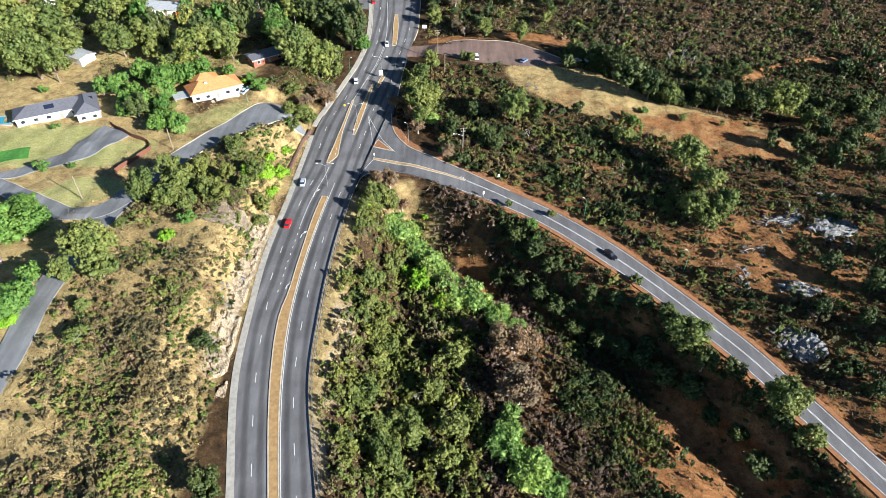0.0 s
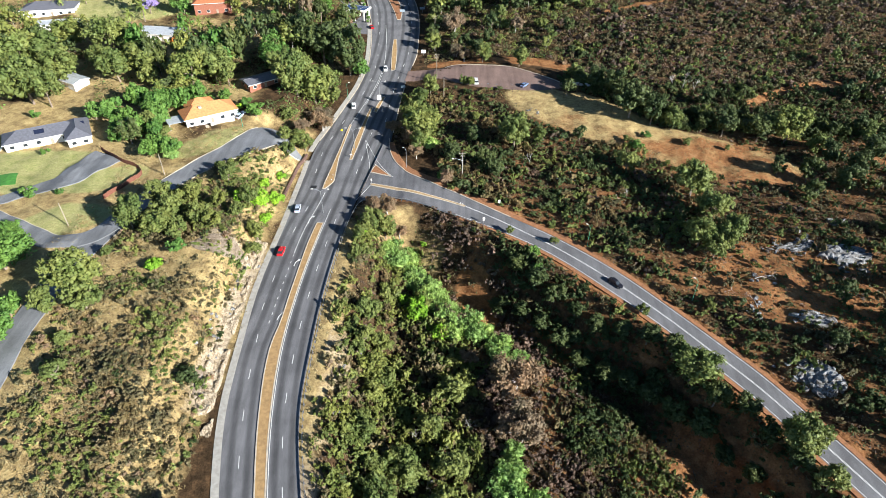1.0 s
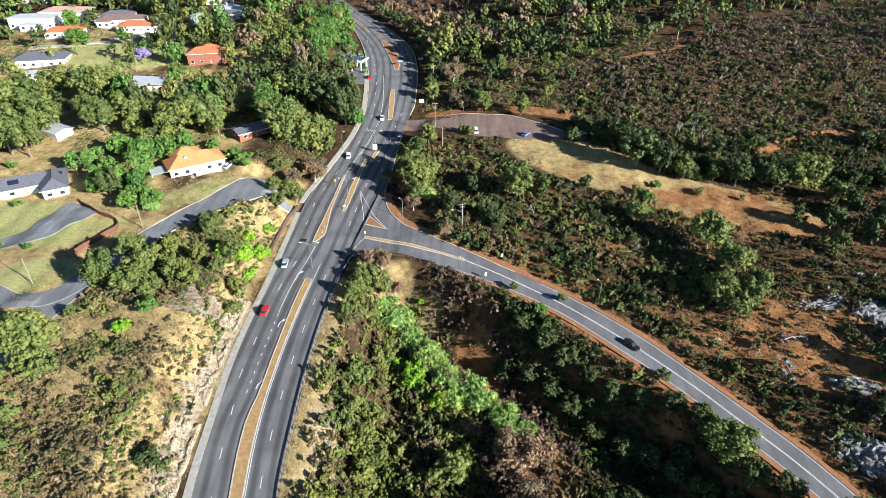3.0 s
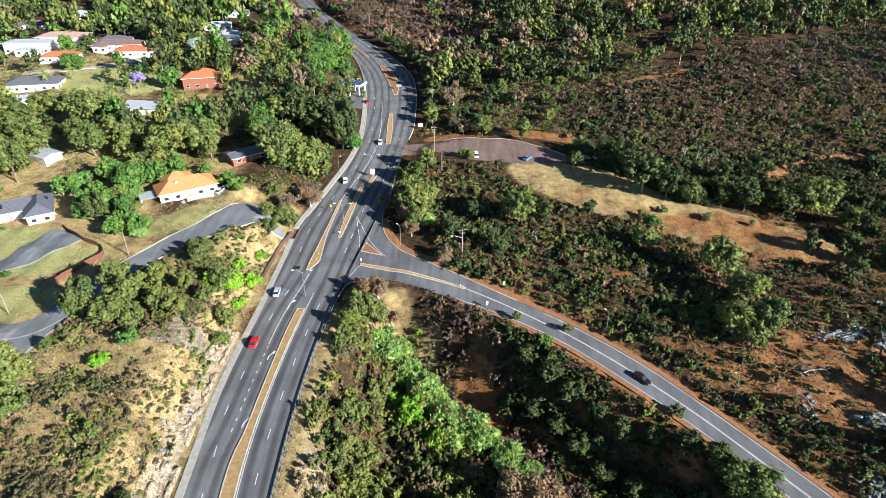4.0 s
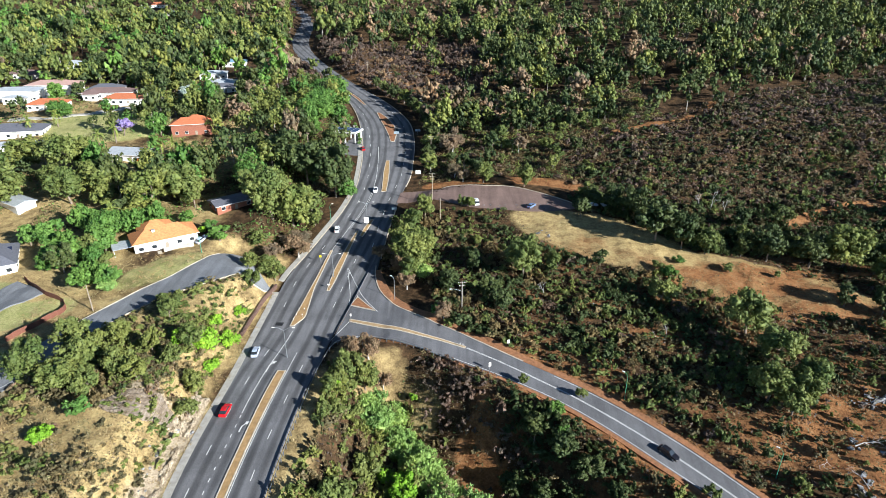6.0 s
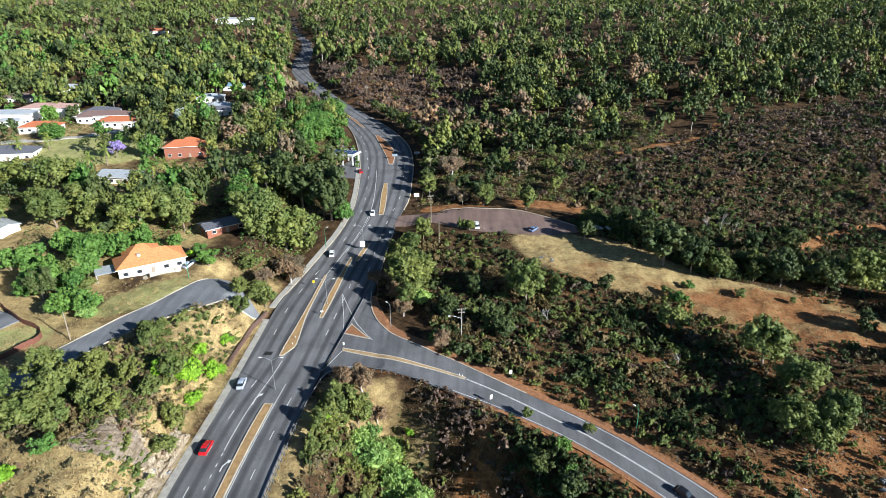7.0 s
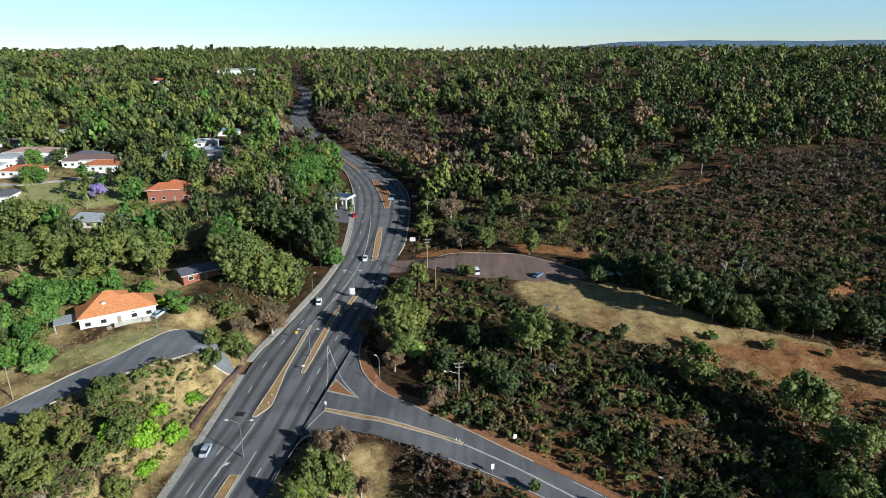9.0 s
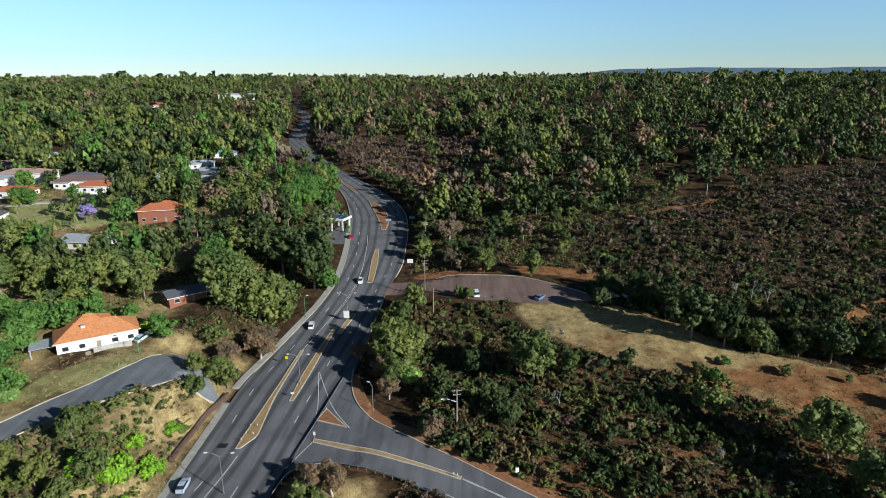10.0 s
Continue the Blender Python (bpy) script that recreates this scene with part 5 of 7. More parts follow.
# brown fence below the driveway
fence = holder("garden_fence")
tagged(fence, "brown timber garden fence stepping down the slope", "fence")
board_me = Solid().box(-0.95, -0.04, 0, 0.95, 0.04, 1.5, 0, 0.02).mesh("panel", plain("brown_boards", (0.17, 0.065, 0.04), 0.9))
fpost_me = Solid().box(-0.07, -0.07, -0.6, 0.07, 0.07, 1.7, 0, 0.02).mesh("post", plain("brown_posts", (0.2, 0.09, 0.06), 0.9))
fl = polyline([(-122, 196.5), (-112, 188.8), (-102.3, 182.4), (-103.9, 174.6), (-108, 165.5)], 8)
fr = np.r_[0, np.cumsum(np.hypot(*np.diff(fl, axis=0).T))]
for d in np.arange(0, fr[-1] - 1, 2.0):
    (px, py), (qx, qy) = ((float(np.interp(e, fr, fl[:, 0])), float(np.interp(e, fr, fl[:, 1]))) for e in (d, d + 2.0))
    a = math.degrees(math.atan2(qy - py, qx - px))
    part("panel", board_me, fence, pose((px + qx) / 2, (py + qy) / 2, height((px + qx) / 2, (py + qy) / 2) + 0.1, 0, 0, a))
    part("post", fpost_me, fence, pose(px, py, height(px, py), 0, 0, a))

# low dark wall at the foot of the cutting
wl = polyline([(-56.0, 183), (-55.6, 192), (-54.6, 202), (-53.4, 210.5)], 5)
structure("retaining_wall", ribbon(beside(wl, 0.3), beside(wl, -0.3), bed, 0.9, 1.8).mesh("retaining_wall", plain("dark_brick", (0.13, 0.075, 0.055), 0.9, 0, 0.4, 2.0)), "low dark brick retaining wall under the bank", "wall")

# ---- service station ----
canopy = holder("fuel_canopy", pose(-49.2, 338.5, height(-47, 338) + 0.1, 0, 0, -18))
tagged(canopy, "white fuel-station canopy with blue panels on its roof", "canopy")
part("roof", Solid().box(-6.5, -4.2, 4.7, 6.5, 4.2, 5.5, 0, 0.05).mesh("roof", M_WHITE), canopy)
pv = plain("blue_panels", (0.05, 0.08, 0.16), 0.2)
pv_me = Solid().box(-1.4, -0.85, 0, 1.4, 0.85, 0.1, 0, 0.02).mesh("solar_panel", pv)
for i in range(4):
    for j in range(3):
        part("solar_panel", pv_me, canopy, pose(-4.6 + 3.05 * i, -2.4 + 2.4 * j, 5.55, 5))
for px in (-5.2, 0.0, 5.4):
    for py in (-3.4, 2.9):
        part("column", Solid().box(px - 0.28, py, -1, px + 0.28, py + 0.5, 4.7, 0, 0.03).mesh("column", M_WHITE), canopy)
HOUSES.append((-49, 338, 9))
fore = np.array([(-37, 318), (-40, 327), (-43, 337), (-47, 350), (-53, 364)])
structure("forecourt", ribbon(fore + (-13, 2), fore, bed, 0.12, 0.5, 3).mesh("forecourt", M_ASPHALT), "grey sealed forecourt beside the highway", "forecourt")
HEDGE = []
hedge_l = polyline([(-43.0, 333), (-44.0, 342), (-45.8, 350), (-49, 360)], 4)
structure("planter", ribbon(beside(hedge_l, 1.0), beside(hedge_l, -1.0), bed, 0.35, 0.6).mesh("planter", M_CONCRETE), "pale raised garden bed along the forecourt", "planter")


for hx, hy in hedge_l[::2]:
    HEDGE.append((float(hx), float(hy)))


# ---- named trees and shrubs ----
for x, y, r in [(-176.4, 248.4, 8.8), (-169.4, 255.2, 8.3), (-158.5, 245.8, 7.1), (-163.5, 230.3, 7.7), (-175.8, 236.1, 7.2), (-155.6, 228.2, 6.0), (-169.0, 276.7, 6.9), (-147.1, 268.5, 8.3), (-148.9, 259.7, 5.2), (-136.9, 249.0, 6.1), (-139.4, 272.1, 6.5), (-127.6, 255.0, 6.9), (-122.3, 245.3, 4.0), (-103.2, 240.8, 7.2), (-96.8, 249.4, 6.6), (-106.8, 237.0, 3.9), (-90.7, 246.6, 4.7), (-108.4, 275.5, 4.3), (-64.3, 246.4, 7.5), (-109.6, 207.6, 4.7), (-102.4, 203.1, 3.5), (-93.1, 120.7, 7.6), (-97.9, 114.4, 4.2), (-88.7, 115.7, 5.0)]:
    plant("gum", x, y, r)
for x, y, r in [(-91.4, 149.9, 5.4), (-77, 147, 3.4), (-68, 151, 3.2), (-58.5, 156.5, 3.4), (-57.8, 149.5, 2.8), (-64, 160, 2.8), (-70, 163, 3.0), (-79, 166, 3.2), (-71, 176, 3.4), (-82.9, 147.5, 5.1), (-82.0, 154.7, 4.7), (-87.3, 161.7, 4.3), (-73.3, 153.5, 4.1), (-81.6, 160.0, 3.5), (-93.3, 137.3, 1.6), (-62.7, 167.4, 3.5), (-57.6, 202.1, 3.3), (-54.5, 213.6, 3.7), (-55.9, 247.1, 7.6), (-62.0, 243.8, 7.0), (-18.6, 115.0, 3.7), (-17.6, 123.8, 3.6), (-18.3, 105.8, 3.6), (-15.6, 112.7, 3.4), (-20.0, 96.5, 3.1), (1.8, 110.1, 4.8), (5.0, 115.8, 2.9), (-9.3, 85.5, 5.4), (-13.8, 76.9, 5.2), (1.7, 88.3, 4.9), (-10.9, 71.3, 4.6), (0.4, 79.2, 4.2)]:
    plant("gum", x, y, r)
for x, y, r in [(-4.2, 98.6, 3.8), (83.4, 184.7, 7.5), (85.7, 172.2, 6.4), (79.0, 160.7, 5.4), (88.3, 160.0, 5.5), (82.5, 155.9, 4.3), (87.2, 227.3, 4.6), (130.7, 222.5, 7.3), (140.3, 215.4, 4.4), (64.6, 200.6, 4.9), (25.0, 215.3, 7.0), (-12.1, 225.1, 7.3), (-9.8, 220.0, 4.2), (34.0, 162.7, 1.6), (20.3, 166.8, 1.6), (64.5, 113.5, 6.6), (82.0, 92.5, 6.2), (86.5, 83.5, 4.2), (34.7, 218.0, 3.8), (15.5, 286.4, 5.0), (31.9, 280.1, 4.9)]:
    plant("gum", x, y, r)
for x, y, r in [(-45.1, 275.6, 9.3), (-57.2, 279.7, 7.3), (-53.1, 295.7, 7.0), (72.4, 234.7, 7.8), (80.3, 230.5, 6.0), (99.3, 227.4, 3.3), (107.5, 226.0, 6.1), (106.7, 246.7, 3.8), (120.2, 223.3, 6.2), (69.0, 246.9, 6.2), (61.8, 254.8, 5.4), (50.8, 220.6, 2.6), (-113.0, 201.0, 4.5), (13.3, 201.5, 4.3), (1.7, 207.9, 4.0), (9.0, 219.6, 3.8), (17.1, 197.2, 3.9), (49.9, 251.3, 4.3), (-58.6, 98.5, 3.2), (-47.3, 62.0, 4.4), (-67.0, 287.5, 5.7)]:
    plant("dark_gum", x, y, r)
for x, y, r in [(-110.0, 251.9, 4.9), (-107, 214, 4.6), (-119, 214, 4.4), (-127, 219, 4.6), (-104, 228, 4.4), (-121, 228, 4.0), (-99, 234, 4.0), (-101, 195, 4.6), (-104, 203, 4.8), (-114, 203, 4.8), (-97, 193, 3.0), (-119, 207, 4.4), (-97.5, 262.9, 4.9), (-74.7, 264.7, 6.5), (-110.8, 223.5, 6.2), (-118.5, 201.5, 3.6), (-111.5, 205.0, 5.0), (-103.5, 193.0, 4.0), (-94.8, 193.5, 4.4), (-133.1, 217.6, 3.3), (-118.3, 131.2, 9.0), (-124.0, 143.2, 5.6), (-40.4, 274.1, 4.9), (-104.9, 103.6, 6.6), (-106.4, 113.4, 3.8), (27.2, 156.2, 2.5), (27.6, 150.1, 2.0), (-119.7, 233.0, 3.1)]:
    plant("lush", x, y, r)
for x, y, r in [(-60.5, 172.0, 4.6), (-64.5, 168.5, 3.6), (-57.5, 177.5, 3.6), (-61.5, 180.5, 2.6), (-58.5, 166.0, 2.6), (-8.5, 143.0, 3.6), (-1.5, 132.0, 3.0), (-58.8, 190.7, 2.3), (-61.4, 169.9, 2.7), (-78.9, 132.8, 2.4), (-8.4, 139.5, 4.2), (-12.8, 145.8, 3.0), (-4.4, 136.2, 2.2), (-27.1, 163.7, 2.1), (-7.9, 169.8, 1.4), (-82.0, 228.3, 2.0)]:
    plant("lime", x, y, r)
for x, y, r in [(-17.1, 161.8, 5.2), (-19.5, 165.5, 3.6), (-11.0, 160.5, 4.0), (-6.5, 151.5, 4.4), (-1.5, 144.0, 4.2), (3.5, 133.5, 4.0), (10.5, 133.8, 3.6), (17.5, 95.0, 3.2), (16.5, 90.0, 3.6), (22.0, 81.5, 4.0), (-13.1, 167.5, 4.2), (-8.8, 156.2, 4.8), (-4.4, 147.8, 5.0), (0.3, 140.0, 4.8), (6.6, 138.1, 5.4), (8.3, 132.6, 3.8), (-17.6, 169.1, 3.5), (15.5, 128.9, 3.9), (20.8, 126.0, 3.1), (14.3, 84.7, 5.0), (19.9, 77.5, 5.5), (15.4, 126.2, 4.1), (-95.3, 191.4, 2.7), (-7.7, 216.2, 3.8), (26.6, 75.8, 3.6)]:
    plant("feather", x, y, r * 1.1)
for x, y, r in [(6.5, 122.5, 3.6), (18.1, 113.7, 7.4), (19.4, 99.4, 7.0), (-51.1, 233.8, 5.4), (-17.8, 234.8, 3.6), (-15.1, 219.7, 3.8), (-0.2, 193.4, 3.4), (3.2, 292.7, 4.1), (2.0, 317.5, 6.1), (-22.2, 229.0, 3.1), (-20.0, 175.4, 3.9), (-24.5, 175.5, 3.4), (-16, 172, 3.0), (-12, 210, 3.2), (-17, 228, 3.4)]:
    plant("brown", x, y, r)
for x, y, r in [(-73.8, 183.9, 4.6), (-17.5, 145.5, 4.9), (-22.0, 132.3, 5.2), (-25.0, 124.2, 3.5), (-24.7, 156.5, 3.3), (-69.1, 111.8, 2.8), (69.0, 217.9, 2.6), (91.7, 217.8, 2.7), (10.6, 236.6, 2.7), (56.3, 134.5, 2.4), (-24.6, 172.0, 4.6), (5.9, 261.7, 3.1), (75.9, 137.2, 2.4), (-85.9, 95.2, 3.9), (-89.6, 105.7, 2.9), (8.8, 260.6, 3.4), (106.4, 215.2, 1.8), (-23.4, 117.3, 3.2)]:
    plant("bush", x, y, r)
for x, y, r in [(-74.0, 222.7, 4.5), (-79.4, 230.1, 3.2), (-74.8, 140.3, 3.0), (71.3, 213.1, 3.2), (76.9, 222.4, 2.2), (63.7, 124.8, 1.6), (-131.7, 167.1, 3.1), (-122.4, 168.3, 1.7), (-157.0, 219.1, 2.7), (-140.3, 193.3, 1.9), (-2.1, 195.1, 2.7)]:
    plant("green_bush", x, y, r)


# garden and roadside trees among the houses
rng_g = np.random.default_rng(21)
gx_, gy_ = scatter(rng_g, 90, -240, -48, 232, 425, lambda x, y: verges(x, y) * off_houses(x, y) * (0.62 + 0.3 * smooth(-110, -60, x)))
taken = []
for x, y in zip(gx_, gy_):
    if all(math.hypot(x - a, y - b) > 5.2 for a, b in taken):
        taken.append((x, y))
        plant(str(rng_g.choice(["garden_gum", "garden_dark_gum", "garden_lush"], p=[0.45, 0.33, 0.22])), float(x), float(y), float(rng_g.uniform(2.8, 5.4)))
# the belt of trees behind the car park
gx_, gy_ = scatter(rng_g, 60, -8, 92, 288, 345, lambda x, y: verges(x, y) * 0.8 * (1 - low_scrub(x, y)))
for x, y in zip(gx_, gy_):
    plant(str(rng_g.choice(["garden_gum", "garden_dark_gum", "garden_brown"], p=[0.4, 0.48, 0.12])), float(x), float(y), float(rng_g.uniform(2.4, 4.4)))
belt = polyline([(54, 259), (66, 250), (76, 243), (88, 229), (109, 230), (135, 228), (150, 224), (175, 226)], 4)
for k, (x, y) in enumerate(belt[:-1]):
    for off in (1.5, 6.5):
        plant("garden_dark_gum" if (k + int(off)) % 3 else "garden_gum", float(x + rng_g.normal(0, 1.2)), float(y + off + rng_g.normal(0, 1.2)), float(rng_g.uniform(2.2, 3.6)))
# tall trees at the junction whose shade falls across the lanes
for x, y, r in [(-27.5, 160, 3.0), (-13, 224, 4.6), (-15, 236, 4.6), (-12, 246, 4.6), (-11, 213, 4.4), (-8, 256, 4.2), (-7, 230, 4.4)]:
    plant("gum", x, y, r, 2.4 * r)
# dark gums, many of them added to shade the gully and right slope
for x, y, r in [(47, 122, 2.4), (38, 132, 2.2), (57, 118, 2.4), (112, 136, 3.2), (120, 128, 3.6), (127, 139, 3.4), (136, 150, 3.8), (104, 121, 2.8), (113, 117, 3.2), (129, 121, 3.6), (139, 133, 4.2), (122, 108, 3.4), (134, 104, 4), (145, 118, 4), (148, 160, 3.6), (108, 96, 2.6), (128, 196, 4.4), (138, 189, 4.8), (147, 199, 4.6), (124, 184, 3.8), (156, 209, 5), (141, 208, 4.2), (119, 200, 3.2), (152, 184, 4.6)]:
    plant("dark_gum", x, y, r, 2.6 * r)
for x, y, r, tall in [(-20.5, 170, 4.2, 9.5), (-25, 166.5, 3.2, 8), (-15, 165, 3.4, 8), (-22.5, 131, 3.2, 9.5), (-22, 121, 3.0, 9), (-18, 93, 3.2, 9), (-15.5, 84, 3.2, 9), (-27.5, 152, 2.4, 6)]:
    plant("gum", x, y, r, tall)
for x, y, r, tall in [(-50.5, 229, 5.6, 9), (-56.5, 222, 3.4, 7)]:
    plant("brown", x, y, r, tall)
for x, y, r, tall in [(-56.5, 214.5, 4.2, 8), (-60.5, 209, 3.2, 6.5), (-52.5, 262, 5, 11), (-49, 252, 3.4, 8), (-63, 228, 3.0, 6)]:
    plant("gum", x, y, r, tall)
# two rows of dark gums added below the side road to deepen the shade
for k in range(13):
    along = 46 + 7.2 * k
    for down in (10.5, 17.0):
        off = down + float(bend(along)) + rng_g.uniform(-1.5, 1.5)
        plant("dark_gum", -10 + 0.785 * along - 0.62 * off, 186 - 0.62 * along - 0.785 * off, float(rng_g.uniform(3.0, 4.4)), float(rng_g.uniform(6, 9)))
# roadside belt that shades the climbing lanes
for k in range(17):
    y = 302 + 8 * k
    plant("garden_dark_gum" if k % 3 else "garden_gum", float(road_right(y) + 6.5 + rng_g.uniform(0, 3)), float(y + rng_g.uniform(-2, 2)), float(rng_g.uniform(3.4, 4.8)))
for x, y in [(-113, 232), (-193, 318), (-216, 389), (-154, 304), (-149, 309), (-122, 294), (-116, 293), (-111, 291), (-100, 285), (-187, 330), (-108, 262)]:
    palm(x, y, rng_g.uniform(5, 7.5))
plant("jacaranda", -149, 317, 4.6)
plant("silver", -136, 364, 6.0, 11)
plant("jacaranda", -117, 116, 3.6)
for x, y, r in [(-109, 107, 4.6), (-113, 101, 3.6), (-106, 100, 3.0)]:
    plant("lime", x, y, r)
for x, y, r in [(-192, 343, 5.4), (-209, 369, 5.0), (-133, 319, 5.0), (-60, 375, 6.6), (-64, 392, 6.2), (-56, 356, 5.0), (-70, 384, 6.4), (-66, 366, 6.0), (-78, 272, 5.6), (-108, 244, 5.0)]:
    plant("lush", x, y, r)
for x, y, r in [(-173, 392, 4.2), (-166, 398, 4.6), (-158, 391, 4.0), (-214, 433, 4.6), (-206, 428, 4.2)]:
    plant("dark_gum", x, y, r, 16)
plant("flame", -124, 280, 2.6)
for x, y in HEDGE:
    plant("green_bush", x, y, 1.2, 1.8)
for x, y, r in [(-63, 347, 6.0), (-66, 333, 4.8), (-66, 357, 6.2), (-70, 342, 5.6), (-63, 322, 4.6)]:
    plant("lush", x, y, r)
plant("flame", -196, 292, 3.2)

# ---- woodland and scrub ----
forest(-235, -50, 246, 398, 560, 360, 0.1, 3.4, 6.2, 27)
forest(-400, -48, 395, 640, 2300, 112, 0.17, 4.2, 6.8, 31)
forest(-420, -228, 230, 400, 900, 95, 0.17, 3.8, 6.0, 35)
forest(-60, 400, 335, 640, 3700, 105, 0.17, 3.6, 6.0, 41)
forest(170, 420, 250, 345, 600, 90, 0.17, 3.2, 5.2, 45)
forest(-750, 750, 625, 1000, 5200, 34, 0.28, 4.2, 7.2, 51)
forest(-1500, 1500, 1000, 2400, 7500, 16, 0.42, 4.6, 8.0, 61)
forest(-2600, 2600, 2400, 4300, 5000, 10, 0.6, 6, 10, 71)

OLIVE, DRY, DARK, BURNT = "olive-green scrub bushes on the slope", "brown dry scrub on the slope", "dark green scrub bushes on the slope", "grey-brown burnt scrub on the slope"
MIX = ((M_SCRUB, 0.4, DRY), (M_GUM, 0.25, OLIVE), (M_GUM_DARK, 0.25, DARK), (M_SCRUB_DARK, 0.1, BURNT))



def bare(x, y):
    st, la, so, ro = zones(x, y)
    return (1 - smooth(0.1, 0.5, st)) * (1 - la) * (1 - 0.9 * smooth(0.45, 0.8, so)) * (1 - 0.9 * ro)


def below_road(x, y):
    """Metres off the side road's line, positive towards the gully."""
    return -(x + 10) * 0.62 - (y - 186) * 0.785 - bend((x + 10) * 0.785 - (y - 186) * 0.62)


def south_side(x, y):
    return below_road(x, y) > 0


def north_side(x, y):
    return (below_road(x, y) < -4) & (off_line(x, y, BRANCH)[0] > 6.5)


def off_branch(x, y):
    return off_line(x, y, BRANCH)[0] > 7.5


# the gully between the two roads: olive scrub by the highway, brown scrub in the middle, dark bushes under the side road
def west_gully(x, y):
    return smooth(14, 4, x + 0.62 * (y - 140) * (y > 140))


def east_gully(x, y):
    return smooth(18, 34, x + 0.3 * (y - 130))


thicket(-29, 108, 58, 182, 1.75, lambda x, y: 0.93 * (1 - 0.92 * smooth(0.45, 0.8, zones(x, y)[2])) * (1 - 0.55 * smooth(0.2, 0.6, zones(x, y)[0])) * (1 - 0.5 * zones(x, y)[3]) * (x > road_right(y) + 2.5) * off_branch(x, y) * south_side(x, y), 0.8, 2.5, 82,
        ((M_GUM, lambda x, y: 0.12 + 0.95 * west_gully(x, y) + 0.3 * east_gully(x, y), OLIVE), (M_SCRUB, lambda x, y: 0.55 + 0.3 * west_gully(x, y), DRY),
         (M_SCRUB_DARK, lambda x, y: 0.85 - 0.75 * west_gully(x, y) - 0.4 * east_gully(x, y), BURNT), (M_GUM_DARK, lambda x, y: 0.4 + 0.7 * east_gully(x, y), DARK)), 1.0, 0.33)
thicket(-30, 8, 66, 168, 2.1, lambda x, y: 0.8 * (x > road_right(y) + 5) * west_gully(x, y), 1.2, 2.6, 83, ((M_GUM, 1.0, OLIVE), (M_SCRUB, 0.75, DRY), (M_GUM_DARK, 0.5, DARK), (M_BROWN, 0.45, DRY)), 1.35, 0.31)
# the domed thicket on the rusty slope
thicket(26, 62, 72, 118, 1.15, lambda x, y: 1.1 * blob(x, y, 44, 95, 13, 17, 8), 0.7, 1.3, 84, ((M_SCRUB, 1.0, DRY), (M_GUM_DARK, 0.6, DARK), (M_GUM, 0.9, OLIVE)), 1.5, 0.25)
# undergrowth of the belt behind the clearing
thicket(48, 182, 220, 275, 1.9, lambda x, y: 1.0 * (off_line(x, y + 0 * x, belt + np.array([0, 5]))[0] < 6.5), 1.0, 2.4, 88, ((M_GUM_DARK, 0.9, DARK), (M_GUM, 0.4, OLIVE), (M_SCRUB, 0.3, DRY)), 1.2, 0.32)
thicket(92, 190, 230, 264, 2.3, lambda x, y: 0.85 * (1 - smooth(0.4, 0.8, zones(x, y)[2])) * (1 - smooth(0.3, 0.6, zones(x, y)[0])), 1.0, 2.4, 89, ((M_GUM_DARK, 0.95, DARK), (M_GUM, 0.45, OLIVE), (M_SCRUB, 0.45, DRY)), 1.2, 0.36)
# sparse tussocks on the rusty soil
thicket(10, 108, 60, 150, 2.4, lambda x, y: 0.32 * zones(x, y)[2] * off_branch(x, y) * south_side(x, y), 0.35, 0.9, 85, ((M_SCRUB, 0.7, DRY), (M_BROWN, 0.8, DRY), (M_GUM_DARK, 0.3, DARK)), 0.8)
# the thicket between side road and car park
thicket(-22, 92, 160, 258, 2.0, lambda x, y: 0.95 * bare(x, y) * north_side(x, y), 0.9, 2.5, 86, ((M_GUM_DARK, 0.78, DARK), (M_SCRUB, 0.76, DRY), (M_GUM, 0.76, OLIVE), (M_SCRUB_DARK, 0.5, BURNT)), 1.0, 0.31)
# stony slope beyond the side road
thicket(55, 170, 66, 222, 2.1, lambda x, y: (0.45 + 0.55 * blob(x, y, 122, 125, 26, 24) + 0.5 * smooth(-0.5, 0.4, np.sin(x / 9 + 1) + np.sin(y / 8 + x / 17))) * (1 - 0.35 * smooth(0.45, 0.8, zones(x, y)[2])) * (1 - smooth(0.2, 0.6, zones(x, y)[0])) * (1 - 0.9 * zones(x, y)[3]) * north_side(x, y), 0.6, 2.4, 91,
        ((M_GUM_DARK, 0.8, DARK), (M_SCRUB, 0.75, DRY), (M_GUM, 0.62, OLIVE), (M_SCRUB_DARK, 0.5, BURNT)), 0.95, 0.33)
thicket(165, 230, 60, 250, 3.6, lambda x, y: 0.85 + 0 * x, 1.0, 2.4, 92, ((M_GUM_DARK, 0.8, DARK), (M_SCRUB, 0.7, DRY), (M_GUM, 0.4, OLIVE)), 0.95, 0.36)
# dry bank above the highway: brown scrub drifts in straw
def bank(x, y):
    return (x > np.interp(y, STREET[::-1, 1], STREET[::-1, 0]) + 5) * (x < road_left(y) - 5) * (1 - 0.8 * zones(x, y)[3])


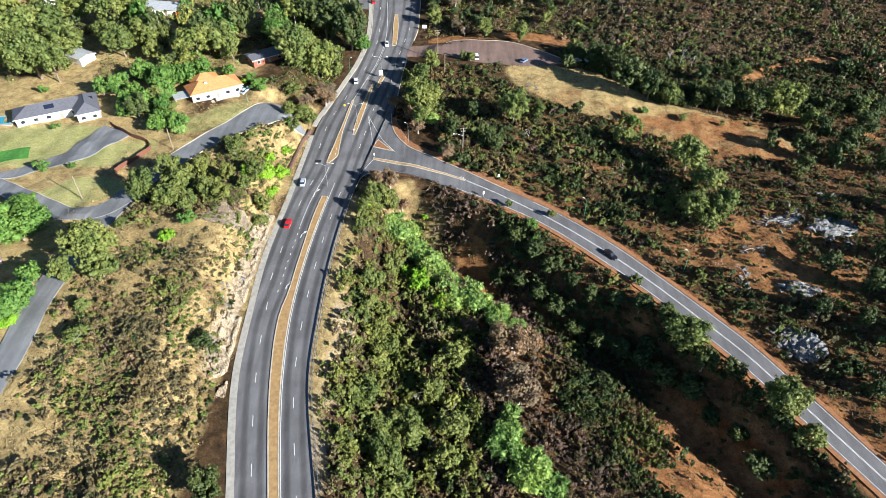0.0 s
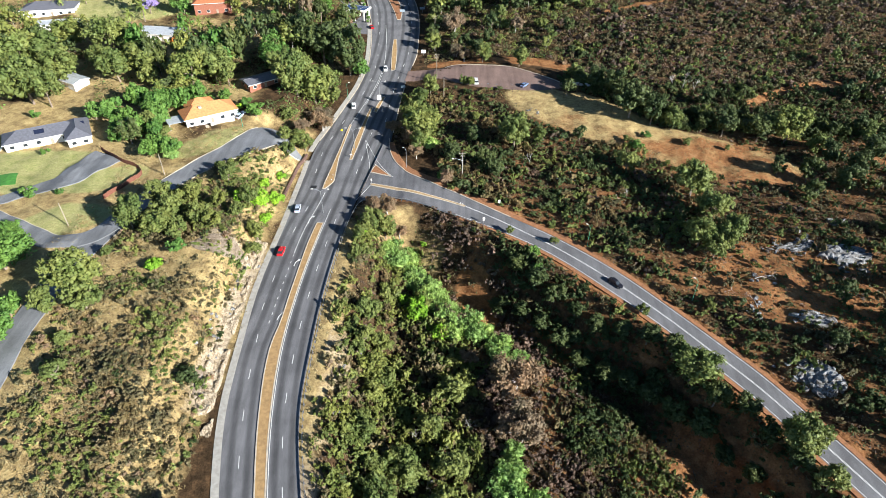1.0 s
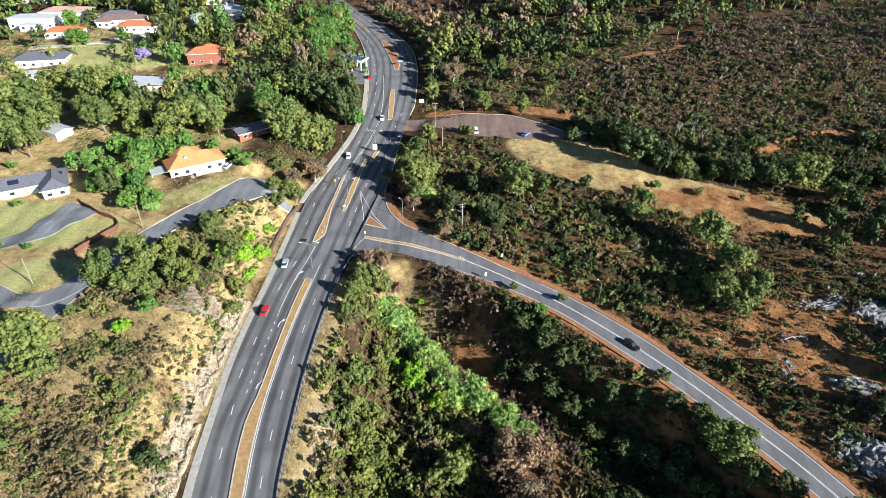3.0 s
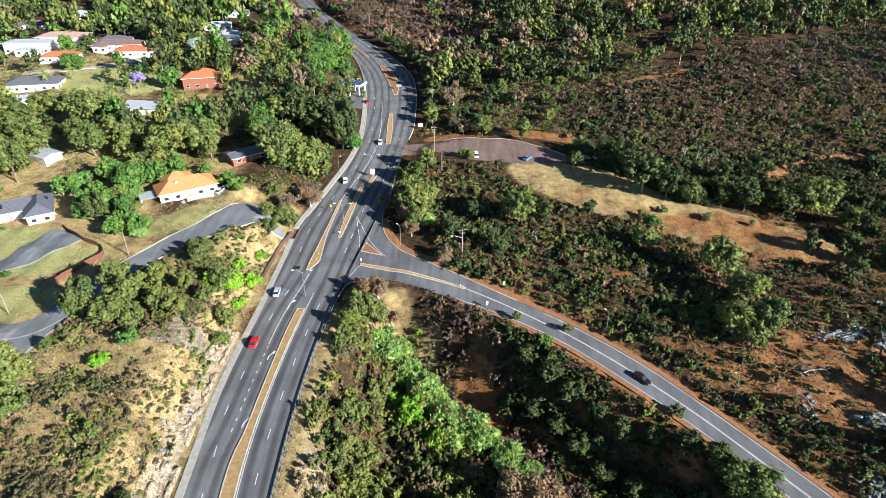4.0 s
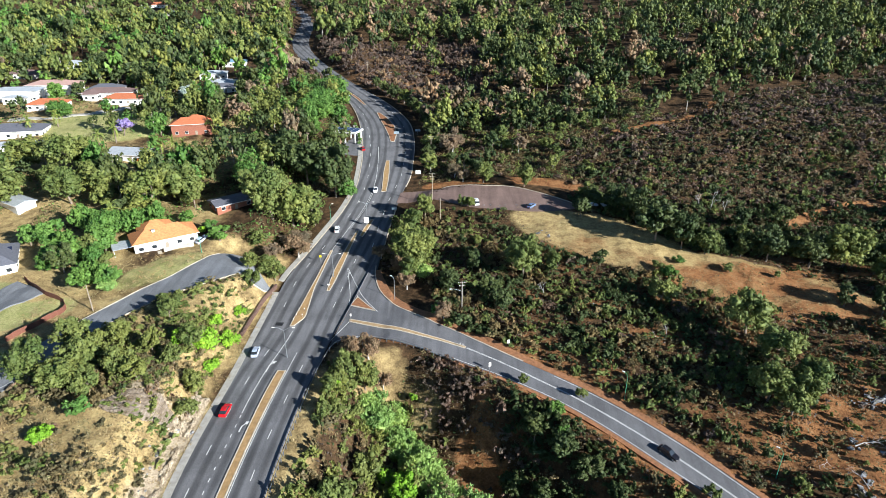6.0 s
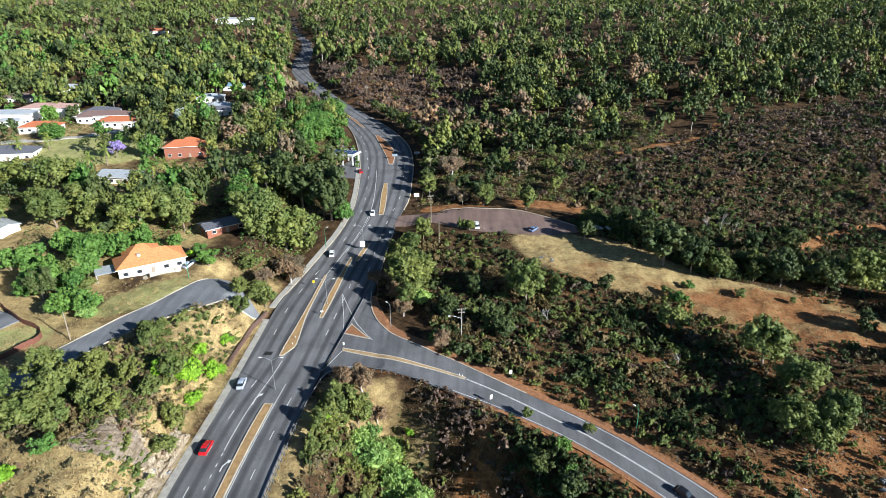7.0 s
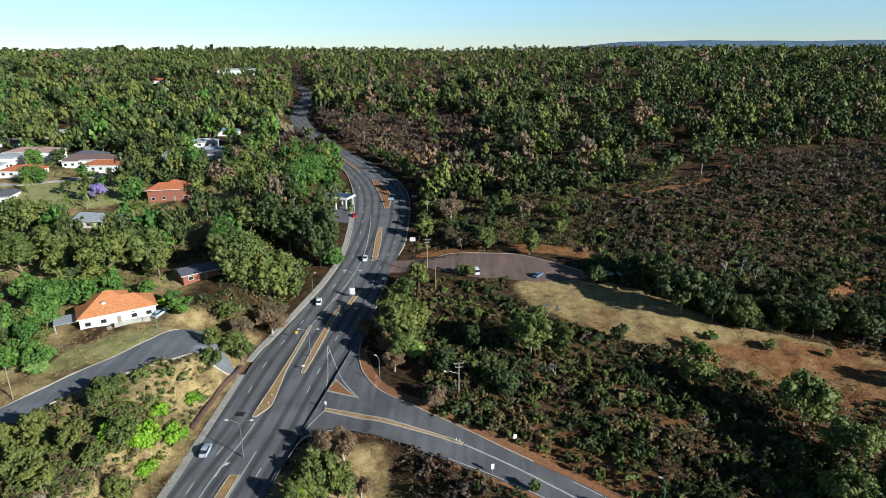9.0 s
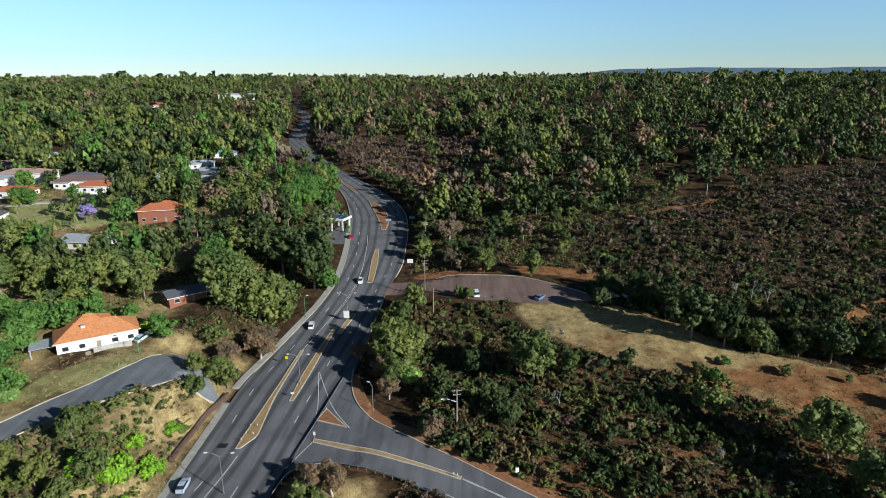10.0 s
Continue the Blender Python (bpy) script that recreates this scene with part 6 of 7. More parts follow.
thicket(-114, -54, 48, 214, 1.3, lambda x, y: bank(x, y) * (1.1 - 0.95 * bank_open(x, y)), 0.6, 2.0, 96,
        ((M_SCRUB, 0.95, DRY), (M_GUM, lambda x, y: 0.85 + 0.5 * smooth(150, 165, y), OLIVE), (M_BROWN, lambda x, y: 0.55 - 0.2 * smooth(150, 165, y), DRY), (M_GUM_DARK, 0.5, DARK), (M_SCRUB_DARK, 0.35, BURNT)), 0.75, 0.3)
brush(-114, -56, 48, 160, 6.5, lambda x, y: bank(x, y) * (0.9 - 0.75 * bank_open(x, y)), 1.5, 0.6, 0.2, 184, ((M_SCRUB, 0.4, DRY), (M_BROWN, 0.4, DRY), (M_STRAW, 0.2, "pale dead grass on the bank")), 0.6)
# fine litter growth under the shrubs
brush(-28, 108, 58, 182, 4.5, lambda x, y: (1 - 0.8 * smooth(0.3, 0.8, zones(x, y)[2])) * (x > road_right(y) + 2.5) * (off_line(x, y, BRANCH)[0] > 7) * south_side(x, y), 1.6, 0.6, 0.24, 181, ((M_SCRUB, 0.4, DRY), (M_SCRUB_DARK, 0.35, BURNT), (M_GUM_DARK, 0.25, DARK)), 0.5)
brush(-22, 170, 66, 256, 3.5, lambda x, y: (1 - 0.7 * zones(x, y)[2]) * (1 - zones(x, y)[0]) * north_side(x, y), 1.7, 0.7, 0.26, 182, ((M_SCRUB, 0.4, DRY), (M_SCRUB_DARK, 0.25, BURNT), (M_GUM_DARK, 0.35, DARK)), 0.4)
brush(46, 280, 245, 400, 2.2, lambda x, y: low_scrub(x, y) * (1 - 0.9 * zones(x, y)[2]), 2.0, 0.8, 0.4, 183, ((M_SCRUB_DARK, 0.5, BURNT), (M_SCRUB, 0.3, DRY), (M_GUM_DARK, 0.2, DARK)), 0.4)
# the burnt hillsides
thicket(46, 330, 240, 440, 2.2, lambda x, y: 0.9 * low_scrub(x, y) * (1 - 0.9 * zones(x, y)[2]) * smooth(360, 240, x), 0.6, 2.4, 101, ((M_SCRUB_DARK, lambda x, y: 0.62 + 0.35 * smooth(290, 330, y), BURNT), (M_SCRUB, 0.85, DRY), (M_GUM_DARK, 0.8, DARK), (M_GUM, lambda x, y: 0.75 - 0.35 * smooth(290, 330, y), OLIVE), (M_BROWN, 0.55, DRY)), 0.95, 0.5)
thicket(-110, 40, 395, 590, 2.5, lambda x, y: 0.85 * low_scrub(x, y) * verges(x, y), 0.6, 2.4, 106, ((M_SCRUB_DARK, 1.0, BURNT), (M_SCRUB, 0.4, DRY), (M_BROWN, 0.5, DRY)), 1.0, 0.6)
# under the trees
brush(-16, 105, 284, 400, 6, lambda x, y: (1 - low_scrub(x, y)) * verges(x, y) * (1 - zones(x, y)[2]), 2.8, 1.5, 0.32, 121, MIX, 0.2)
brush(-235, -48, 226, 400, 3.2, lambda x, y: verges(x, y) * off_houses(x, y) * (1 - 0.9 * zones(x, y)[1]) * (1 - 0.8 * smooth(0.4, 0.6, zones(x, y)[0])) * (off_line(x, y, STREET)[0] > 10), 3.4, 2.0, 0.4, 126,
      ((M_GUM, 0.34, "olive garden shrubs under the trees"), (M_LUSH, 0.26, "green garden shrubs under the trees"), (M_GUM_DARK, 0.26, "dark garden shrubs under the trees"), (M_SCRUB, 0.14, "dry garden shrubs under the trees")), 0.1)
tufts(-112, -53, 50, 215, 5200, lambda x, y: 0.75 * (off_line(x, y, STREET)[0] > 5) + 0 * x, 111, M_STRAW, "pale dry grass tufts on the bank")
tufts(-34, 20, 60, 186, 2200, lambda x, y: 0.8 * zones(x, y)[0], 112, M_STRAW, "pale dry grass tufts beside the guard rail")
tufts(0, 140, 190, 262, 4000, lambda x, y: 0.75 * zones(x, y)[0] + 0.25 * zones(x, y)[2], 113, M_STRAW, "short dry grass on the clearing", 0.3)
tufts(0, 140, 70, 190, 2600, lambda x, y: 0.5 * zones(x, y)[2], 114, M_BROWN, "rusty dead bracken on bare soil", 0.5)


# ---- rocks ----
def rock_mesh(seed, squash=0.6, cuts=2):
    bm = bmesh.new()
    bmesh.ops.create_icosphere(bm, subdivisions=cuts, radius=1.0)
    rng = random.Random(seed)
    planes = [(Vector((rng.gauss(0, 1), rng.gauss(0, 1), rng.gauss(0.3, 0.8))).normalized(), rng.uniform(0.38, 0.75)) for _ in range(13)]
    for v in bm.verts:
        for nrm, d in planes:
            over = v.co.dot(nrm) - d
            if over > 0:
                v.co -= nrm * over
        v.co *= 1 + 0.12 * noise.noise(v.co * 2.2 + Vector((seed, 0, 0))) + 0.07 * noise.noise(v.co * 6.0 + Vector((seed, 5, 0)))
        v.co.z *= squash
    me = bpy.data.meshes.new("boulder")
    bm.to_mesh(me)
    bm.free()
    me.materials.append(M_ROCK)
    return me


ROCKS = [rock_mesh(i, 0.42 + 0.07 * (i % 5), 3) for i in range(9)]
rng_r = random.Random(8)


def boulders(spots, label, group):
    """Clusters of boulders: centre, spread, count and size."""
    for cx, cy, spread, n, size in spots:
        for _ in range(n):
            x, y = cx + rng_r.gauss(0, spread), cy + rng_r.gauss(0, spread * 0.7)
            k = size * rng_r.uniform(0.45, 1.25)
            ob = new("boulder", rng_r.choice(ROCKS))
            ob.matrix_basis = Matrix.LocRotScale((x, y, height(x, y) + 0.12 * k), Euler((rng_r.uniform(-0.3, 0.3), rng_r.uniform(-0.3, 0.3), rng_r.uniform(0, 6.3))), (k * rng_r.uniform(0.8, 1.5), k, k * rng_r.uniform(0.7, 1.1)))
            tagged(ob, label, "boulder", group)


boulders([(120, 155.5, 2.8, 12, 2.6), (124, 152, 2.4, 8, 1.6), (113, 160.5, 2.4, 12, 1.4), (108, 158.5, 2.2, 10, 1.1), (102, 160, 2.0, 8, 0.9), (122, 149, 2.5, 10, 1.1), (127, 172, 2, 5, 1.5)],
         "pale weathered granite boulder on the stony slope", "granite outcrop")
boulders([(94, 113, 1.8, 8, 2.0), (98.5, 109, 1.6, 8, 2.3), (101, 131, 1.8, 8, 1.2), (105, 128, 1.6, 7, 1.3), (90, 117, 1.5, 6, 1.0), (92.5, 147, 2.2, 9, 1.0), (89, 137, 1.2, 8, 1.0), (87.5, 133.5, 1.2, 8, 0.9), (96, 110, 2.6, 10, 1.6)],
         "fractured granite boulder beside the side road", "granite beside the side road")
boulders([(-58.5, 108 + 6 * k, 1.5, 5, 0.8) for k in range(8)], "broken pale rock on the road cutting", "rocks of the cutting")
boulders([(-24.5, 96, 1.6, 7, 0.6), (-25, 108, 1.6, 7, 0.6), (-23, 118, 1.5, 5, 0.6)], "pale rubble stone on the embankment", "embankment stones")
boulders([(2 + 3.1 * k, 263.8 - 0.62 * k + 0.045 * k * k, 0.5, 2, 0.5) for k in range(15)], "edging rock along the car park", "car park edging")
boulders([(81, 303, 0.4, 2, 1.3)], "white-grey stone standing on the scrub slope", "slope stones")
boulders([(33, 239, 2.4, 9, 0.7), (45, 197, 2.5, 8, 0.6)], "sandy stone at the edge of the clearing", "clearing stones")


def outcrop(cx, cy, rx, ry, turn, rise, label, mat=None):
    """A low stepped sheet of bedrock lying on the slope, its rim running into the ground."""
    n, m = 44, 30
    c, s = math.cos(radians(turn)), math.sin(radians(turn))
    U, W = np.meshgrid(np.linspace(-1, 1, n), np.linspace(-1, 1, m))
    X, Y = cx + U * rx * c - W * ry * s, cy + U * rx * s + W * ry * c
    Z = graded(X, Y)[0]
    vs = []
    for u, w, x, y, z in zip(U.ravel(), W.ravel(), X.ravel(), Y.ravel(), Z.ravel()):
        k = noise.noise(Vector((u * 2.2, w * 5.5, cx)))
        edge = u * u + w * w + 0.5 * noise.noise(Vector((u * 2.5, w * 2.5, cy)))
        step = math.floor((0.55 * k + 0.5 - 0.3 * w) * 5) / 5
        vs.append((x, y, z + (rise * (0.25 + step) if edge < 0.85 else -0.25) + 0.06 * noise.noise(Vector((x, y, 0)) * 1.5)))
    s = Solid()
    s.add(vs, [(j * n + i, j * n + i + 1, (j + 1) * n + i + 1, (j + 1) * n + i) for j in range(m - 1) for i in range(n - 1)])
    tagged(new("rock_outcrop", s.mesh("rock_outcrop", mat or M_SLAB)), label, "rock")


outcrop(-65.5, 144.5, 7.0, 4.2, 20, 0.5, "grey layered rock slab on the dry bank")
outcrop(-57.5, 100, 1.6, 5.0, 5, 0.4, "pale flat rock at the foot of the cutting")


outcrop(121.5, 155, 7.5, 4.6, -10, 1.5, "broad fractured granite outcrop on red soil", M_ROCK)
outcrop(110, 159.5, 5.0, 2.6, 10, 0.9, "low fractured granite ledge on red soil", M_ROCK)
outcrop(97, 112.5, 4.4, 6.2, 35, 1.7, "steep pale granite outcrop above the side road", M_ROCK)
outcrop(103, 130.5, 4.6, 3.0, -25, 1.0, "broken granite ledge among low scrub", M_ROCK)


def rock_face(y0, y1, label):
    """The blasted rock of the road cutting: ledges and broken faces along the foot of the bank."""
    rows, cols = int((y1 - y0) / 0.45), 14
    Y, U = (a.T for a in np.meshgrid(np.linspace(y0, y1, rows + 1), np.linspace(0, 1, cols + 1)))
    wide = np.array([4.6 + 2.6 * noise.noise(Vector((y * 0.13, 3.1, 0))) for y in Y[:, 0]])[:, None]
    X = road_left(Y) - 2.3 - wide * U
    base, out = bed(X, Y), np.minimum(1, np.minimum(6 * U, 5 * (1 - U))) * smooth(y0, y0 + 5, Y) * smooth(y1, y1 - 5, Y)
    vs = []
    for x, y, z, o in zip(X.ravel(), Y.ravel(), base.ravel(), out.ravel()):
        ledge = math.floor((noise.noise(Vector((x * 0.55, y * 0.32, 7.0))) + 0.6) * 4) / 4
        o *= float(smooth(-0.28, 0.05, noise.noise(Vector((x * 0.3, y * 0.16, 2.0)))))
        vs.append((x, y, z - 0.35 + o * (0.45 + 0.95 * ledge + 0.3 * noise.noise(Vector((x * 1.7, y * 1.7, 0))))))
    n = cols + 1
    s = Solid().add(vs, [(j * n + i, (j + 1) * n + i, (j + 1) * n + i + 1, j * n + i + 1) for j in range(rows) for i in range(cols)])
    structure("rock_face", s.mesh("rock_face", M_CREAMROCK), label, "rock face")


def cream_build(n, l, b):
    streak, fine = noise_at(n, l, 0.7, 6, 0.75, (1.4, 0.6, 1.5)), noise_at(n, l, 2.6, 5, 0.7)
    c = ramp(n, l, streak, [(0.34, (0.12, 0.085, 0.05)), (0.47, (0.33, 0.26, 0.175)), (0.62, (0.5, 0.43, 0.32)), (0.75, (0.3, 0.23, 0.145))])
    c = mixed(n, l, 1.0, c, ramp(n, l, fine, [(0.32, (0.5, 0.46, 0.42)), (0.6, (1.15, 1.15, 1.15))]), "MULTIPLY")
    l.new(c, b.inputs["Base Color"])
    relief(n, l, b, fine, 0.8, 0.3)


M_CREAMROCK = material("cream_rock", cream_build, 0.9, 0, 0.2)
rock_face(84, 160, "broken cream rock face of the road cutting")


# ---- dead wood ----
def dead_tree(x, y, tall, label="bare grey dead tree with forking limbs", fallen=False, seed=0):
    rng = random.Random(seed)
    s = Solid()

    def grow(a, way, length, r, depth):
        b = a + way * length
        s.tube(a, b, r, r * 0.6, 5)
        if depth:
            for _ in range(2 + (rng.random() < 0.5)):
                w = (way + Vector((rng.gauss(0, 0.55), rng.gauss(0, 0.55), rng.gauss(0.05, 0.35)))).normalized()
                grow(b, w, length * rng.uniform(0.55, 0.85), r * 0.55, depth - 1)
    grow(Vector((0, 0, -0.4)), Vector((0.1, 0.05, 1)).normalized(), tall * 0.26, tall * 0.017, 5)
    ob = holder("dead_tree", pose(x, y, height(x, y) + (0.5 if fallen else 0), 82 if fallen else 0, 0, seed * 77 % 360))
    tagged(ob, label, "dead tree")
    part("trunk", s.mesh("trunk", M_DEADWOOD), ob)


for k, (x, y, tall) in enumerate([(-7, 96, 7), (3, 92, 8), (-4, 84, 7), (6, 101, 6), (101, 260, 9), (106, 259, 8), (97, 262, 8), (62, 186, 5), (30, 205, 6)]):
    dead_tree(x, y, tall, seed=k + 1)
for k, (x, y, tall) in enumerate([(92, 146, 9), (89, 136, 8), (61, 184, 7), (84, 143, 5), (100, 159, 6)]):
    dead_tree(x, y, tall, "fallen bleached log with broken limbs on bare soil", True, k + 20)


# ---- poles, lamps and signs ----
def power_pole(x, y, tall, turn=0.0, arm=True, lamp=False, label="weathered timber power pole with cross-arms", mat=None):
    ob = holder("power_pole", pose(x, y, height(x, y), 0, 0, turn))
    tagged(ob, label, "power pole", "power poles")
    part("pole", Solid().tube((0, 0, -1), (0, 0, tall), 0.17, 0.12, 8).mesh("pole", mat or M_WOODPOLE), ob)
    if arm:
        for z, half in ((tall - 0.35, 1.25), (tall - 1.4, 0.9)):
            part("crossarm", Solid().box(-half, -0.07, z - 0.06, half, 0.07, z + 0.06, 0, 0.02).mesh("crossarm", M_WOODPOLE), ob)
            for k in (-0.9, -0.45, 0.45, 0.9):
                part("insulator", Solid().tube((k * half, 0, z + 0.06), (k * half, 0, z + 0.24), 0.05, 0.035, 6).mesh("insulator", M_WHITE), ob)
    if lamp:
        a = part("lamp_arm", Solid().tube((0, 0, tall - 3.2), (-2.2, 0, tall - 2.3), 0.05, 0.04, 6).tube((-2.2, 0, tall - 2.3), (-3.2, 0, tall - 2.2), 0.04, 0.04, 6).mesh("lamp_arm", M_STEEL), ob)
        part("lamp_head", Solid().box(-3.7, -0.14, tall - 2.3, -3.1, 0.14, tall - 2.12, 0, 0.04).mesh("lamp_head", M_WHITE), a)
    return ob


def street_lamp(x, y, tall, turn=0.0, double=False, colour=None, reach=2.4):
    ob = holder("street_lamp", pose(x, y, height(x, y) + 0.1, 0, 0, turn))
    tagged(ob, "tall grey double-armed street lamp on the island" if double else "grey single-armed street lamp", "street lamp", "street lamps")
    part("pole", Solid().tube((0, 0, -0.6), (0, 0, 1.2), 0.12, 0.11, 8).tube((0, 0, 1.2), (0, 0, tall), 0.09, 0.06, 8).mesh("pole", colour or M_STEEL), ob)
    for sgn in ((1, -1) if double else (1,)):
        a = part("arm", Solid().tube((0, 0, tall - 0.1), (sgn * reach * 0.6, 0, tall + 0.75), 0.05, 0.045, 6).tube((sgn * reach * 0.6, 0, tall + 0.75), (sgn * reach, 0, tall + 0.85), 0.045, 0.04, 6).mesh("arm", colour or M_STEEL), ob)
        part("lamp_head", Solid().box(sgn * reach - 0.1 if sgn > 0 else sgn * reach - 0.6, -0.15, tall + 0.76, sgn * reach + 0.6 if sgn > 0 else sgn * reach + 0.1, 0.15, tall + 0.94, 0, 0.05).mesh("lamp_head", M_WHITE), a)
    return ob


def road_sign(x, y, tall, w, hgt, mat, label, turn=0.0, round_top=False):
    ob = holder("road_sign", pose(x, y, height(x, y), 0, 0, turn))
    tagged(ob, label, "road sign", "road signs")
    part("post", Solid().tube((0, 0, -0.5), (0, 0, tall), 0.05, 0.05, 6).mesh("post", M_STEEL), ob)
    part("plate", Solid().box(-w / 2, -0.07, tall - hgt, w / 2, -0.04, tall, 0, 0.01).mesh("plate", mat), ob)
    return ob


M_YELLOW = plain("yellow_sign", (0.75, 0.6, 0.02), 0.5)
M_GREENPAINT = plain("green_paint", (0.08, 0.28, 0.16), 0.5)
M_SIGNBLUE = plain("blue_grey_sign", (0.3, 0.36, 0.4), 0.5)
power_pole(5.1, 196, 9.5, 8, True, True, "pale timber power pole with cross-arms and a lamp arm", M_PALEBARK)
power_pole(-5.5, 267.5, 11, 10, True, False)
power_pole(-2.2, 254, 8.5, 0, False, False, "bare pale timber stay pole on the knoll")
power_pole(-7.5, 318.6, 9.5, 12, True, False)
power_pole(-14.5, 379, 9.5, 20, True, False)
power_pole(-37, 437, 9.5, 20, True, False)
power_pole(-54, 462, 9.5, 25, True, False)
power_pole(-94.1, 181, 8, 0, False, False, "leaning pale timber pole at the street edge")
power_pole(-111.5, 151.5, 8, 0, False, False, "pale timber pole on the lawn island")
street_lamp(-36.1, 216, 7.8, 0, True)
street_lamp(-41.2, 173.8, 8.4, 0, True)
street_lamp(-29.6, 253, 8.2, 0, True)
street_lamp(-15.3, 203.6, 7, 150, False, None, 0.9)
street_lamp(-43.6, 254.6, 6.5, 20, False, M_GREENPAINT, 0.8)
street_lamp(44.9, 162.6, 7, 140, False, M_GREENPAINT, 1.0)
street_lamp(72, 139.8, 7, 140, False, M_GREENPAINT, 1.0)
street_lamp(-77, 214.5, 5.5, 200, False, M_GREENPAINT, 0.6)
road_sign(-42.2, 226, 2.7, 0.8, 0.8, M_YELLOW, "yellow diamond-like warning sign on the island")
road_sign(17.6, 181.4, 2.4, 0.8, 1.1, M_WHITE, "white road sign at the edge of the side road", 20)
road_sign(12.0, 171.6, 2.4, 0.7, 1.3, M_WHITE, "white road sign beside the side road's barrier", 20)
road_sign(-27.0, 191.7, 2.3, 0.5, 0.9, M_WHITE, "white keep-clear sign on the island's nose")
road_sign(-36.5, 209.5, 1.6, 0.9, 0.5, M_WHITE, "white sign on the lamp island")
road_sign(-29.8, 252, 3.6, 1.8, 2.4, M_WHITE, "large pale sign board on the lamp post's island")
road_sign(-25.6, 343, 3.0, 2.6, 1.2, M_SIGNBLUE, "pale sign board on the wide island")
road_sign(-15, 346, 3.2, 2.6, 1.2, M_SIGNBLUE, "pale sign board beside the road")
road_sign(-12.5, 296, 2.8, 2.2, 1.6, M_WHITE, "white notice board beside the car park entrance")
road_sign(-20.2, 262.5, 2.5, 2.0, 1.2, M_SIGNBLUE, "grey sign board at the kerb")
for k, (x, y) in enumerate([(-43.4, 191), (-43.1, 193.5), (-41.4, 193.2), (-43, 196.5), (-41.4, 196.5), (5.2, 180.6), (4.4, 180.9), (-26.7, 203.5)]):
    road_sign(x, y, 1.1, 0.22, 0.4, M_WHITE, "short white island marker post", 0)


# ---- vehicles ----
def car(x, y, turn, paint, label, category="car", long=4.5, wide=1.82, high=1.45, van=False):
    z = height(x, y)
    tilt = math.degrees(math.atan2(height(x - 1.2 * math.sin(radians(turn)), y + 1.2 * math.cos(radians(turn))) - height(x + 1.2 * math.sin(radians(turn)), y - 1.2 * math.cos(radians(turn))), 2.4))
    ob = holder(category, pose(x, y, z + 0.07, tilt, 0, turn))
    tagged(ob, label, category, "vehicles")
    L, W, H = long / 2, wide / 2, high
    # body: rings from tail to nose, each a width, belt height and sill
    s = Solid()
    if van:
        prof_ = [(-L, 0.9, 1.0), (-L + 0.15, 0.97, 1.1), (-0.4, 1.0, 1.1), (L - 1.0, 1.0, 1.08), (L - 0.25, 0.95, 0.95), (L, 0.82, 0.75)]
        cab = [(-L + 0.1, 0.88), (-L + 0.25, 0.9), (L - 1.9, 0.9), (L - 1.1, 0.86)]
        tops = [(-L + 0.2, 0.8), (-L + 0.3, 0.82), (L - 2.2, 0.82), (L - 1.75, 0.78)]
    else:
        prof_ = [(-L, 0.84, 0.78), (-L + 0.2, 0.94, 0.92), (-0.5, 1.0, 0.95), (0.6, 1.0, 0.93), (L - 0.5, 0.95, 0.82), (L - 0.1, 0.86, 0.68), (L, 0.74, 0.6)]
        cab = [(-L + 0.35, 0.84), (-L + 0.8, 0.88), (0.3, 0.88), (1.05, 0.84)]
        tops = [(-L + 0.95, 0.68), (-L + 1.2, 0.72), (-0.1, 0.72), (0.25, 0.68)]
    rings = []
    for yy_, w, belt in prof_:
        b = belt
        rings.append([(-w * W, yy_, 0.28), (-w * W * 1.0, yy_, b * 0.72), (-w * W * 0.9, yy_, b), (w * W * 0.9, yy_, b), (w * W, yy_, b * 0.72), (w * W, yy_, 0.28)])
    v = [p for r in rings for p in r]
    f = [(6 * i + j, 6 * i + (j + 1) % 6, 6 * i + 6 + (j + 1) % 6, 6 * i + 6 + j) for i in range(len(rings) - 1) for j in range(6)]
    f += [(5, 4, 3, 2, 1, 0), tuple(6 * (len(rings) - 1) + j for j in range(6))]
    s.add(v, f)
    part("body", s.mesh("body", paint), ob)
    belt = 0.93 if not van else 1.08
    g = Solid()
    low = [(-cab[0][1] * W, cab[0][0], belt - 0.04), (cab[0][1] * W, cab[0][0], belt - 0.04), (cab[3][1] * W, cab[3][0], belt - 0.08), (-cab[3][1] * W, cab[3][0], belt - 0.08)]
    up = [(-tops[0][1] * W, tops[0][0], H - 0.04), (tops[0][1] * W, tops[0][0], H - 0.04), (tops[3][1] * W, tops[3][0], H - 0.04), (-tops[3][1] * W, tops[3][0], H - 0.04)]
    g.add(low + up, [(0, 1, 5, 4), (1, 2, 6, 5), (2, 3, 7, 6), (3, 0, 4, 7), (4, 5, 6, 7)])
    part("cabin_glass", g.mesh("cabin_glass", M_GLASS), ob, None, "dark tinted glass")
    r = Solid()
    r.add([(sx * tops[0][1] * W * 1.01, tops[0][0] - 0.02, H - 0.05) for sx in (-1, 1)] + [(sx * tops[3][1] * W * 1.01, tops[3][0] + 0.02, H - 0.05) for sx in (1, -1)]
          + [(sx * tops[1][1] * W * 0.9, tops[1][0], H + 0.02) for sx in (-1, 1)] + [(sx * tops[2][1] * W * 0.9, tops[2][0], H + 0.02) for sx in (1, -1)],
          [(0, 1, 5, 4), (1, 2, 6, 5), (2, 3, 7, 6), (3, 0, 4, 7), (4, 5, 6, 7)])
    part("roof", r.mesh("roof", paint), ob)
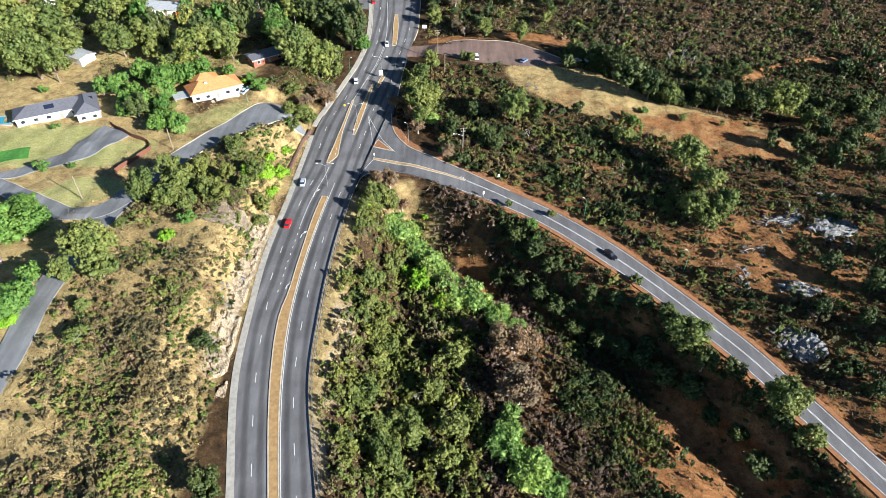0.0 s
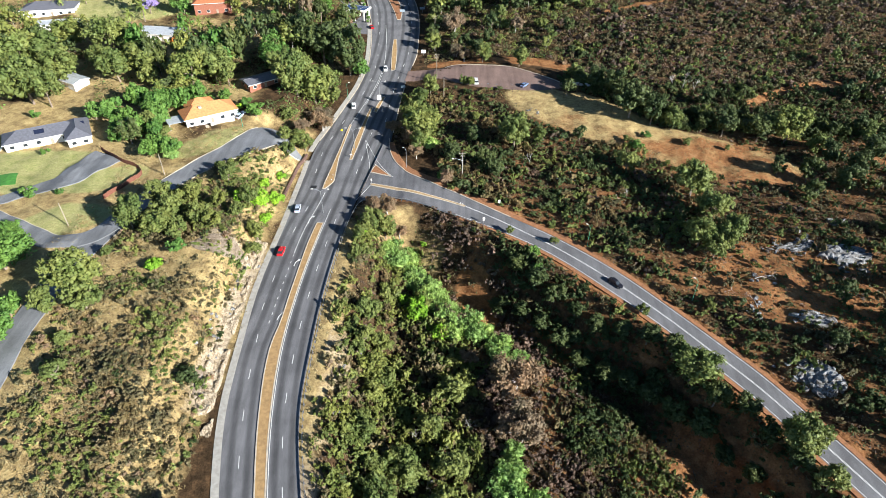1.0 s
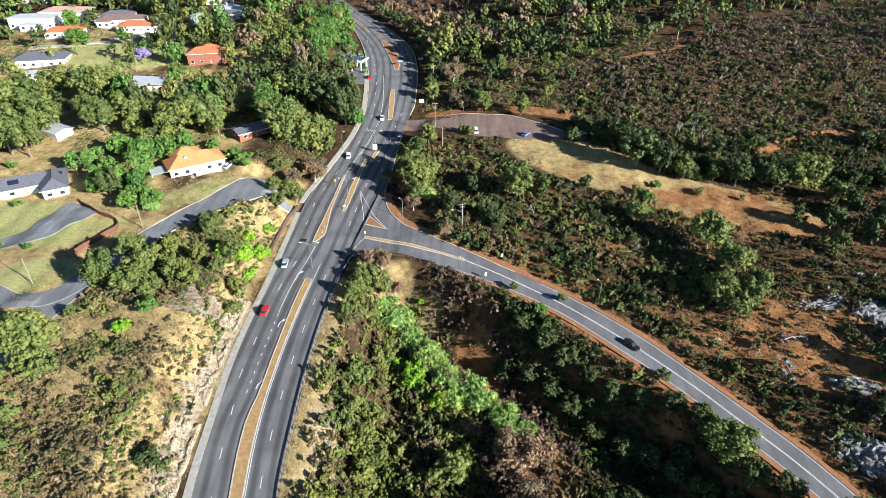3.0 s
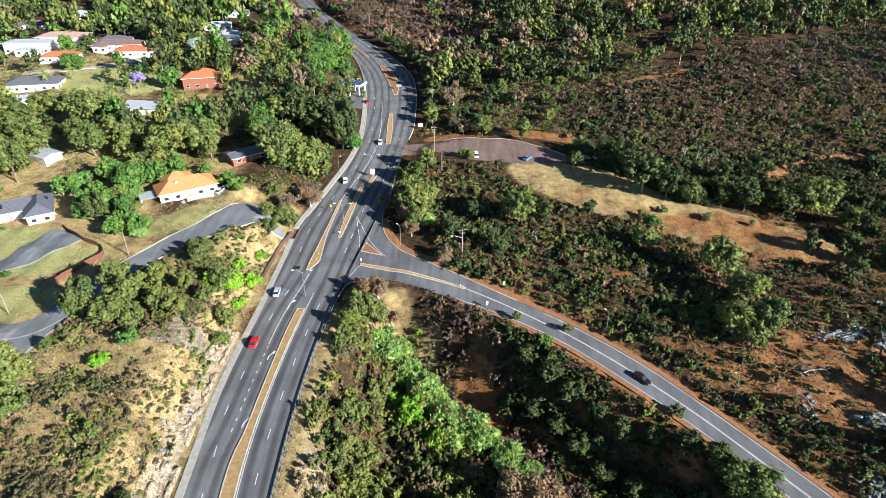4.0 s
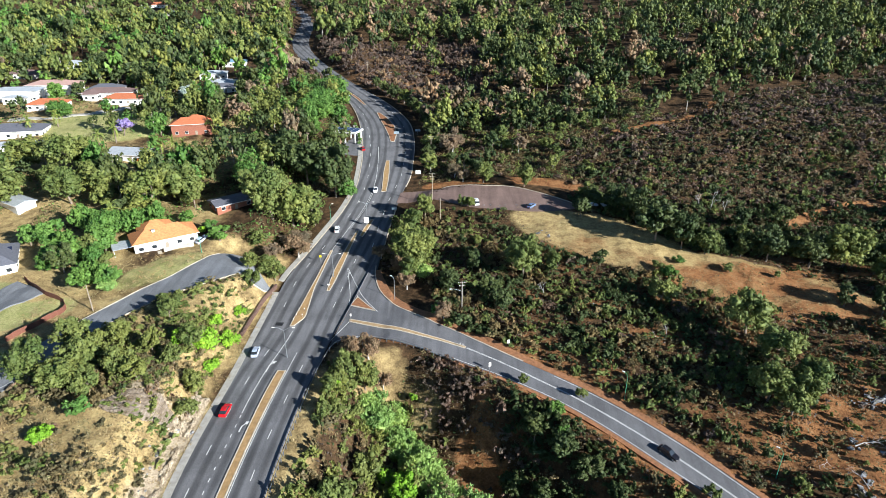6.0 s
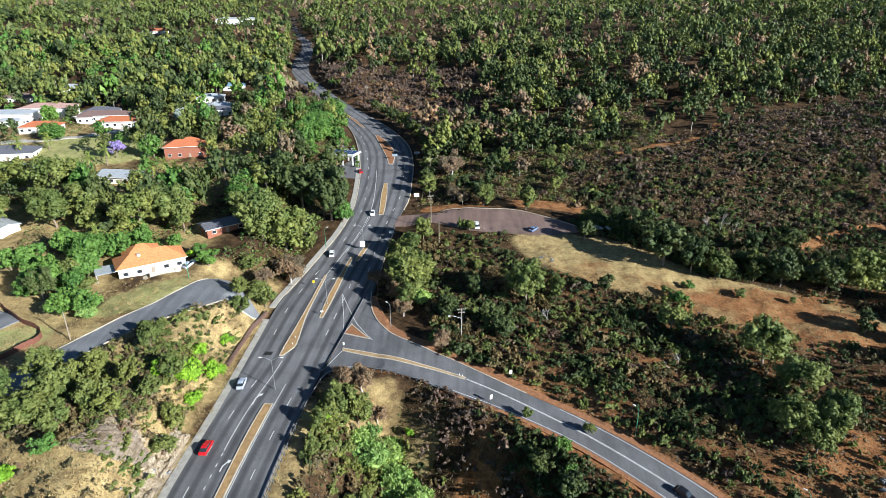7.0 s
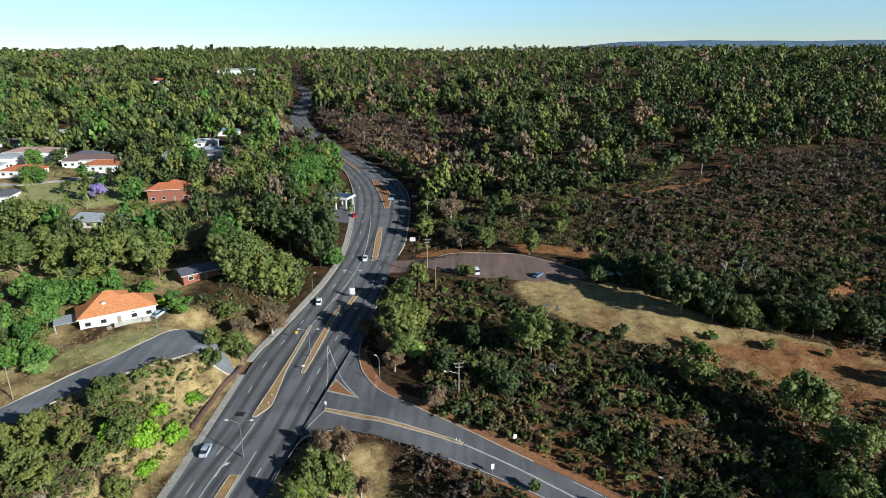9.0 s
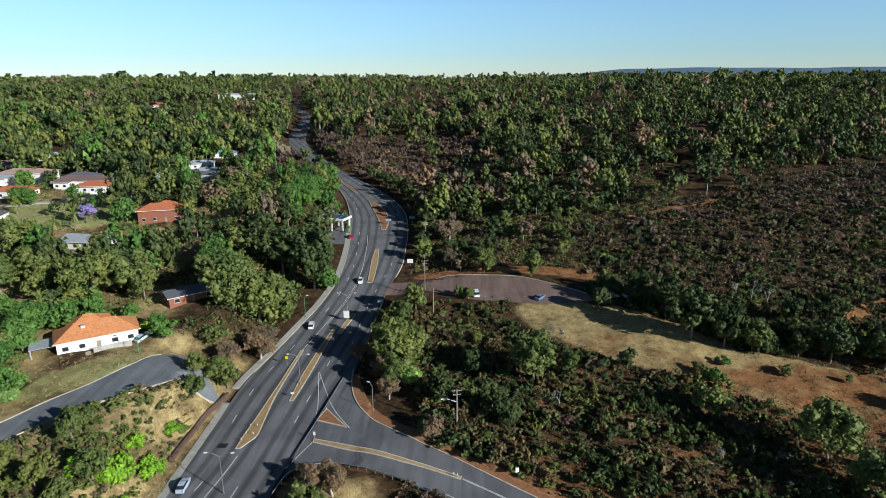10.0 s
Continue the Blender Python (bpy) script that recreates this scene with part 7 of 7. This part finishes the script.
    wheel_me = Solid().tube((-0.11, 0, 0), (0.11, 0, 0), 0.32, n=14).mesh("tyre", M_TYRE)
    rim_me = Solid().tube((-0.12, 0, 0), (0.12, 0, 0), 0.19, n=10).mesh("rim", M_STEEL)
    for sx in (-1, 1):
        for yy_ in (-L + 0.85, L - 0.85):
            w = part("wheel", wheel_me, ob, pose(sx * (W - 0.1), yy_, 0.32))
            part("rim", rim_me, w)
        part("headlight", Solid().box(sx * W * 0.62 - 0.16, L - 0.16, 0.56, sx * W * 0.62 + 0.16, L - 0.02, 0.68, 0, 0.02).mesh("headlight", M_WHITE), ob)
        part("tail_light", Solid().box(sx * W * 0.68 - 0.14, -L - 0.02, 0.66, sx * W * 0.68 + 0.14, -L + 0.06, 0.8, 0, 0.02).mesh("tail_light", M_RED), ob)
        part("mirror", Solid().box(sx * W * 1.04 - 0.08, 0.55, 0.9, sx * W * 1.04 + 0.08, 0.7, 1.02, 0, 0.02).mesh("mirror", paint), ob)
    return ob


def gloss(name, colour):
    return plain(name, colour, 0.25, 0.0, 0.06, 1.0, 0.5)


M_TYRE = plain("tyre_rubber", (0.025, 0.025, 0.026), 0.85)
M_RED = gloss("red_paint", (0.55, 0.015, 0.02))
M_CARWHITE, M_CARSILVER, M_CARBLUE, M_CARDARK = gloss("white_paint", (0.8, 0.8, 0.8)), gloss("silver_paint", (0.45, 0.5, 0.6)), gloss("blue_paint", (0.16, 0.22, 0.36)), gloss("black_paint", (0.015, 0.015, 0.02))
car(-50.3, 152.3, -2, M_RED, "bright red hatchback driving in the outer lane")
car(-50.0, 175.5, 4, M_CARSILVER, "silver-blue sedan driving in the outer lane")
car(-40.4, 248.5, 8, M_CARWHITE, "white sedan driving up the climbing road")
car(-29.6, 281.5, 184, M_CARWHITE, "white car beside the island's nose")
car(50.6, 145.6, 221, M_CARDARK, "black pickup driving down the side road", "car", 4.9, 1.85, 1.6)
car(11.6, 263.4, 8, M_CARWHITE, "white van parked at the car park's edge", "van", 4.9, 1.9, 2.0, True)
car(32.6, 259.8, -38, M_CARBLUE, "pale blue sedan parked on the car park")
car(-79.8, 222.8, -30, M_CARSILVER, "silver car parked beside the house")
car(-40.5, 326.5, 20, M_RED, "small red car leaving the forecourt", "car", 4.1)
for k in range(2):
    tbl = holder("picnic_shelter", pose(54.5 + 6.2 * k, 257.2 - 1.1 * k, height(54.5 + 6.2 * k, 257.2), 0, 0, 12))
    tagged(tbl, "small picnic shelter with a pale blue roof", "shelter", "picnic shelters")
    part("roof", roof_hip(Solid(), -2.2, -1.6, 2.2, 1.6, 2.3, 0.7, 0.2).mesh("roof", M_IRON), tbl)
    for px in (-1.9, 1.9):
        for py in (-1.3, 1.3):
            part("post", Solid().box(px - 0.06, py - 0.06, -0.4, px + 0.06, py + 0.06, 2.3).mesh("post", M_WOODPOLE), tbl)
    part("table", Solid().box(-0.9, -0.4, 0.7, 0.9, 0.4, 0.76, 0, 0.02).box(-0.7, -0.05, 0, -0.6, 0.05, 0.7).box(0.6, -0.05, 0, 0.7, 0.05, 0.7).mesh("table", M_WOODPOLE), tbl)
